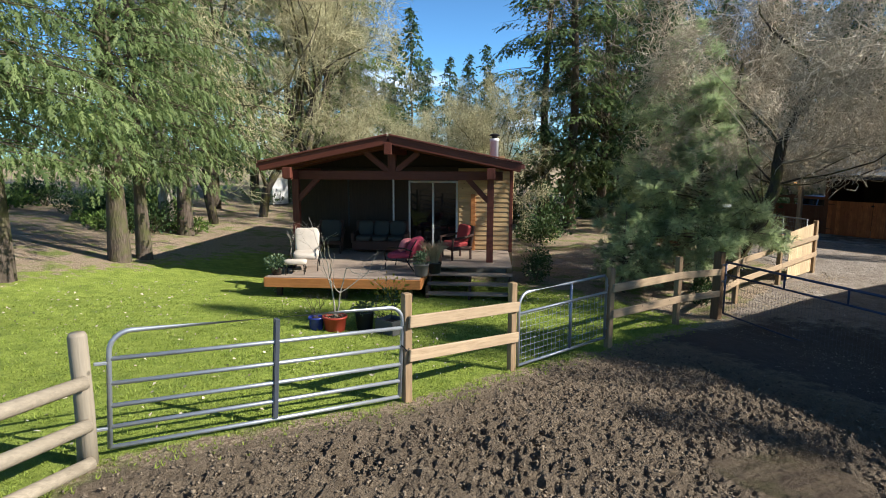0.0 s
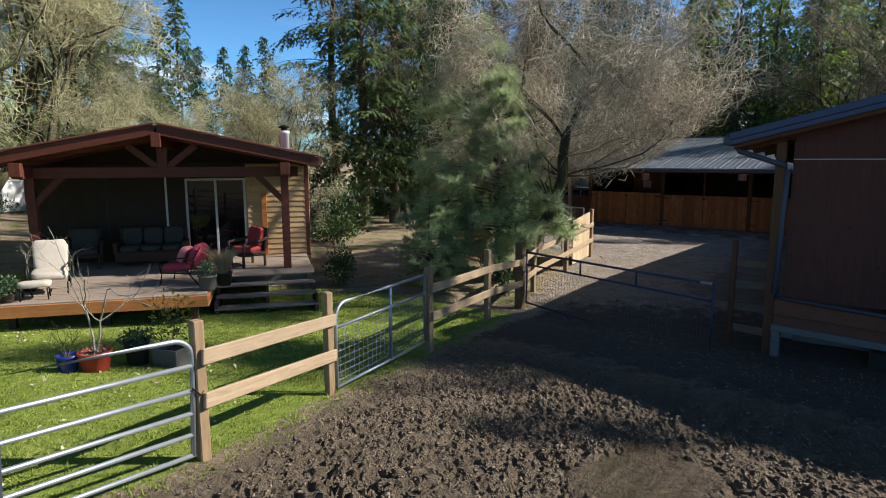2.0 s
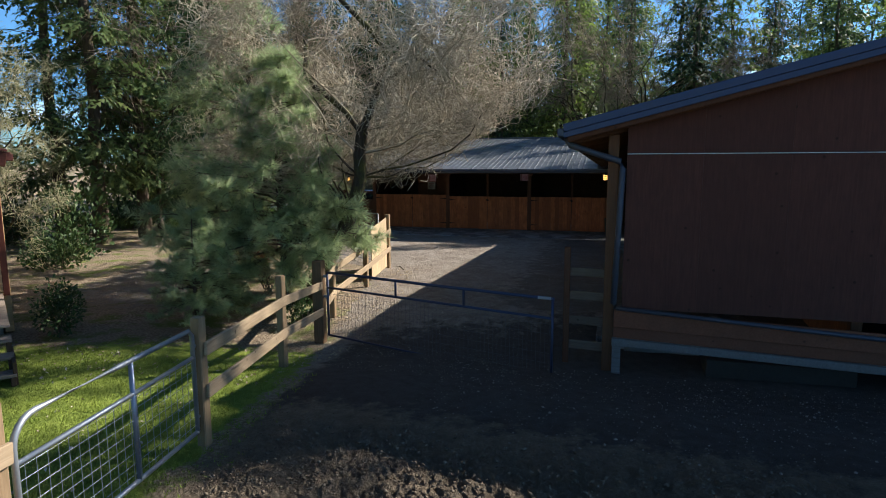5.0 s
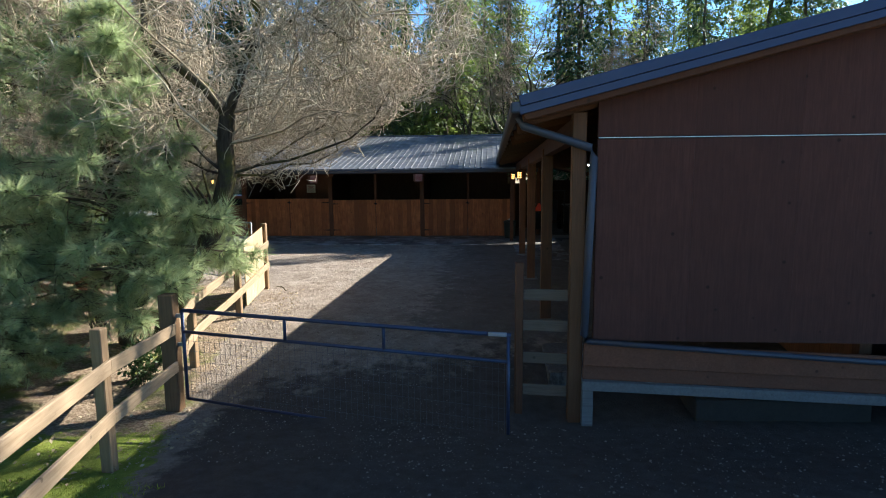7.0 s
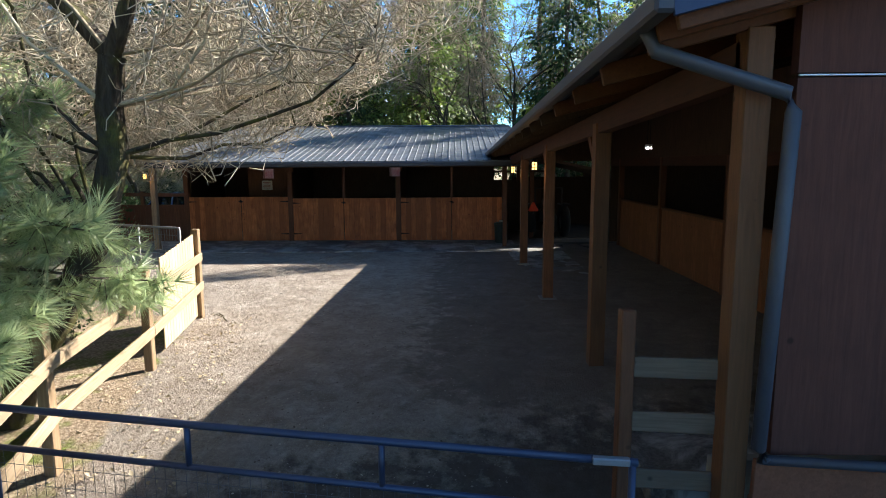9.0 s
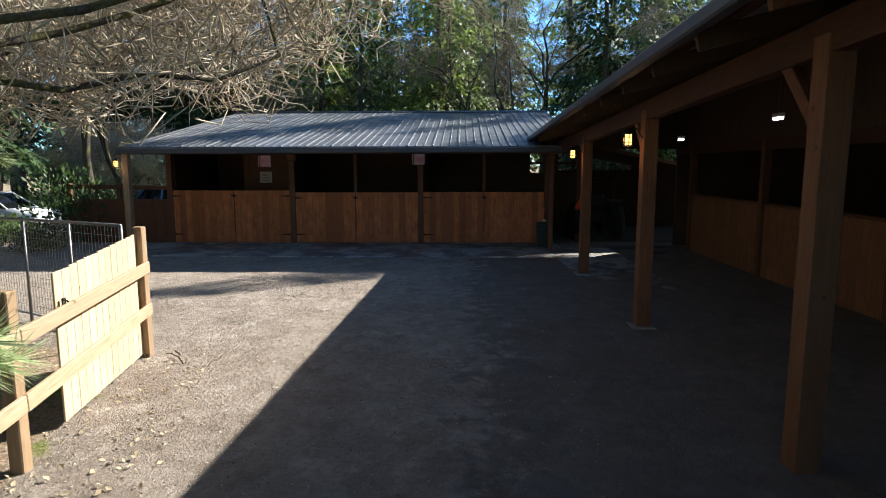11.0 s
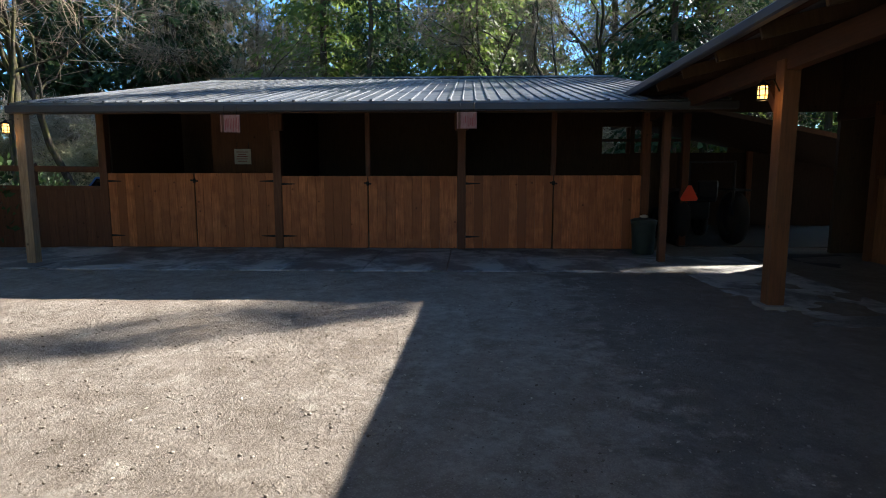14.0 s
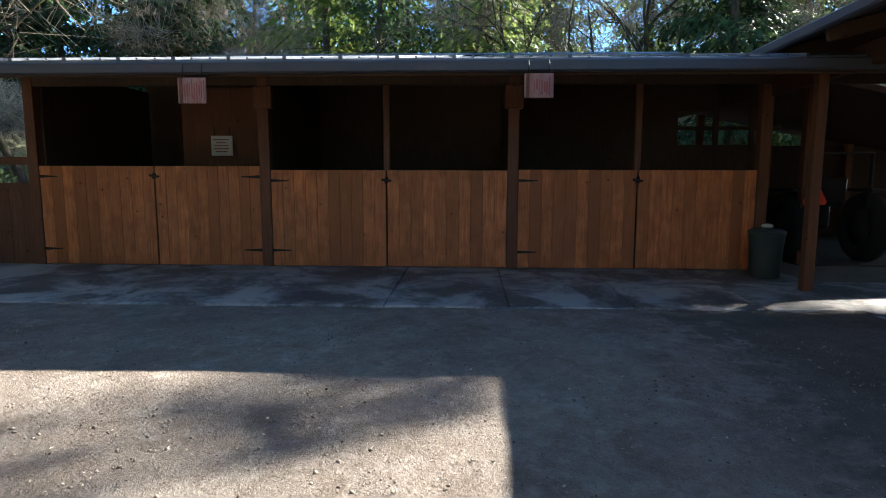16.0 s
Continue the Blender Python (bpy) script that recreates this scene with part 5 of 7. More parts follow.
def sling_chair(m, cloth, label, low=1.0):
    """A steel patio chair with thick seat and back cushions."""
    t = thing("patio_chair", m, label, "chair", "porch seats")
    cushion("seat_cushion", (0, 0, 0.36), (0.60, 0.62, 0.17), cloth, t, (4, 0, 0))
    cushion("back_cushion", (0, 0.33, 0.36 + 0.30 * low), (0.59, 0.17, 0.62 * low), cloth, t, (-22, 0, 0))
    for s in (-1, 1):
        tube("leg", [(s * 0.28, -0.34, 0.015), (s * 0.29, -0.30, 0.24), (s * 0.29, 0.28, 0.24), (s * 0.29, 0.36, 0.36 + 0.26 * low), (s * 0.29, 0.50, 0.36 + 0.56 * low)], 0.015, M_IRON, t, "", 6)
        tube("leg", [(s * 0.28, 0.42, 0.015), (s * 0.29, 0.24, 0.24)], 0.015, M_IRON, t, "", 6)
        tube("armrest", [(s * 0.31, -0.30, 0.24), (s * 0.34, -0.33, 0.46), (s * 0.34, -0.20, 0.54), (s * 0.34, 0.20, 0.55), (s * 0.32, 0.40, 0.48)], 0.018, M_IRON, t, "", 8)
    return t


def wicker_chair(m, cloth, label):
    t = thing("wicker_chair", m, label, "chair", "porch seats")
    box("seat_frame", (0, 0, 0.30), (0.66, 0.62, 0.10), M_WICKER, t, bev=0.03)
    cushion("seat_cushion", (0, -0.02, 0.40), (0.58, 0.56, 0.16), cloth, t)
    box("backrest", (0, 0.31, 0.62), (0.68, 0.07, 0.54), M_WICKER, t, turn=(-10, 0, 0), bev=0.03)
    cushion("back_cushion", (0, 0.23, 0.66), (0.56, 0.17, 0.48), cloth, t, (-12, 0, 0))
    for s in (-1, 1):
        tube("armrest", [(s * 0.34, -0.30, 0.28), (s * 0.37, -0.28, 0.56), (s * 0.37, 0.10, 0.60), (s * 0.33, 0.34, 0.66)], 0.035, M_WICKER, t, "", 8)
        for y in (-0.27, 0.27):
            box("leg", (s * 0.29, y, 0.13), (0.05, 0.05, 0.26), M_WICKER, t)
    return t


sling_chair(local(-1.85, -1.45, 0.0, 12), M_CUSHION, "patio armchair with plump cream cushions on the deck", 1.0)
sling_chair(local(0.42, -1.15, 0.0, -108), M_REDCLOTH, "steel patio chair with faded red cushions", 0.72)
rest = thing("footrest", local(-1.95, -1.98, 0.0, 12), "low footrest with a cream cushion before the patio armchair", "footrest")
cushion("cushion", (0, 0, 0.27), (0.52, 0.44, 0.13), M_CUSHION, rest, (-6, 0, 0))
for sx in (-1, 1):
    for sy in (-1, 1):
        tube("leg", [(sx * 0.21, sy * 0.16, 0.0), (sx * 0.20, sy * 0.15, 0.22)], 0.013, M_IRON, rest, "", 6)
pl = thing("pillow", local(0.46, -1.17, 0.56, -108), "rose pink pillow on the red patio chair", "pillow")
cushion("cover", (0, 0.02, 0.02), (0.42, 0.17, 0.32), M_PINK, pl, (-28, 0, 0))
wicker_chair(local(1.62, 0.55, 0.0, -60) , M_REDORANGE, "brown wicker armchair with red cushions")
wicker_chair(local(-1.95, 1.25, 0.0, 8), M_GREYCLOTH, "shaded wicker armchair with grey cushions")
sofa = thing("wicker_sofa", local(-0.55, 1.35, 0.0), "shaded wicker sofa with grey cushions", "sofa", "porch seats")
box("seat_frame", (0, 0, 0.24), (1.5, 0.70, 0.26), M_WICKER, sofa, bev=0.03)
box("backrest", (0, 0.34, 0.55), (1.5, 0.10, 0.62), M_WICKER, sofa, bev=0.03)
for x in (-0.45, 0.0, 0.45):
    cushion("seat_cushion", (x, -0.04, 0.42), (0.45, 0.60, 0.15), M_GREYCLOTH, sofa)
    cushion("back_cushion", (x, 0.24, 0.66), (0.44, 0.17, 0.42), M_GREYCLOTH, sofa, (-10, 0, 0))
for s in (-1, 1):
    box("armrest", (s * 0.73, 0, 0.44), (0.10, 0.70, 0.28), M_WICKER, sofa, bev=0.03)
tbl = thing("side_table", local(0.62, 0.15, 0.0), "low wooden side table between the porch seats", "table", "")
box("tabletop", (0, 0, 0.42), (0.62, 0.42, 0.035), M_HOUSERED, tbl)
for sx in (-1, 1):
    for sy in (-1, 1):
        box("leg", (sx * 0.26, sy * 0.17, 0.20), (0.04, 0.04, 0.40), M_HOUSEREDV, tbl)
st = thing("footstool", local(1.0, -0.15, 0.0, 20), "wicker footstool with red cushion", "stool")
box("frame", (0, 0, 0.15), (0.5, 0.42, 0.28), M_WICKER, st, bev=0.03)
cushion("cushion", (0, 0, 0.33), (0.50, 0.42, 0.12), M_REDORANGE, st)


# ---- leaves, twigs and trees ----
def cross(a, b):
    return np.cross(a, b)


def unit(a):
    return a / np.maximum(np.linalg.norm(a, axis=-1, keepdims=True), 1e-9)


def stamp(TV, TT, P, X, Y, Z, S):
    """Copies of a small template of corners and triangles at many places."""
    n, k = len(P), len(TV)
    W = P[:, None] + S[:, None, None] * (TV[None, :, 0, None] * X[:, None] + TV[None, :, 1, None] * Y[:, None] + TV[None, :, 2, None] * Z[:, None])
    T = (TT[None] + (np.arange(n) * k)[:, None, None]).reshape(-1, 3)
    return W.reshape(-1, 3), T


def frond_template(segs=4, w=0.34, sag=0.22):
    """A serrated, drooping spray: a spine with swept-forward side twigs."""
    V, T = [], []
    for i in range(segs + 1):
        k = i / segs
        V.append((k, 0, -sag * k * k))
    for i in range(segs):
        for s in (-1, 1):
            k = (i + (0.2 if s > 0 else 0.6)) / segs
            j = len(V)
            wid = w * (1.05 - 0.75 * k) * (0.8 + 0.4 * ((i * 0.618 + 0.3 * s) % 1))
            V.append((k + 0.20 + 0.1 * ((i * 0.37) % 1), s * wid, -sag * k * k - 0.06 - 0.45 * wid * ((i * 0.71 + 0.2) % 1)))
            T.append((i, i + 1, j) if s > 0 else (i + 1, i, j))
    return np.array(V), np.array(T)


def needle_template(n=18):
    """A tuft of long thin needles, most of them swept forward, some drooping."""
    V, T = [], []
    for i in range(n):
        a = 2 * math.pi * i * 0.381966
        e = 0.15 + 1.15 * ((i * 0.618) % 1) ** 1.3
        d = np.array((math.cos(e), math.sin(e) * math.cos(a), math.sin(e) * math.sin(a)))
        side = unit(np.cross(d, (0.3, 0.8, 0.5)))
        j = len(V)
        V += [tuple(side * 0.020), tuple(-side * 0.020), tuple(d * (0.75 + 0.4 * ((i * 0.37) % 1)) + np.array((0, 0, -0.10)))]
        T.append((j, j + 1, j + 2))
    return np.array(V), np.array(T)


def leaf_template():
    V = np.array([(0, 0, 0), (0.5, 0.28, 0.05), (1, 0, -0.10), (0.5, -0.28, 0.05)])
    return V, np.array([(0, 2, 1), (0, 3, 2)])


def fir(name, h, r, low, seed, branches, sprays, size, needles, bark, trunk=0.028, droop=0.35, taper=0.85, segs=3, hang=0.6):
    """A conifer: tapered trunk, limbs that rise and then sag, hanging sprays along them. Returns two meshes."""
    rng = np.random.default_rng(seed)
    tr_pts = [(rng.normal(0, 0.01 * h * k), rng.normal(0, 0.01 * h * k), h * k - 0.3 * (k == 0)) for k in np.linspace(0, 1, 9)]
    tr_rad = [trunk * h * 0.5 * (1 - 0.96 * k) * (1.35 if k == 0 else 1) + 0.01 for k in np.linspace(0, 1, 9)]
    limbs = [(tr_pts, tr_rad)]
    P, Xd, S = [], [], []
    up = np.array((0, 0, 1.0))
    zs = low + (h * 0.99 - low) * (np.arange(branches) + rng.random(branches)) / branches
    for z in zs:
        k = (z - low) / (h - low)
        L = r * ((1 - k) ** taper) * rng.uniform(0.45, 1.15) * min(1.0, 0.72 + 2.2 * k) + 0.12
        a = rng.uniform(0, 2 * np.pi)
        d = np.array((math.cos(a), math.sin(a), 0.34 * k + rng.uniform(-0.10, 0.16)))
        side = np.array((-math.sin(a), math.cos(a), 0))
        n = max(4, int(sprays * (0.25 + 0.75 * L / r)))
        ts = np.linspace(0.10, 1, n) ** 0.75
        sag = droop * L * rng.uniform(0.6, 1.25)
        bend = rng.normal(0, 0.16) * L

        def at(t):
            t = np.asarray(t)[..., None]
            return np.array((0, 0, z)) + d * (L * t) + side * (bend * t * t) + up * (sag * (0.35 * t - 1.0 * t * t))
        limbs.append((at(np.linspace(0, 1, 4)), np.array((0.012, 0.009, 0.006, 0.003)) * (0.5 + L * 0.45)))
        pts = at(ts)
        for j, t in enumerate(ts):
            spread = L * 0.42 * (1 - 0.70 * t) * (0.35 + t)
            for s in (-1, 1):
                if rng.random() < 0.93:
                    off = rng.random() ** 0.7 * spread
                    out = unit(d * rng.uniform(0.1, 0.9) + side * s * rng.uniform(0.1, 1.2) - up * rng.uniform(0.15, 0.6 + hang))
                    P.append(pts[j] + side * s * off - up * (off * rng.uniform(0.1, 0.6) * (0.4 + droop) + rng.uniform(0, 0.15)))
                    Xd.append(out)
                    S.append(size * rng.uniform(0.55, 1.3) * (0.6 + 0.4 * (1 - k)))
    P, X, S = np.array(P), np.array(Xd), np.array(S)
    Y = unit(np.cross(up, X) + 1e-6)
    Y = unit(Y + rng.normal(0, 0.45, (len(P), 3)))
    Y = unit(Y - X * (Y * X).sum(1, keepdims=True))
    Z = np.cross(X, Y)
    V, T = stamp(*frond_template(segs, 0.27), P, X, Y, Z, S)
    crown = tri_mesh("crown", V, T, [needles])
    BV, BT = rings(limbs[:1], 8, False)
    LV, LT = rings(limbs[1:], 3, False)
    return tri_mesh("trunk", np.concatenate((BV, LV)), np.concatenate((BT, LT + len(BV))), [bark], smooth=True), crown


def bare(name, h, seed, limbs_n, twigs, spread, bark, twig_mat, lean=(0, 0), trunk_r=0.17, fork=0.33, twig_len=0.5, twig_r=0.006, segs=2, curl=0.35, sides=3, path=None, grav=0.0, first=2, lift=0.10, floor=False, heads=None, most=4, keep=None):
    """A leafless broadleaf tree: trunk, forking limbs and a cloud of fine twigs."""
    rng = np.random.default_rng(seed)
    thick, fine, tips = [], [], []

    def limb(p, d, L, r, depth):
        n = 6 if segs >= 3 and depth < 4 else 4
        pts, q, v = [np.array(p)], np.array(p, dtype=float), np.array(d, dtype=float)
        if depth == 0 and path is not None:
            pts = [np.array(c, dtype=float) for c in path]
            n = len(pts) - 1
        else:
            for i in range(n):
                v = unit(v + rng.normal(0, 0.17 if segs < 3 else 0.24, 3) + np.array((0, 0, 0.03 - grav * (depth >= 2))))
                if floor and depth and q[2] < 3.3 + 0.9 * max(0.0, q[0]) and v[2] < 0.15:
                    v = unit(v * np.array((0.6, 1.0, 0)) + np.array((0, 0, 0.25)))
                if keep and depth and not keep(q + v * L / n):
                    v = unit(v * np.array((0.4, 0.2, 0)) + np.array((0, 0.35, 0.5)))
                q = q + v * L / n
                pts.append(q.copy())
        rad = np.linspace(r, r * ((0.72 if path is not None and depth == 0 else 0.55) if depth < 3 else 0.3), n + 1)
        (fine if segs >= 3 and depth and r < 0.026 else thick).append((np.array(pts), rad))
        if depth >= first:
            for j in range(1, n + 1):
                tips.append((pts[j], unit(pts[j] - pts[j - 1]), L))
        if depth >= most:
            return
        if depth == 0 and heads:
            for k, dv, ln in heads:
                limb(pts[k], unit(np.array(dv, dtype=float)), ln, rad[k] * (0.70 if dv[2] > 0.72 else 0.17), 1)
            return
        kids = limbs_n if depth == 0 else rng.integers(2, 4)
        for j in range(kids):
            i = rng.integers(max(1, int(n * (fork if depth == 0 else 0.35))), n + 1)
            if j == 0:
                i = n
            ax = unit(pts[i] - pts[i - 1])
            ang = rng.uniform(0, 2 * np.pi)
            u = unit(np.cross(ax, (0.3, 0.5, 0.8)))
            w = np.cross(ax, u)
            dv = unit(ax * (0.75 if depth else 0.85) + (u * math.cos(ang) + w * math.sin(ang)) * spread * rng.uniform(0.6, 1.25) + np.array((0, 0, lift)))
            limb(pts[i], dv, L * rng.uniform(0.55, 0.82), rad[i] * (rng.uniform(0.55, 0.8) if segs < 3 else rng.uniform(0.38, 0.62)), depth + 1)

    limb((0, 0, -0.2), unit(np.array((lean[0], lean[1], 1.0))), h * 0.42, trunk_r, 0)
    order = rng.integers(0, len(tips), twigs)
    for i in order:
        p, d, L = tips[i]
        v = unit(d * 0.35 + rng.normal(0, 0.75, 3))
        q = p + rng.normal(0, 0.09, 3)
        pts = [q]
        for j in range(segs):
            v = unit(v + rng.normal(0, curl, 3) - np.array((0, 0, grav)))
            q = q + v * twig_len * rng.uniform(0.5, 1.3) / segs * 1.6
            pts.append(q)
        if keep and not keep(pts[-1]):
            continue
        fine.append((np.array(pts), np.linspace(1.0, 0.35, segs + 1) * twig_r))
    V, T = rings(thick, 4 if segs < 3 else 5, False)
    V2, T2 = rings(fine, sides, False)
    return tri_mesh("trunk", V, T, [bark], smooth=True), tri_mesh("crown", V2, T2, [twig_mat])


def plant_tree(meshes, x, y, label, turn=0.0, scale=1.0, category="tree", group="", name="tree", z=None):
    t = thing(name, pose(x, y, (gz(x, y) if z is None else z), 0, 0, turn) @ Matrix.Scale(scale, 4), label, category, group)
    part("trunk", meshes[0], None, t)
    part("crown", meshes[1], None, t)
    return t


def spot(bearing, d):
    """A place on the ground at a bearing (degrees from +y towards -x) and distance from the origin."""
    a = radians(bearing)
    return -math.sin(a) * d, math.cos(a) * d


FIR_NEAR = [fir("fir", 17, r_, lo, s, 260, 30, 0.27, M_FIR, M_BARK, 0.026, 0.42, segs=4, hang=1.0) for s, lo, r_ in ((1, 2.7, 4.4), (2, 3.0, 4.0))]
FIR_MID = [fir("fir", 24, 4.2, 2.4, s, 150, 19, 0.62, mt, M_BARK, 0.022, 0.34, hang=0.15) for s, mt in ((11, M_FIRDARK), (12, M_FIR), (13, M_FIRLIGHT))]
# third tall fir has darkened needles in place of shade in the wood
FIR_TALL = [fir("fir", 27, 4.9, lo, s, 160, 16, 0.86, mt, M_BARK, 0.020, 0.34, segs=2, hang=0.3) for s, mt, lo in ((21, M_FIR, 5.5), (22, M_FIRLIGHT, 3.5), (23, M_FIRDARK, 3.5))]
FIR_FAR = [fir("fir", 26, 5.6, 2.0, s, 100, 9, 1.7, M_FIRDARK, M_BARK, 0.020, 0.3, segs=2) for s in (31, 32)]
OAK = [bare("oak", 10.5, s, 6, 3300, 0.75, M_OAKBARK, M_TWIG, (0.05, 0.0), 0.15, 0.25, 0.50, 0.0095, curl=0.6) for s in (41, 42)]
OAKG = [bare("oak", 13, s, 5, 1500, 0.65, M_OAKBARK, M_TWIGGREY, (0.0, 0.05), 0.17, 0.35, 0.75, 0.0125, segs=1, curl=0.5) for s in (43, 44)]
L_FIR = "fir tree with drooping green boughs"
L_DFIR = "tall dark green fir tree"
L_OAK = "leafless broadleaf tree with mossy tan twigs"

# firs over the lawn
for b, d, k, turn, sc in ((-3.7, 18.2, 0, 0, 1.0), (4.5, 15.5, 1, 40, 0.95), (-9.0, 23.5, 0, 130, 1.0), (-5.6, 18.8, 1, 200, 0.8), (7.5, 13.0, 1, 120, 0.85)):
    plant_tree(FIR_NEAR[k], *spot(b, d), L_FIR, turn, sc, "fir tree", "firs beside the lawn", "fir_tree")
for b, d, k, turn, sc in ((-11.5, 33, 0, 10, 1.0), (-15.0, 40, 2, 80, 0.9), (-20.5, 46, 1, 150, 0.95), (-21.5, 54, 0, 10, 1.0), (-18.0, 42, 2, 20, 1.0), (-23.0, 43, 2, 60, 1.05), (-24.0, 58, 1, 33, 1.1), (-7.0, 40, 0, 33, 1.0),
                         (-41.6, 34.0, 1, 200, 0.95), (-43.9, 32.0, 1, 0, 1.0), (-46.8, 33.5, 1, 60, 0.9), (-49.5, 36.0, 0, 120, 1.05), (-47.5, 43.0, 0, 170, 1.1), (-53.0, 38.0, 0, 220, 1.0), (-51.5, 47.0, 0, 300, 0.95)):
    plant_tree(FIR_MID[k], *spot(b, d), L_DFIR, turn, sc, "fir tree", "tall firs behind the house", "fir_tree")
for b, d, k, sc in ((-27.8, 84, 0, 0.74), (-29.3, 88, 1, 0.90), (-30.8, 92, 0, 0.66), (-32.8, 90, 1, 0.66), (-34.6, 94, 1, 0.70), (-36.2, 92, 0, 0.74)):
    plant_tree(FIR_FAR[k], *spot(b, d), "far dark fir against the sky", b * 37, sc, "fir tree", "far firs", "fir_tree")
# mossy bare trees behind the house
for b, d, k, turn, sc in ((-11.5, 27, 0, 0, 1.35), (-15.5, 30, 1, 70, 1.5), (-19.0, 32, 0, 140, 1.5), (-22.2, 33, 1, 240, 1.2), (-25.5, 27, 1, 200, 0.62), (-28.5, 26.5, 1, 300, 0.52), (-31.5, 27, 0, 30, 0.55), (-34.5, 27.5, 1, 100, 0.60), (-37.5, 28, 0, 160, 0.72), (-18.0, 38, 1, 20, 1.5), (-27.0, 30.0, 0, 75, 0.62), (-33.0, 31.0, 1, 50, 0.70), (-36.5, 31.0, 0, 90, 0.78)):
    plant_tree(OAK[k], *spot(b, d), L_OAK, turn, sc, "tree", "mossy bare trees", "bare_tree")
# pale snag on the slope
snag = thing("tree_snag", pose(*spot(-7.5, 24.5), gz(*spot(-7.5, 24.5))), "pale lichened trunk standing on the slope", "tree trunk")
V, T = rings([([(0, 0, -0.3), (0.03, 0, 1.5), (0.0, 0.05, 4.0), (0.1, 0.05, 8.0)], [0.30, 0.24, 0.21, 0.16])], 12)
part("trunk", tri_mesh("trunk", V, T, [M_BARKPALE], smooth=True), M_BARKPALE, snag)

# the big mossy tree that leans over the yard fence
def over_yard(p):
    """The crown stays clear of the barn's eave and of the ground."""
    # the last term cuts a tunnel for sunlight to reach the house siding
    return p[1] > -5.7 and p[2] > 2.35 + 0.62 * max(0.0, -1.7 - p[1]) + 0.25 * max(0.0, -p[0] - 0.6) + 0.12 * max(0.0, p[0]) and p[2] < 9.0 and not (p[0] < -0.1 and abs(p[1] + 1.2) < 0.42 and p[2] < 5.0) and abs(p[0] + p[1] + 1.0) + abs(p[2] - 6.2 - 0.9 * p[0]) > 1.7


BIG = bare("oak", 9.6, 81, 12, 10500, 0.95, M_OAKBARK, M_CURL, (0, 0), 0.19, 0.62, 0.66, 0.0084, segs=4, most=4, curl=0.80, grav=0.10, first=2, lift=0.02, keep=over_yard, sides=3,
           path=[(0, 0.05, -0.2), (0, -0.15, 0.5), (0, -0.60, 1.15), (0.02, -1.12, 2.1), (0.0, -1.36, 2.9), (0.05, -1.32, 3.4), (0.0, -1.42, 3.9)],
           heads=[(6, (0.05, 0.50, 0.85), 3.6), (6, (-0.05, -0.38, 1.0), 3.4), (5, (0.35, -0.7, 0.55), 3.2), (5, (-0.3, -1.0, 0.45), 2.7), (5, (0.5, -0.9, 0.35), 2.8), (5, (-0.6, 0.3, 0.5), 2.6), (4, (0.3, 0.9, 0.3), 2.6), (6, (-0.7, -0.6, 0.7), 3.0),
                  (4, (0.9, -0.3, 0.15), 3.4), (3, (1.0, 0.25, 0.05), 3.4), (4, (1.0, 0.0, 0.12), 3.8), (5, (0.9, 0.5, 0.1), 3.4), (4, (-0.7, 0.7, 0.1), 2.2), (5, (1.0, 0.5, 0.4), 3.0), (5, (0.5, -1.0, 0.30), 3.4), (4, (0.8, -0.9, 0.15), 3.2), (5, (0.2, -1.0, 0.55), 3.9), (6, (0.4, -0.9, 0.65), 4.2),
                  (3, (0.5, -0.7, 0.2), 1.8), (3, (-0.6, -0.5, 0.25), 1.6), (3, (0.2, 0.9, 0.2), 1.8), (3, (-0.9, 0.2, 0.2), 1.6)])
plant_tree(BIG, 15.2, 9.90, "large leafless mossy tree leaning over the yard fence", 0, 1.0, "tree", "", "bare_tree")


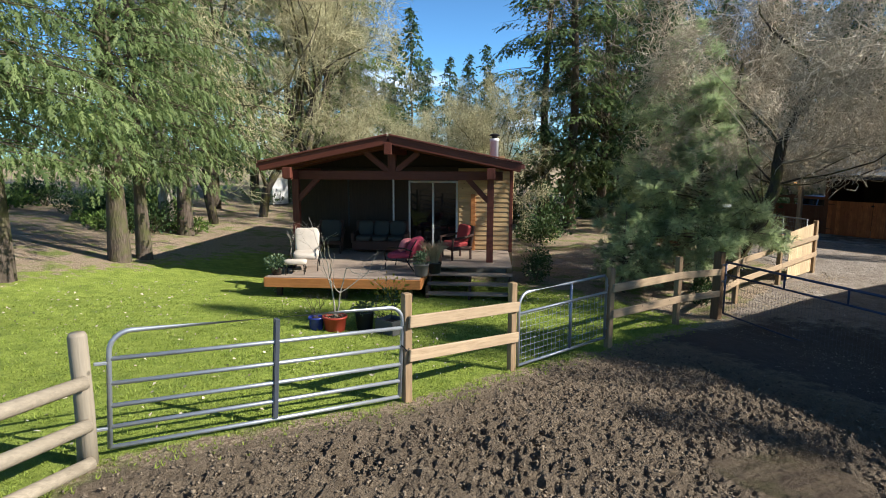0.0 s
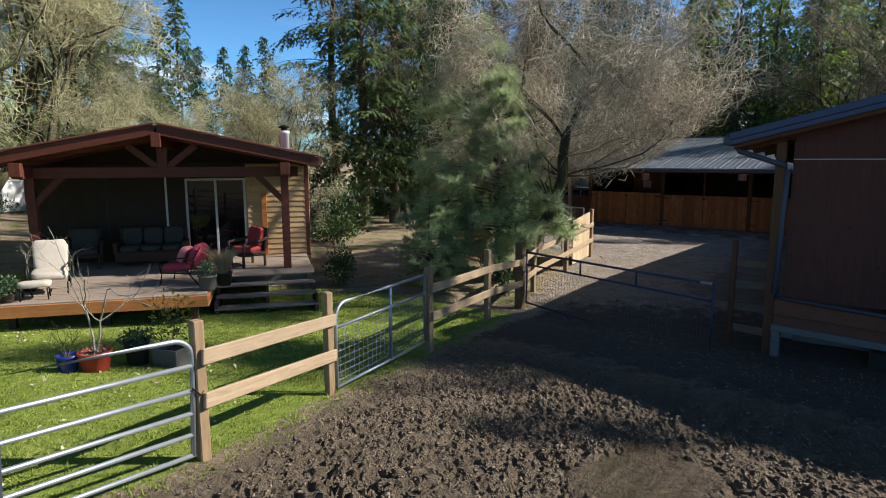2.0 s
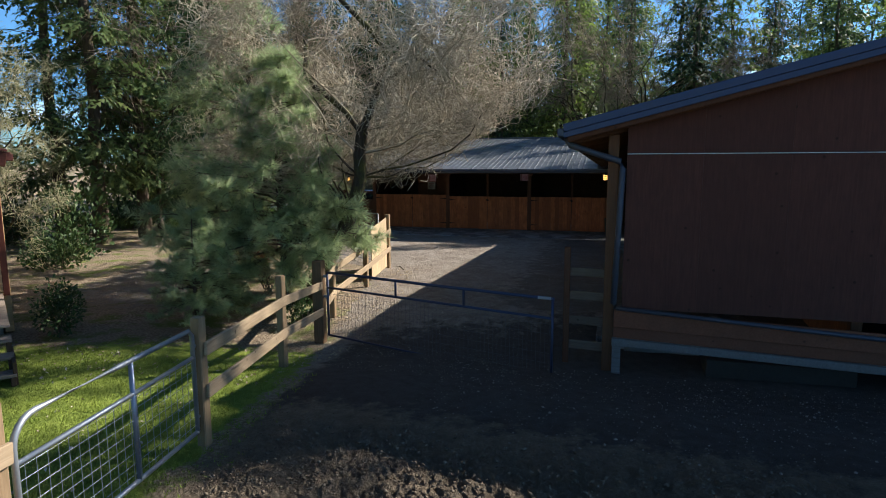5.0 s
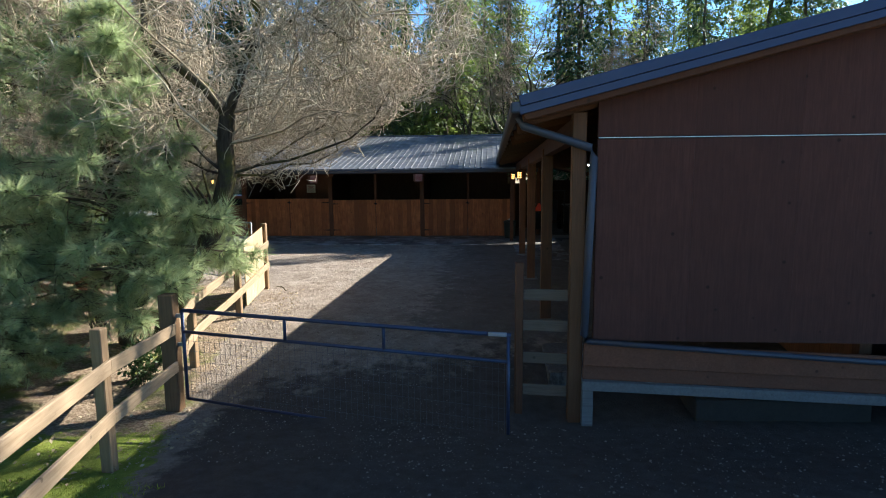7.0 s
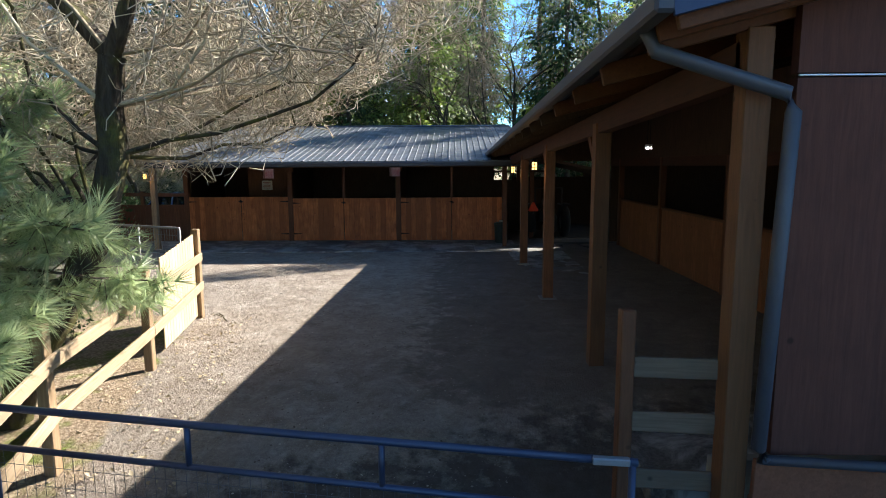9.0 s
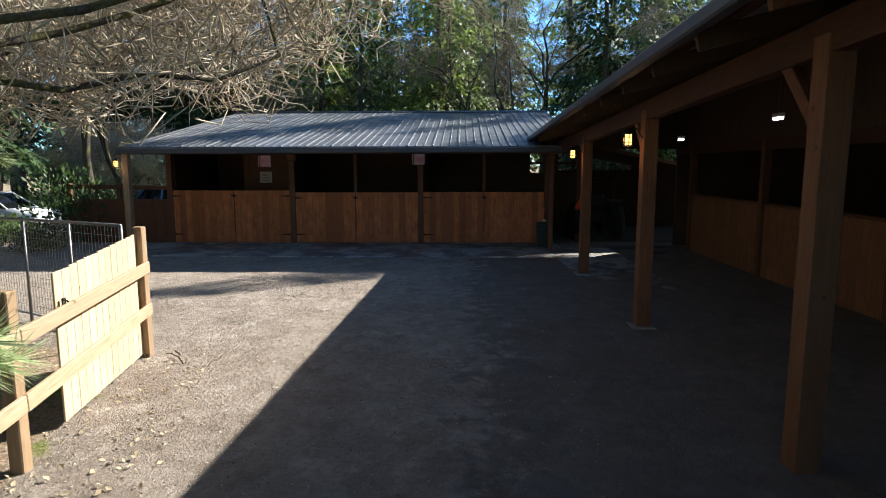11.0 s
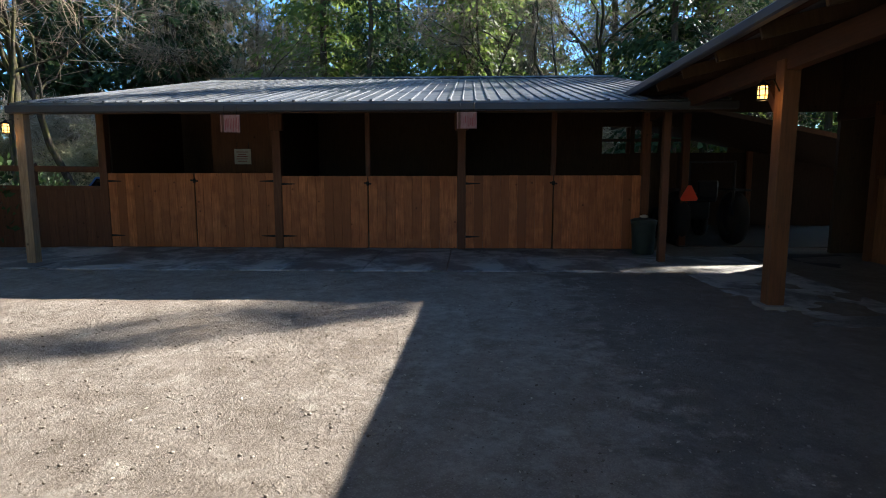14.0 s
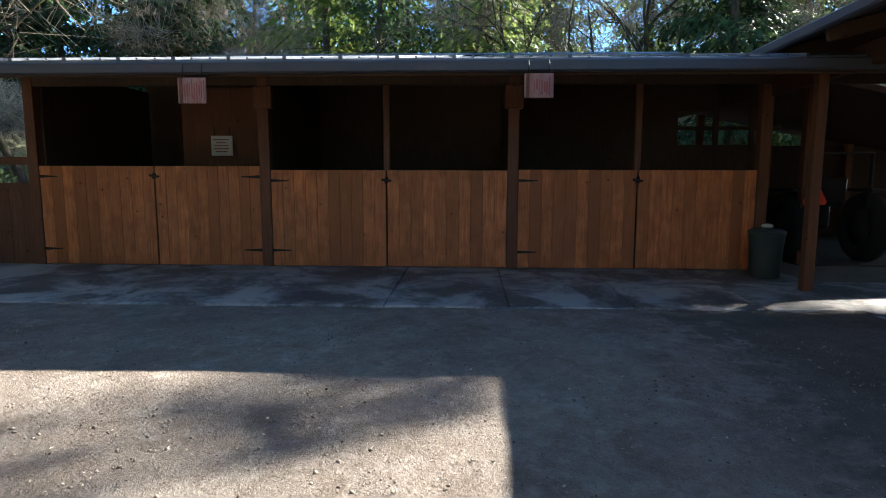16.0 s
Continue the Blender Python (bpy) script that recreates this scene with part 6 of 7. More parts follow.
def pine(h, low, reach, count, seed, stem, tufts=1.0, shape=(0.75, 1.0, 0.95, 0.85, 0.15), thin=0.0):
    """A long-needled pine: limbs that sag and lift at the tips, side shoots with tufts at their ends, bare inside."""
    rng = np.random.default_rng(seed)
    limbs = [([(0, 0, -0.2), (0.05, 0, h * 0.22), (0.0, 0.1, h * 0.6), (0, 0, h)], [stem * 1.15, stem, stem * 0.6, 0.02])]
    P, X, S = [], [], []
    up = np.array((0, 0, 1.0))
    for i in range(count):
        z = low + (h - low) * ((i + rng.random()) / count) ** 1.4
        k = (z - low) / (h - low + 0.2)
        L = reach * float(np.interp(z, (low, low + 0.5, low + 1.2, low + 2.2, h), shape)) * rng.uniform(0.5, 1.12) + 0.2
        a = rng.uniform(0, 2 * np.pi)
        L *= 1 - thin * max(0.0, math.cos(a + 0.35)) ** 0.6
        d = np.array((math.cos(a), math.sin(a), rng.uniform(0.0, 0.30) + 0.3 * k))
        side = np.array((-math.sin(a), math.cos(a), 0))
        bend = rng.normal(0, 0.18) * L

        def at(q):
            return np.array((0, 0, z)) + d * L * q + side * bend * q * q - up * (0.34 * L * q ** 2 - 0.16 * L * q ** 4)
        limbs.append((np.array([at(q) for q in np.linspace(0, 1, 5)]), np.array((0.024, 0.018, 0.013, 0.009, 0.005)) * (0.5 + L * 0.3)))
        for j in range(int((6 + 8.5 * L) * tufts)):
            q = rng.uniform(0.30, 1.0) ** 0.8
            b = at(q)
            out = unit(d * rng.uniform(0.2, 1.0) + side * rng.normal(0, 0.8) + up * rng.uniform(-0.75, 0.55))
            n = rng.uniform(0.10, 0.42) * (1.2 - q) * min(L, 1.6) + 0.06
            tip = b + out * n
            if n > 0.2:
                limbs.append((np.array((b, b + out * n * 0.55 + up * 0.03, tip)), np.array((0.008, 0.006, 0.004))))
            for m_ in range(3):
                P.append(tip - out * 0.085 * m_)
                X.append(unit(out + rng.normal(0, 0.22, 3)))
                S.append(rng.uniform(0.19, 0.33))
    P, X, S = np.array(P), np.array(X), np.array(S)
    Y = unit(np.cross(X, rng.normal(0, 1, (len(P), 3))))
    V, T = stamp(*needle_template(), P, X, Y, np.cross(X, Y), S)
    BV, BT = rings(limbs, 4, False)
    return tri_mesh("trunk", BV, BT, [M_BARK], smooth=True), tri_mesh("crown", V, T, [M_PINE])


PINE = [pine(5.5, 1.15, 2.8, 112, 5, 0.13, 1.0, (0.85, 1.0, 0.90, 0.50, 0.12), 0.5), pine(8.2, 2.4, 2.3, 105, 6, 0.22, 0.8)]
L_PINE = "long-needled pine with grey-green tufts beside the fence"
for x, y, turn, sc, k in ((15.10, 10.45, 20, 1.0, 0), (17.4, 12.8, 250, 0.95, 1), (12.5, 10.9, 80, 0.42, 0)):
    plant_tree(PINE[k], x, y, L_PINE, turn, sc, "pine tree", "pines by the fence", "pine_tree")


# the wood behind the stable and all round
rng = np.random.default_rng(9)
back = []
for i in range(58):
    for _ in range(20):
        x, y = rng.uniform(47, 74), rng.uniform(-4, 46)
        if 0.0 < y < 6.5 and x < 60:
            continue
        if all((x - a) ** 2 + (y - b) ** 2 > 9 for a, b in back):
            back.append((x, y))
            break
for i, (x, y) in enumerate(back):
    if y > 34:
        continue
    size = rng.random()
    if x > 58 and -4.5 < y < 1.0:  # the thin edge of the wood, where the sky shows between trunks
        continue
    if i % 5 == 4 or (y > 17 and i % 2):
        plant_tree(OAKG[i % 2], x, y, L_OAK, i * 47, 0.9 + 0.35 * size, "tree", "wood behind the stable", "bare_tree")
    else:
        plant_tree(FIR_TALL[2 if y > 17 else i % 2] if i % 3 else FIR_MID[(i // 3) % 3], x, y, L_DFIR, i * 71, 0.75 + 0.25 * size, "fir tree", "wood behind the stable", "fir_tree")
for i, (x, y) in enumerate(((50.0, 27.0), (54.0, 31.5), (52.0, 23.5), (58.5, 28.0), (46.5, 31.0), (60.0, 35.0))):
    plant_tree(FIR_TALL[2], x, y, L_DFIR, i * 83, 0.75, "fir tree", "wood behind the stable", "fir_tree")
for x, y, k, sc in ((35.3, 20.0, 1, 1.15), (36.0, 24.0, 0, 1.2), (24.5, 22.0, 0, 0.9), (28.5, 25.0, 1, 1.0), (33.0, 22.5, 0, 1.0), (37.5, 19.5, 1, 1.05), (38.5, 26.0, 0, 1.0)):
    plant_tree(OAKG[k], x, y, L_OAK, x * 31, sc, "tree", "wood behind the stable", "bare_tree")
for i, (x, y, sc) in enumerate(((46.0, -3.5, 0.75), (53.0, -7.5, 0.65), (51.5, -10.0, 0.58), (47.0, -9.5, 0.72), (58.0, -10.5, 0.62), (63.5, -9.0, 0.62), (27.0, -14.5, 0.95), (24.3, -16.0, 0.72), (45.2, -12.8, 0.85), (46.6, -15.4, 0.82), (48.0, -16.5, 0.60), (29.5, -17.5, 1.0), (32.0, -15.0, 1.0), (34.5, -19.0, 0.85), (65.0, 5.0, 0.9), (66.5, -3.3, 0.70), (57.0, -4.6, 0.52), (70.0, 2.5, 0.95), (70.0, 4.5, 0.85), (62, -14, 0.8), (64, -19, 0.8), (74, -14, 0.85), (58, -17, 0.72), (68, -24, 0.85), (73, -17, 0.9), (60, -24, 0.75), (55, -14, 0.62))):
    plant_tree(FIR_TALL[2 if i % 2 else 1], x, y, L_DFIR, i * 67, sc, "fir tree", "wood behind the stable", "fir_tree")
for x, y, sc, turn in ((43.2, -1.2, 0.72, 40), (48.5, -6.2, 0.62, 190)):
    plant_tree(FIR_TALL[2], x, y, "broad dark fir close behind the stable roof", turn, sc, "fir tree", "wood behind the stable", "fir_tree")
for x, y, k, sc in ((41.5, -4.5, 0, 0.72), (45.0, 1.5, 0, 1.2), (46.0, 5.5, 1, 1.1), (44.8, -2.0, 1, 1.1)):
    plant_tree(OAKG[k], x, y, L_OAK, x * 31, sc, "tree", "wood behind the stable", "bare_tree")
for x, y, sc in ((19.0, 15.2, 0.5), (24.0, 19.2, 0.62)):
    plant_tree(FIR_MID[0], x, y, "young dark fir beside the drive", x * 17, sc, "fir tree", "firs by the drive", "fir_tree")
for x, y, sc in ((44.0, -9.0, 0.44),):
    plant_tree(FIR_MID[0], x, y, "young dark fir behind the shed", x * 17, sc, "fir tree", "wood behind the stable", "fir_tree")
for i in range(32):
    b = -104 + 104 * i / 31 + rng.uniform(-1, 1)
    d = rng.uniform(74, 96)
    if b > -62 or (b < -86 and i % 2) or -100 < b < -91:
        continue
    plant_tree(FIR_FAR[i % 2], *spot(b, d), "far fir tree in the wood", i * 53, rng.uniform(0.7, 0.95), "fir tree", "far firs", "fir_tree")

# ---- pots and plants by the deck ----
def leaves(n, r, size, seed, flat=0.6, up=0.3):
    """A loose ball of small leaves."""
    g = np.random.default_rng(seed)
    P = unit(g.normal(0, 1, (n, 3))) * (g.random((n, 1)) ** 0.5) * np.array((r, r, r * flat))
    X = unit(P + g.normal(0, 0.5 * r, (n, 3)) + np.array((0, 0, up * r)))
    Y = unit(np.cross(X, g.normal(0, 1, (n, 3))))
    return stamp(*leaf_template(), P, X, Y, np.cross(X, Y), g.uniform(0.6, 1.3, n) * size)


def pot(m, name, label, mat, r, h, category="planter"):
    t = thing(name, m, label, category)
    lathe("body", [(r * 0.78, 0.0), (r * 0.82, 0.01), (r * 0.98, h * 0.86), (r * 1.05, h * 0.88), (r * 1.05, h), (r * 0.92, h), (r * 0.90, h * 0.9)], mat, t, "", 22)
    lathe("soil", [(r * 0.90, h * 0.84), (r * 0.5, h * 0.92), (0.01, h * 0.93)], M_TERRA, t, "", 16)
    return t


def grounded(x, y, turn=0.0):
    return pose(x, y, gz(x, y), 0, 0, turn)


def bare_shrub(t, base, h, n, seed, mat, spread=0.5, r=0.012, stems=2):
    """Bare forking stems in a pot."""
    g = np.random.default_rng(seed)
    ps = []

    def grow(p, d, L, r_, depth):
        pts = [np.array(p, dtype=float)]
        v = np.array(d, dtype=float)
        for i in range(4):
            v = unit(v + g.normal(0, 0.16, 3) + np.array((0, 0, 0.04)))
            pts.append(pts[-1] + v * L / 4)
        ps.append((np.array(pts), np.linspace(r_, r_ * 0.5, 5)))
        if depth < n:
            for _ in range(2 if depth else 3):
                k = int(g.integers(2, 5))
                grow(pts[k], unit(v + g.normal(0, spread, 3) + np.array((0, 0, 0.15))), L * g.uniform(0.5, 0.8), r_ * 0.55, depth + 1)
    for s in range(stems):
        grow(base, unit(np.array((g.normal(0, 0.15), g.normal(0, 0.15), 1))), h * 0.5, r, 0)
    V, T = rings(ps, 5, False)
    part("branchwork", tri_mesh("branchwork", V, T, [mat], smooth=True), mat, t)


t = pot(grounded(3.88, 9.85), "plant_tub", "red plastic tub with a small bare maple", M_REDPOT, 0.21, 0.27)
bare_shrub(t, (0, 0, 0.2), 2.1, 3, 7, M_BARKPALE, 0.36, 0.018)
V, T = leaves(60, 0.18, 0.05, 3, 0.25)
part("dry_leaves", tri_mesh("dry_leaves", V + np.array((0, 0, 0.27)), T, [M_STRAW]), None, t)
t = pot(grounded(3.60, 10.02), "plant_pot", "cobalt blue glazed pot with dry stems", M_BLUEPOT, 0.14, 0.23)
bare_shrub(t, (0, 0, 0.18), 0.55, 2, 8, M_BARK, 0.4, 0.008, 4)
t = pot(grounded(4.42, 9.78), "plant_pot", "dark pot with grey foliage", M_DARK, 0.17, 0.36)
V, T = leaves(260, 0.22, 0.06, 5, 0.5)
part("foliage", tri_mesh("foliage", V + np.array((0, 0, 0.40)), T, [M_HERB]), None, t)
t = thing("planter_box", grounded(4.78, 9.42, 20), "grey square planter box on the lawn", "planter")
for s in (-1, 1):
    box("side", (s * 0.19, 0, 0.13), (0.035, 0.42, 0.26), M_GREYPOT, t)
    box("side", (0, s * 0.19, 0.13), (0.345, 0.035, 0.26), M_GREYPOT, t)
box("soil", (0, 0, 0.10), (0.34, 0.34, 0.20), M_TERRA, t)
t = thing("stone_pile", grounded(4.98, 9.62, 0), "grey stones beside the planter box", "stones")
for k in range(4):
    bm = bmesh.new()
    bmesh.ops.create_icosphere(bm, subdivisions=2, radius=0.09)
    for v in bm.verts:
        v.co *= 1 + 0.25 * noise.noise(v.co * 9 + Vector((k, 0, 0)))
        v.co.z *= 0.65
    part("stone", bm, M_STONE, t, m=pose(0.14 * (k % 2), 0.13 * (k // 2), 0.05))
# yellow-leaved shrub against the deck
for x, y, n_, seed in ((5.0, 9.95, 70, 22),):
    t = thing("garden_shrub", grounded(x, y), "sparse shrub with a few yellow leaves before the deck", "shrub", "yellow shrubs")
    bare_shrub(t, (0, 0, -0.05), 0.95, 3, seed, M_BARK, 0.5, 0.010, 3)
    V, T = leaves(int(n_ * 2.2), 0.36, 0.07, seed, 1.1)
    part("yellow_leaves", tri_mesh("yellow_leaves", V + np.array((0, 0, 0.62)), T, [M_YELLOW]), None, t)
    V, T = leaves(150, 0.30, 0.06, seed + 5, 1.0)
    part("green_leaves", tri_mesh("green_leaves", V + np.array((0, 0, 0.40)), T, [M_HERB]), None, t)


def deck_pot(x, y, label, mat, r, h, leaf, n, size, flat, rr):
    t = pot(local(x, y, 0.0), "plant_pot", label, mat, r, h)
    V, T = leaves(n, rr, size, int(abs(x * 100)), flat)
    part("foliage", tri_mesh("foliage", V + np.array((0, 0, h + rr * flat * 0.6)), T, [leaf]), None, t)


deck_pot(-2.33, -2.15, "pot of trailing grey-green herbs on the deck edge", M_TERRA, 0.13, 0.16, M_HERB, 420, 0.06, 0.7, 0.27)
deck_pot(0.95, -2.0, "dark pot of grey-green leaves at the deck corner", M_GREYPOT, 0.17, 0.28, M_HERB, 220, 0.06, 1.1, 0.17)


t = pot(local(-2.28, -1.25, 0.0), "plant_pot", "small dark pot with bare twigs beside the cream chair", M_DARK, 0.12, 0.22)
bare_shrub(t, (0, 0, 0.15), 1.1, 3, 17, M_BARKPALE, 0.55, 0.010, 2)


def grass_clump(m, label, mat, n, h, seed):
    t = thing("ornamental_grass", m, label, "grass")
    g = np.random.default_rng(seed)
    ps = []
    for i in range(n):
        a, lean = g.uniform(0, 2 * np.pi), g.uniform(0.1, 0.9)
        d = np.array((math.cos(a), math.sin(a), 0)) * lean
        L = h * g.uniform(0.7, 1.1)
        ps.append((np.array([d * 0.08, d * 0.35 * L + np.array((0, 0, 0.55 * L)), d * 0.85 * L + np.array((0, 0, 0.8 * L))]), np.array((0.006, 0.005, 0.001))))
    V, T = rings(ps, 3, False)
    part("blades", tri_mesh("blades", V, T, [mat]), None, t)


pot(local(1.22, -1.55, -0.02), "plant_pot", "dark pot under a clump of straw grass", M_DARK, 0.16, 0.26)
grass_clump(local(1.22, -1.55, 0.20), "straw-coloured ornamental grass in a pot", M_STRAW, 260, 0.62, 4)
# shrubs at the house corner, below the pines and along the wood's edge
for k, (x, y, r, sd) in enumerate(((10.9, 12.6, 0.42, 1), (11.4, 13.0, 0.34, 2), (17.6, 10.9, 0.42, 3), (13.6, 9.3, 0.28, 4))):
    t = thing("shrub", grounded(x, y), "dark green leafy shrub", "shrub", "shrubs by the house")
    bare_shrub(t, (0, 0, -0.05), r * 2.2, 2, sd, M_BARK, 0.5, 0.010, 3)
    V, T = leaves(700, r, 0.07, sd + 50, 1.3)
    part("foliage", tri_mesh("foliage", V + np.array((0, 0, r * 1.35)), T, [M_SHRUB]), None, t)

# undergrowth on the slope, behind the house and at the foot of the wood
def undergrowth(seed, r, flat, mat, n, size):
    """Bare stems under a loose heap of leaves; two meshes to share."""
    g = np.random.default_rng(seed)
    ps = []
    for k in range(9):
        a, l = g.uniform(0, 2 * np.pi), g.uniform(0.3, 0.8) * r
        ps.append((np.array(((0, 0, -0.1), (math.cos(a) * l * 0.4, math.sin(a) * l * 0.4, r * flat * 0.6), (math.cos(a) * l, math.sin(a) * l, r * flat * g.uniform(0.9, 1.5)))), np.array((0.012, 0.008, 0.003))))
    V, T = rings(ps, 4, False)
    stems = tri_mesh("stems", V, T, [M_BARK])
    V, T = leaves(n, r, size, seed + 1, flat, 0.8)
    V[:, 2] = np.maximum(V[:, 2] + r * flat * 0.8, 0.01)
    return stems, tri_mesh("foliage", V, T, [mat])


BUSH = [undergrowth(61, 1.0, 0.60, M_SHRUB, 800, 0.12), undergrowth(62, 0.85, 0.40, M_FERN, 650, 0.14), undergrowth(63, 1.2, 1.1, M_SHRUB, 800, 0.17)]
g = np.random.default_rng(33)
PLOTS = [(g.uniform(-11, 8), g.uniform(23, 36), g.integers(0, 2)) for _ in range(24)]
PLOTS += [(g.uniform(-43, -14), g.uniform(33, 38), 2 - 2 * (k % 2)) for k in range(16)]
PLOTS += [(g.uniform(-62, -44), g.uniform(34, 46), 2 - (k % 3)) for k in range(22)]
for k in range(11):
    x, y = g.uniform(42, 50), g.uniform(15, 29)
    PLOTS.append((math.degrees(math.atan2(-x, y)), math.hypot(x, y), 2))
PLOTS += [(g.uniform(-42.5, -38.5), g.uniform(25, 29), k % 3) for k in range(4)]
for b, d, k in PLOTS:
    x, y = spot(b, d)
    t = thing("undergrowth_bush", grounded(x, y, g.uniform(0, 360)) @ Matrix.Scale(g.uniform(0.7, 1.35), 4), "low leafy fern clump under the firs" if k == 1 else "dark leafy bush in the shade of the wood", "bush", "undergrowth of the wood")
    part("stems", BUSH[k][0], None, t)
    part("foliage", BUSH[k][1], None, t)
# bare thickets seen through the openings at both ends of the stable
THICKET = [bare("shrub", 4.6, s, 8, 2400, 0.95, M_BARK, mt, (0, 0), 0.06, 0.05, 0.42, 0.013, curl=0.6, grav=0.06, first=1) for s, mt in ((91, M_CURL), (92, M_TWIG))]
for x, y, k, turn, sc in ((46.6, -0.4, 0, 15, 1.0), (47.4, -2.2, 0, 140, 1.0), (46.9, -4.0, 1, 260, 0.9), (41.6, 22.3, 1, 30, 1.0), (42.6, 24.2, 0, 120, 1.1), (43.6, 26.3, 1, 220, 1.15), (44.2, 23.2, 0, 300, 1.1)):
    plant_tree(THICKET[k], x, y, "leafless tan bramble thicket behind the stable", turn, sc, "shrub", "bare thickets", "bare_shrub")
# white box behind the house
wb = thing("utility_box", grounded(*spot(-16.9, 36.0), 20) @ Matrix.Scale(1.2, 4), "white painted utility box among bare stems", "box")
box("body", (0, 0, 0.62), (0.90, 0.55, 1.16), M_WHITE, wb, bev=0.02)
box("lid", (0, 0, 1.22), (0.96, 0.60, 0.05), M_WHITE, wb, bev=0.015)
box("foot", (0, 0, 0.02), (0.80, 0.45, 0.10), M_STONE, wb)

# ---- clutter behind the yard fence ----
def ring_pts(r, n=20, z=0.0, wob=0.0, ph=0.0):
    return [((r + wob * math.sin(3 * k + ph)) * math.cos(2 * math.pi * k / n), (r + wob * math.cos(2 * k + ph)) * math.sin(2 * math.pi * k / n), z + wob * math.sin(5 * k + ph)) for k in range(n + 1)]


coil = thing("wire_coil", grounded(15.5, 11.25) @ pose(0, 0, 0.42, 78, 12, 20), "tangled coil of dark wire leaning under the pine", "wire coil")
for k in range(9):
    tube("loop", ring_pts(0.40 - 0.022 * (k % 4), 22, 0.018 * (k - 4), 0.016, k * 1.7), 0.009, M_IRON, coil, "", 5)
grill = thing("kettle_grill", grounded(15.9, 10.75), "dark kettle grill with a dull steel lid on three legs", "grill")
lathe("bowl", [(0.06, 0.42), (0.20, 0.47), (0.27, 0.60), (0.275, 0.64)], M_DARK, grill, "", 18)
lathe("lid", [(0.28, 0.645), (0.265, 0.72), (0.18, 0.81), (0.03, 0.84)], M_GALV, grill, "dull steel lid", 18)
for k in range(3):
    a = 2.1 * k + 0.4
    tube("leg", [(0.14 * math.cos(a), 0.14 * math.sin(a), 0.46), (0.27 * math.cos(a), 0.27 * math.sin(a), -0.02)], 0.012, M_IRON, grill, "", 6)
rack = thing("board_screen", grounded(17.3, 13.2) @ pose(0, 0, 0, 0, 0, 68), "low screen of weathered red boards under the trees", "fence")
for k in range(4):
    box("board", (0, 0, 0.16 + 0.27 * k), (2.6, 0.03, 0.20), M_SKIRT, rack)
for x in (-1.2, 0.0, 1.2):
    box("post", (x, 0.05, 0.52), (0.10, 0.08, 1.15), M_POST, rack)
# wire pen behind the board panel
pen = thing("wire_pen", None, "pipe-framed wire pen panel behind the board panel", "fence")
pa, pb = (20.3, 10.25), (22.6, 14.6)
za, zb = gz(*pa), gz(*pb)
tube("top_pipe", [(*pa, 0.77), (*pb, 0.72)], 0.022, M_WIRE, pen)
tube("bottom_pipe", [(*pa, za + 0.12), (*pb, zb + 0.12)], 0.018, M_GALV, pen)
for k in (0.0, 0.25, 0.5, 0.75, 1.0):
    px_, py_ = pa[0] + (pb[0] - pa[0]) * k, pa[1] + (pb[1] - pa[1]) * k
    tube("upright", [(px_, py_, gz(px_, py_) - 0.05), (px_, py_, 0.77 - 0.05 * k)], 0.022, M_WIRE, pen)
ps = []
for k in np.linspace(0.01, 0.99, 62):
    px_, py_ = pa[0] + (pb[0] - pa[0]) * k, pa[1] + (pb[1] - pa[1]) * k
    ps.append(([(px_, py_, za + 0.12), (px_, py_, 0.76 - 0.05 * k)], 0.003))
for z in np.arange(za + 0.25, 0.72, 0.15):
    ps.append(([(*pa, z), (*pb, z)], 0.003))
V, T = rings(ps, 4, False)
part("wire_mesh", tri_mesh("wire_mesh", V, T, [M_WIRE]), M_WIRE, pen, "welded wire mesh")


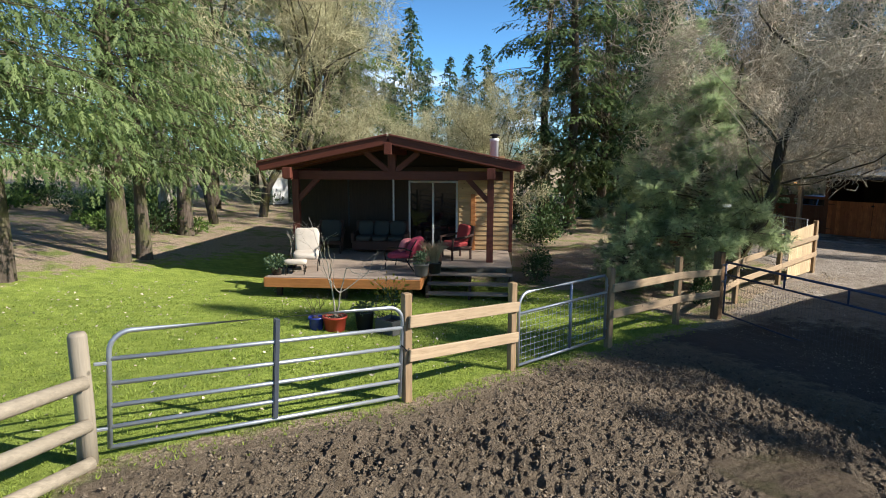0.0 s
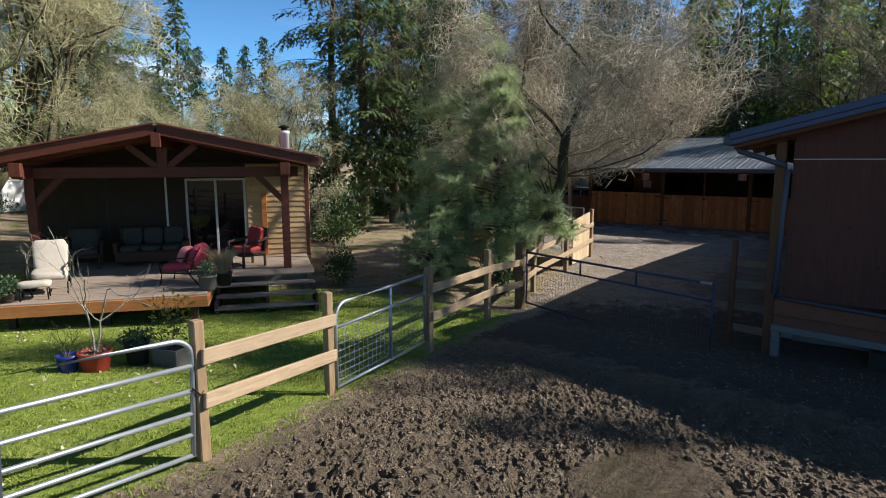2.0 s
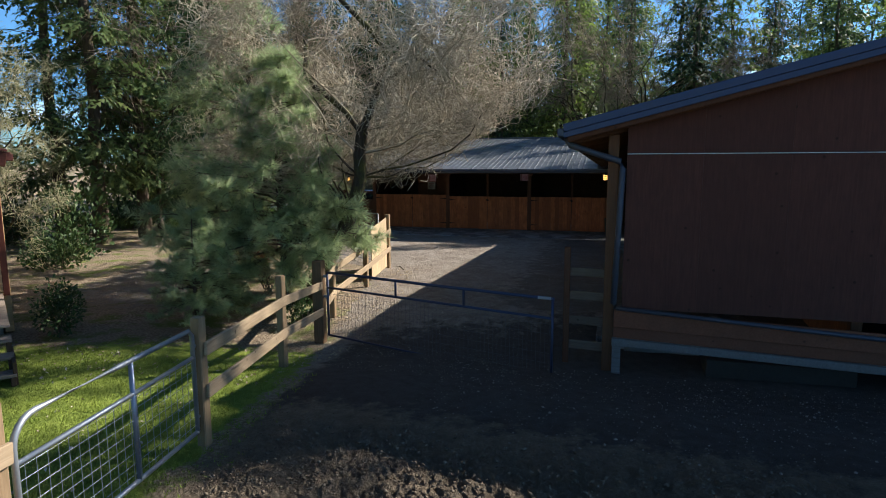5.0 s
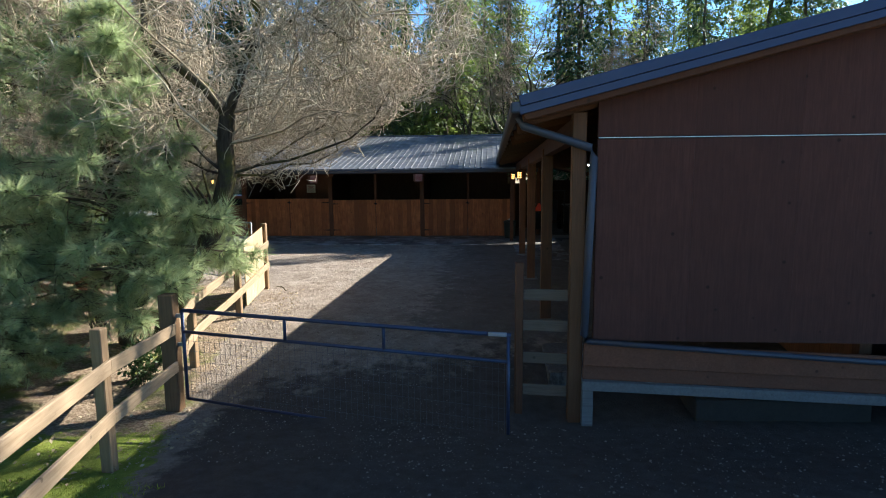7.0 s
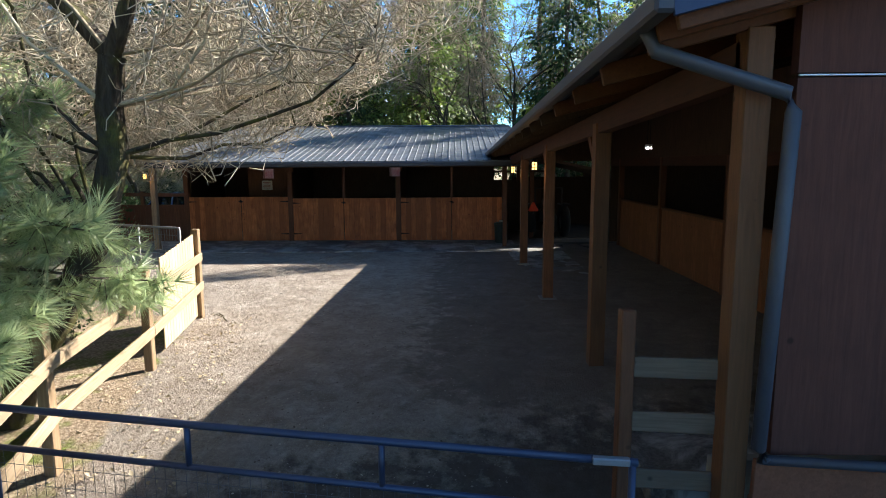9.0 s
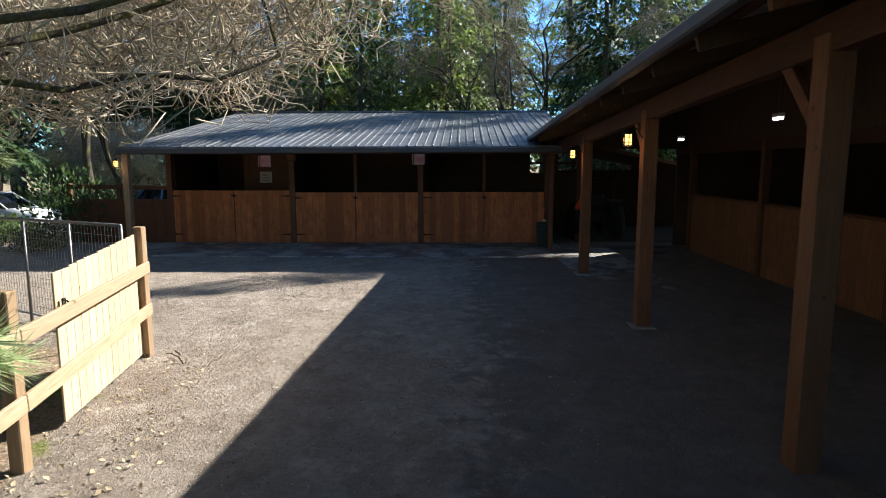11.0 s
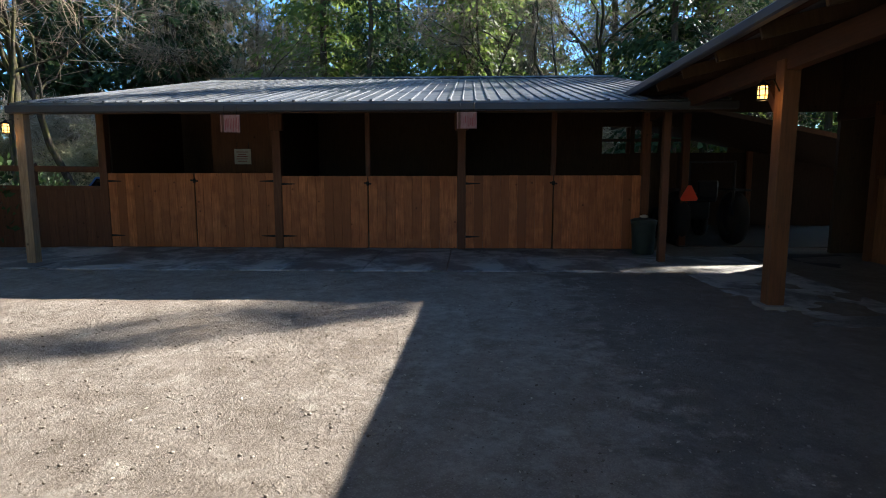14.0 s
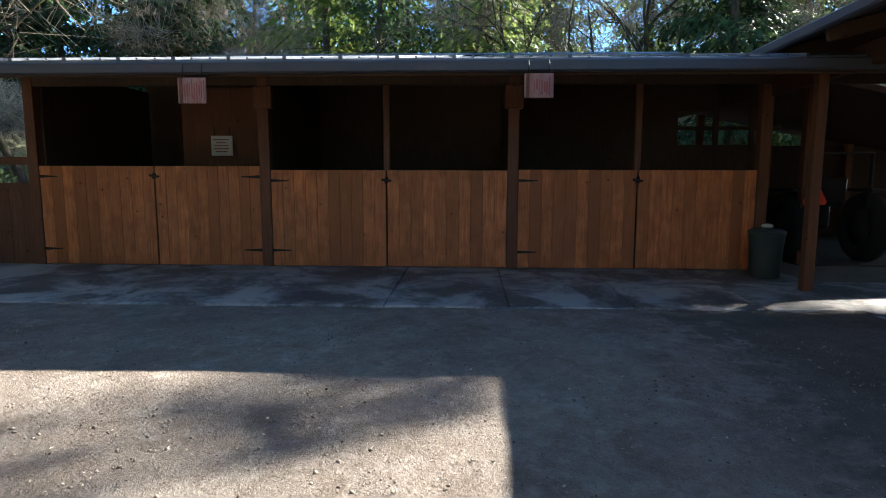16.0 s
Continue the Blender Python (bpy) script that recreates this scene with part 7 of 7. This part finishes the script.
def parked_car(m, paint, label):
    """A small hatchback: lofted body with glazed cabin, wheels, lights and bumpers."""
    car = thing("car", m, label, "car", "parked cars")
    prof = [(-2.05, 0.35, 0.62, 0.76), (-1.95, 0.30, 0.80, 0.82), (-1.1, 0.28, 0.92, 0.86), (0.6, 0.28, 0.95, 0.87), (1.6, 0.28, 0.94, 0.86), (2.0, 0.32, 0.82, 0.82), (2.08, 0.38, 0.66, 0.76)]
    V, F = [], []
    for x, z0, z1, w in prof:
        V += [(x, -w, z0 + 0.06), (x, -w * 1.02, (z0 + z1) / 2), (x, -w * 0.93, z1), (x, w * 0.93, z1), (x, w * 1.02, (z0 + z1) / 2), (x, w, z0 + 0.06), (x, w * 0.9, z0), (x, -w * 0.9, z0)]
    for i in range(len(prof) - 1):
        F += [(i * 8 + j, i * 8 + (j + 1) % 8, i * 8 + 8 + (j + 1) % 8, i * 8 + 8 + j) for j in range(8)]
    F += [tuple(range(7, -1, -1)), tuple(range(len(V) - 8, len(V)))]
    part("body", mesh_of("body", V, F, paint, True), paint, car)
    V = [(-1.15, -0.78, 0.90), (1.75, -0.78, 0.92), (1.35, -0.62, 1.42), (-0.35, -0.62, 1.44), (-1.15, 0.78, 0.90), (1.75, 0.78, 0.92), (1.35, 0.62, 1.42), (-0.35, 0.62, 1.44)]
    part("cabin_glass", mesh_of("cabin_glass", V, [(0, 1, 2, 3), (7, 6, 5, 4), (0, 3, 7, 4), (1, 5, 6, 2), (3, 2, 6, 7)], M_GLASS), M_GLASS, car, "dark windows")
    box("roof", (0.50, 0, 1.445), (1.78, 1.26, 0.05), paint, car, bev=0.02)
    for s in (-1, 1):
        bar("pillar", (-1.13, s * 0.78, 0.90), (-0.36, s * 0.63, 1.44), 0.05, 0.05, paint, car)
        bar("pillar", (0.45, s * 0.79, 0.90), (0.45, s * 0.635, 1.44), 0.07, 0.04, paint, car)
        bar("pillar", (1.72, s * 0.78, 0.92), (1.34, s * 0.63, 1.43), 0.10, 0.05, paint, car)
        box("headlight", (-2.0, s * 0.60, 0.68), (0.10, 0.30, 0.14), M_STEEL, car)
        box("tail_light", (2.04, s * 0.66, 0.74), (0.08, 0.18, 0.20), M_REDPOT, car)
        for x in (-1.3, 1.3):
            tyre = part("tyre", mesh_of("tyre", *torus(0.235, 0.085, 0.20), M_TYRE, True), M_TYRE, car, "", pose(x, s * 0.78, 0.31, 90, 0, 0))
            lathe("rim", [(0.17, -0.07), (0.18, -0.05), (0.10, 0.0), (0.18, 0.05), (0.17, 0.07)], M_GALV, tyre, "", 14)
    return car


parked_car(pose(34.2, 23.1, -0.88, 0, 0, 92), plain("white_car_paint", (0.72, 0.75, 0.80), 0.25, 0, 0.06, 2, 0.0, 0.5), "small white parked car beyond the wire pen")
parked_car(pose(38.5, 18.0, -0.88, 0, 0, 80), plain("blue_car_paint", (0.10, 0.20, 0.42), 0.25, 0, 0.06, 2, 0.0, 0.5), "blue parked car behind the paddock wall")
# a fallen twig on the yard
twig = thing("fallen_twig", pose(19.6, 9.2, gz(19.6, 9.2) + 0.01, 0, 0, 30), "dry forked twig lying on the yard", "twig")
tube("stem", [(-0.22, 0, 0.01), (-0.05, 0.03, 0.04), (0.10, 0.0, 0.03), (0.24, 0.05, 0.05)], 0.009, M_BARK, twig, "", 5)
tube("fork", [(-0.02, 0.03, 0.04), (0.06, 0.12, 0.08), (0.18, 0.16, 0.05)], 0.006, M_BARK, twig, "", 5)

# ---- loose ground cover ----
def scatter(name, label, category, TV, TT, pts, sizes, mats, tilt=0.35, seed=0, island=True):
    g = np.random.default_rng(seed)
    n = len(pts)
    a = g.uniform(0, 2 * np.pi, n)
    Z = unit(np.stack((g.normal(0, tilt, n), g.normal(0, tilt, n), np.ones(n)), 1))
    X = unit(np.cross(np.stack((np.cos(a), np.sin(a), np.zeros(n)), 1), Z))
    V, T = stamp(TV, TT, pts, X, np.cross(Z, X), Z, sizes)
    return tagged(new(name, tri_mesh(name, V, T, mats)), label, category, kind="stuff")


OCTA_V = np.array([(1, 0.1, 0), (-0.9, 0, 0.1), (0.1, 0.8, 0), (0, -0.9, 0.1), (0.1, 0, 0.6), (0, 0.1, -0.5)])
OCTA_T = np.array([(0, 2, 4), (2, 1, 4), (1, 3, 4), (3, 0, 4), (2, 0, 5), (1, 2, 5), (3, 1, 5), (0, 3, 5)])
CLOD_V = OCTA_V * np.array((1.3, 0.9, 0.8))


def clod_material():
    m = Mat("mud_clod", 0.9, 0, 0.25)
    c = m.mix(m.rand(True), (0.120, 0.091, 0.064), (0.310, 0.243, 0.170))
    f = m.noise(m.coord(world=True), 45, 4, 0.7, 0.3, 0.7)
    c = m.mix(m.math("MULTIPLY", f, 0.5), c, (0.040, 0.030, 0.023))
    m.color(c).bump(f, 0.6, 0.01)
    return m.m


M_CLOD = clod_material()
g = np.random.default_rng(12)
for k in range(3):
    n = 5200
    x, y = g.uniform(-1.5, 8.9, n), g.uniform(0.9, 7.2, n)
    f = side_of_fence(x, y)
    keep = ((x - 5.65) ** 2 / 0.7 + (y - 2.85) ** 2 / 0.30 > 1.2 + g.normal(0, 0.15, n)) & (f < -0.35 + g.normal(0, 0.12, n)) & (x < 8.4 + g.normal(0, 0.4, n))
    x, y = x[keep], y[keep]
    sz = g.lognormal(math.log(0.0125), 0.50, len(x)).clip(0.005, 0.030)
    pts = np.stack((x, y, level(x, y) + 0.010), 1)
    scatter("mud_clods", "trodden clods of dark mud", "mud", CLOD_V * (1 + 0.25 * np.sin(np.arange(18).reshape(6, 3) * (k + 1.7))), OCTA_T, pts, sz, [M_CLOD], 0.5, k)


def pebble_material():
    m = Mat("yard_pebble", 0.9, 0, 0.2)
    c = m.mix(m.rand(True), (0.11, 0.085, 0.065), (0.40, 0.345, 0.285))
    m.color(c)
    return m.m


M_PEBBLE = pebble_material()
n = 26000
x, y = g.uniform(11.0, 27.5, n), g.uniform(4.5, 12.5, n)
keep = side_of_fence(x, y) < 0.5
x, y = x[keep], y[keep]
scatter("gravel", "loose pebbles and dirt crumbs on the yard", "gravel", OCTA_V, OCTA_T, np.stack((x, y, level(x, y) + 0.004), 1), g.lognormal(math.log(0.0062), 0.5, len(x)).clip(0.003, 0.020), [M_PEBBLE], 0.3, 5)
n = 3600
x, y = g.uniform(8.6, 12.8, n), g.uniform(-3.5, 5.5, n)
scatter("gravel", "loose pale pebbles on the ground beside the barn", "gravel", OCTA_V, OCTA_T, np.stack((x, y, level(x, y) + 0.006), 1), g.lognormal(math.log(0.0085), 0.5, len(x)).clip(0.004, 0.026), [M_PEBBLE], 0.3, 15)
n = 1800
x, y = g.uniform(12.0, 27.0, n), g.uniform(5.0, 12.0, n)
keep = side_of_fence(x, y) < 0.3
x, y = x[keep], y[keep]
scatter("straw_bits", "dry straw and leaf bits strewn over the yard", "straw", *leaf_template(), np.stack((x, y, level(x, y) + 0.016), 1), g.uniform(0.012, 0.035, len(x)), [M_CURL], 0.35, 8)
# dead leaves along the fence and under the trees
n = 5200
x, y = g.uniform(9.5, 21.0, n), g.uniform(7.6, 16.0, n)
f = side_of_fence(x, y)
keep = (f > -0.9) & (g.random(n) < np.exp(-np.abs(f) / 3.5))
x, y = x[keep], y[keep]
scatter("leaf_litter", "dry brown leaves below the trees", "leaves", *leaf_template(), np.stack((x, y, level(x, y) + 0.02), 1), g.uniform(0.03, 0.08, len(x)), [M_STRAW], 0.5, 6)


n = 1500
x, y = g.uniform(-3.0, 10.5, n), g.uniform(5.0, 16.0, n)
keep = (side_of_fence(x, y) > 0.3) & (-0.6 * x + 0.8 * y < 13.5)
x, y = x[keep], y[keep]
scatter("fallen_leaves", "pale dry leaves strewn over the lawn", "leaves", *leaf_template(), np.stack((x, y, level(x, y) + 0.030), 1), g.uniform(0.03, 0.075, len(x)), [M_CURL], 0.6, 17)


def blade_template(n=6, seed=1):
    g = np.random.default_rng(seed)
    V, T = [], []
    for i in range(n):
        a, l = g.uniform(0, 2 * np.pi), g.uniform(0.3, 1.1)
        o = np.array((math.cos(a), math.sin(a), 0)) * g.uniform(0, 0.5)
        d = np.array((math.cos(a), math.sin(a), 0)) * l
        s = np.array((-math.sin(a), math.cos(a), 0)) * 0.12
        j = len(V)
        V += [o + s, o - s, o + d + np.array((0, 0, g.uniform(0.7, 1.3)))]
        T.append((j, j + 1, j + 2))
    return np.array(V), np.array(T)


for k in range(2):
    n = 17000
    x, y = g.uniform(-3.0, 10.5, n), g.uniform(4.8, 14.0, n)
    f = side_of_fence(x, y)
    u = -0.6 * x + 0.8 * y
    keep = (f > -0.25 + g.normal(0, 0.12, n)) & (u < 11.5) & (g.random(n) < np.exp(-np.maximum(f - 3, 0) / 3))
    x, y = x[keep], y[keep]
    scatter("grass", "short mossy lawn grass", "grass", *blade_template(6, k), np.stack((x, y, level(x, y) - 0.004), 1), g.uniform(0.018, 0.045, len(x)), [M_GRASS], 0.2, 20 + k)
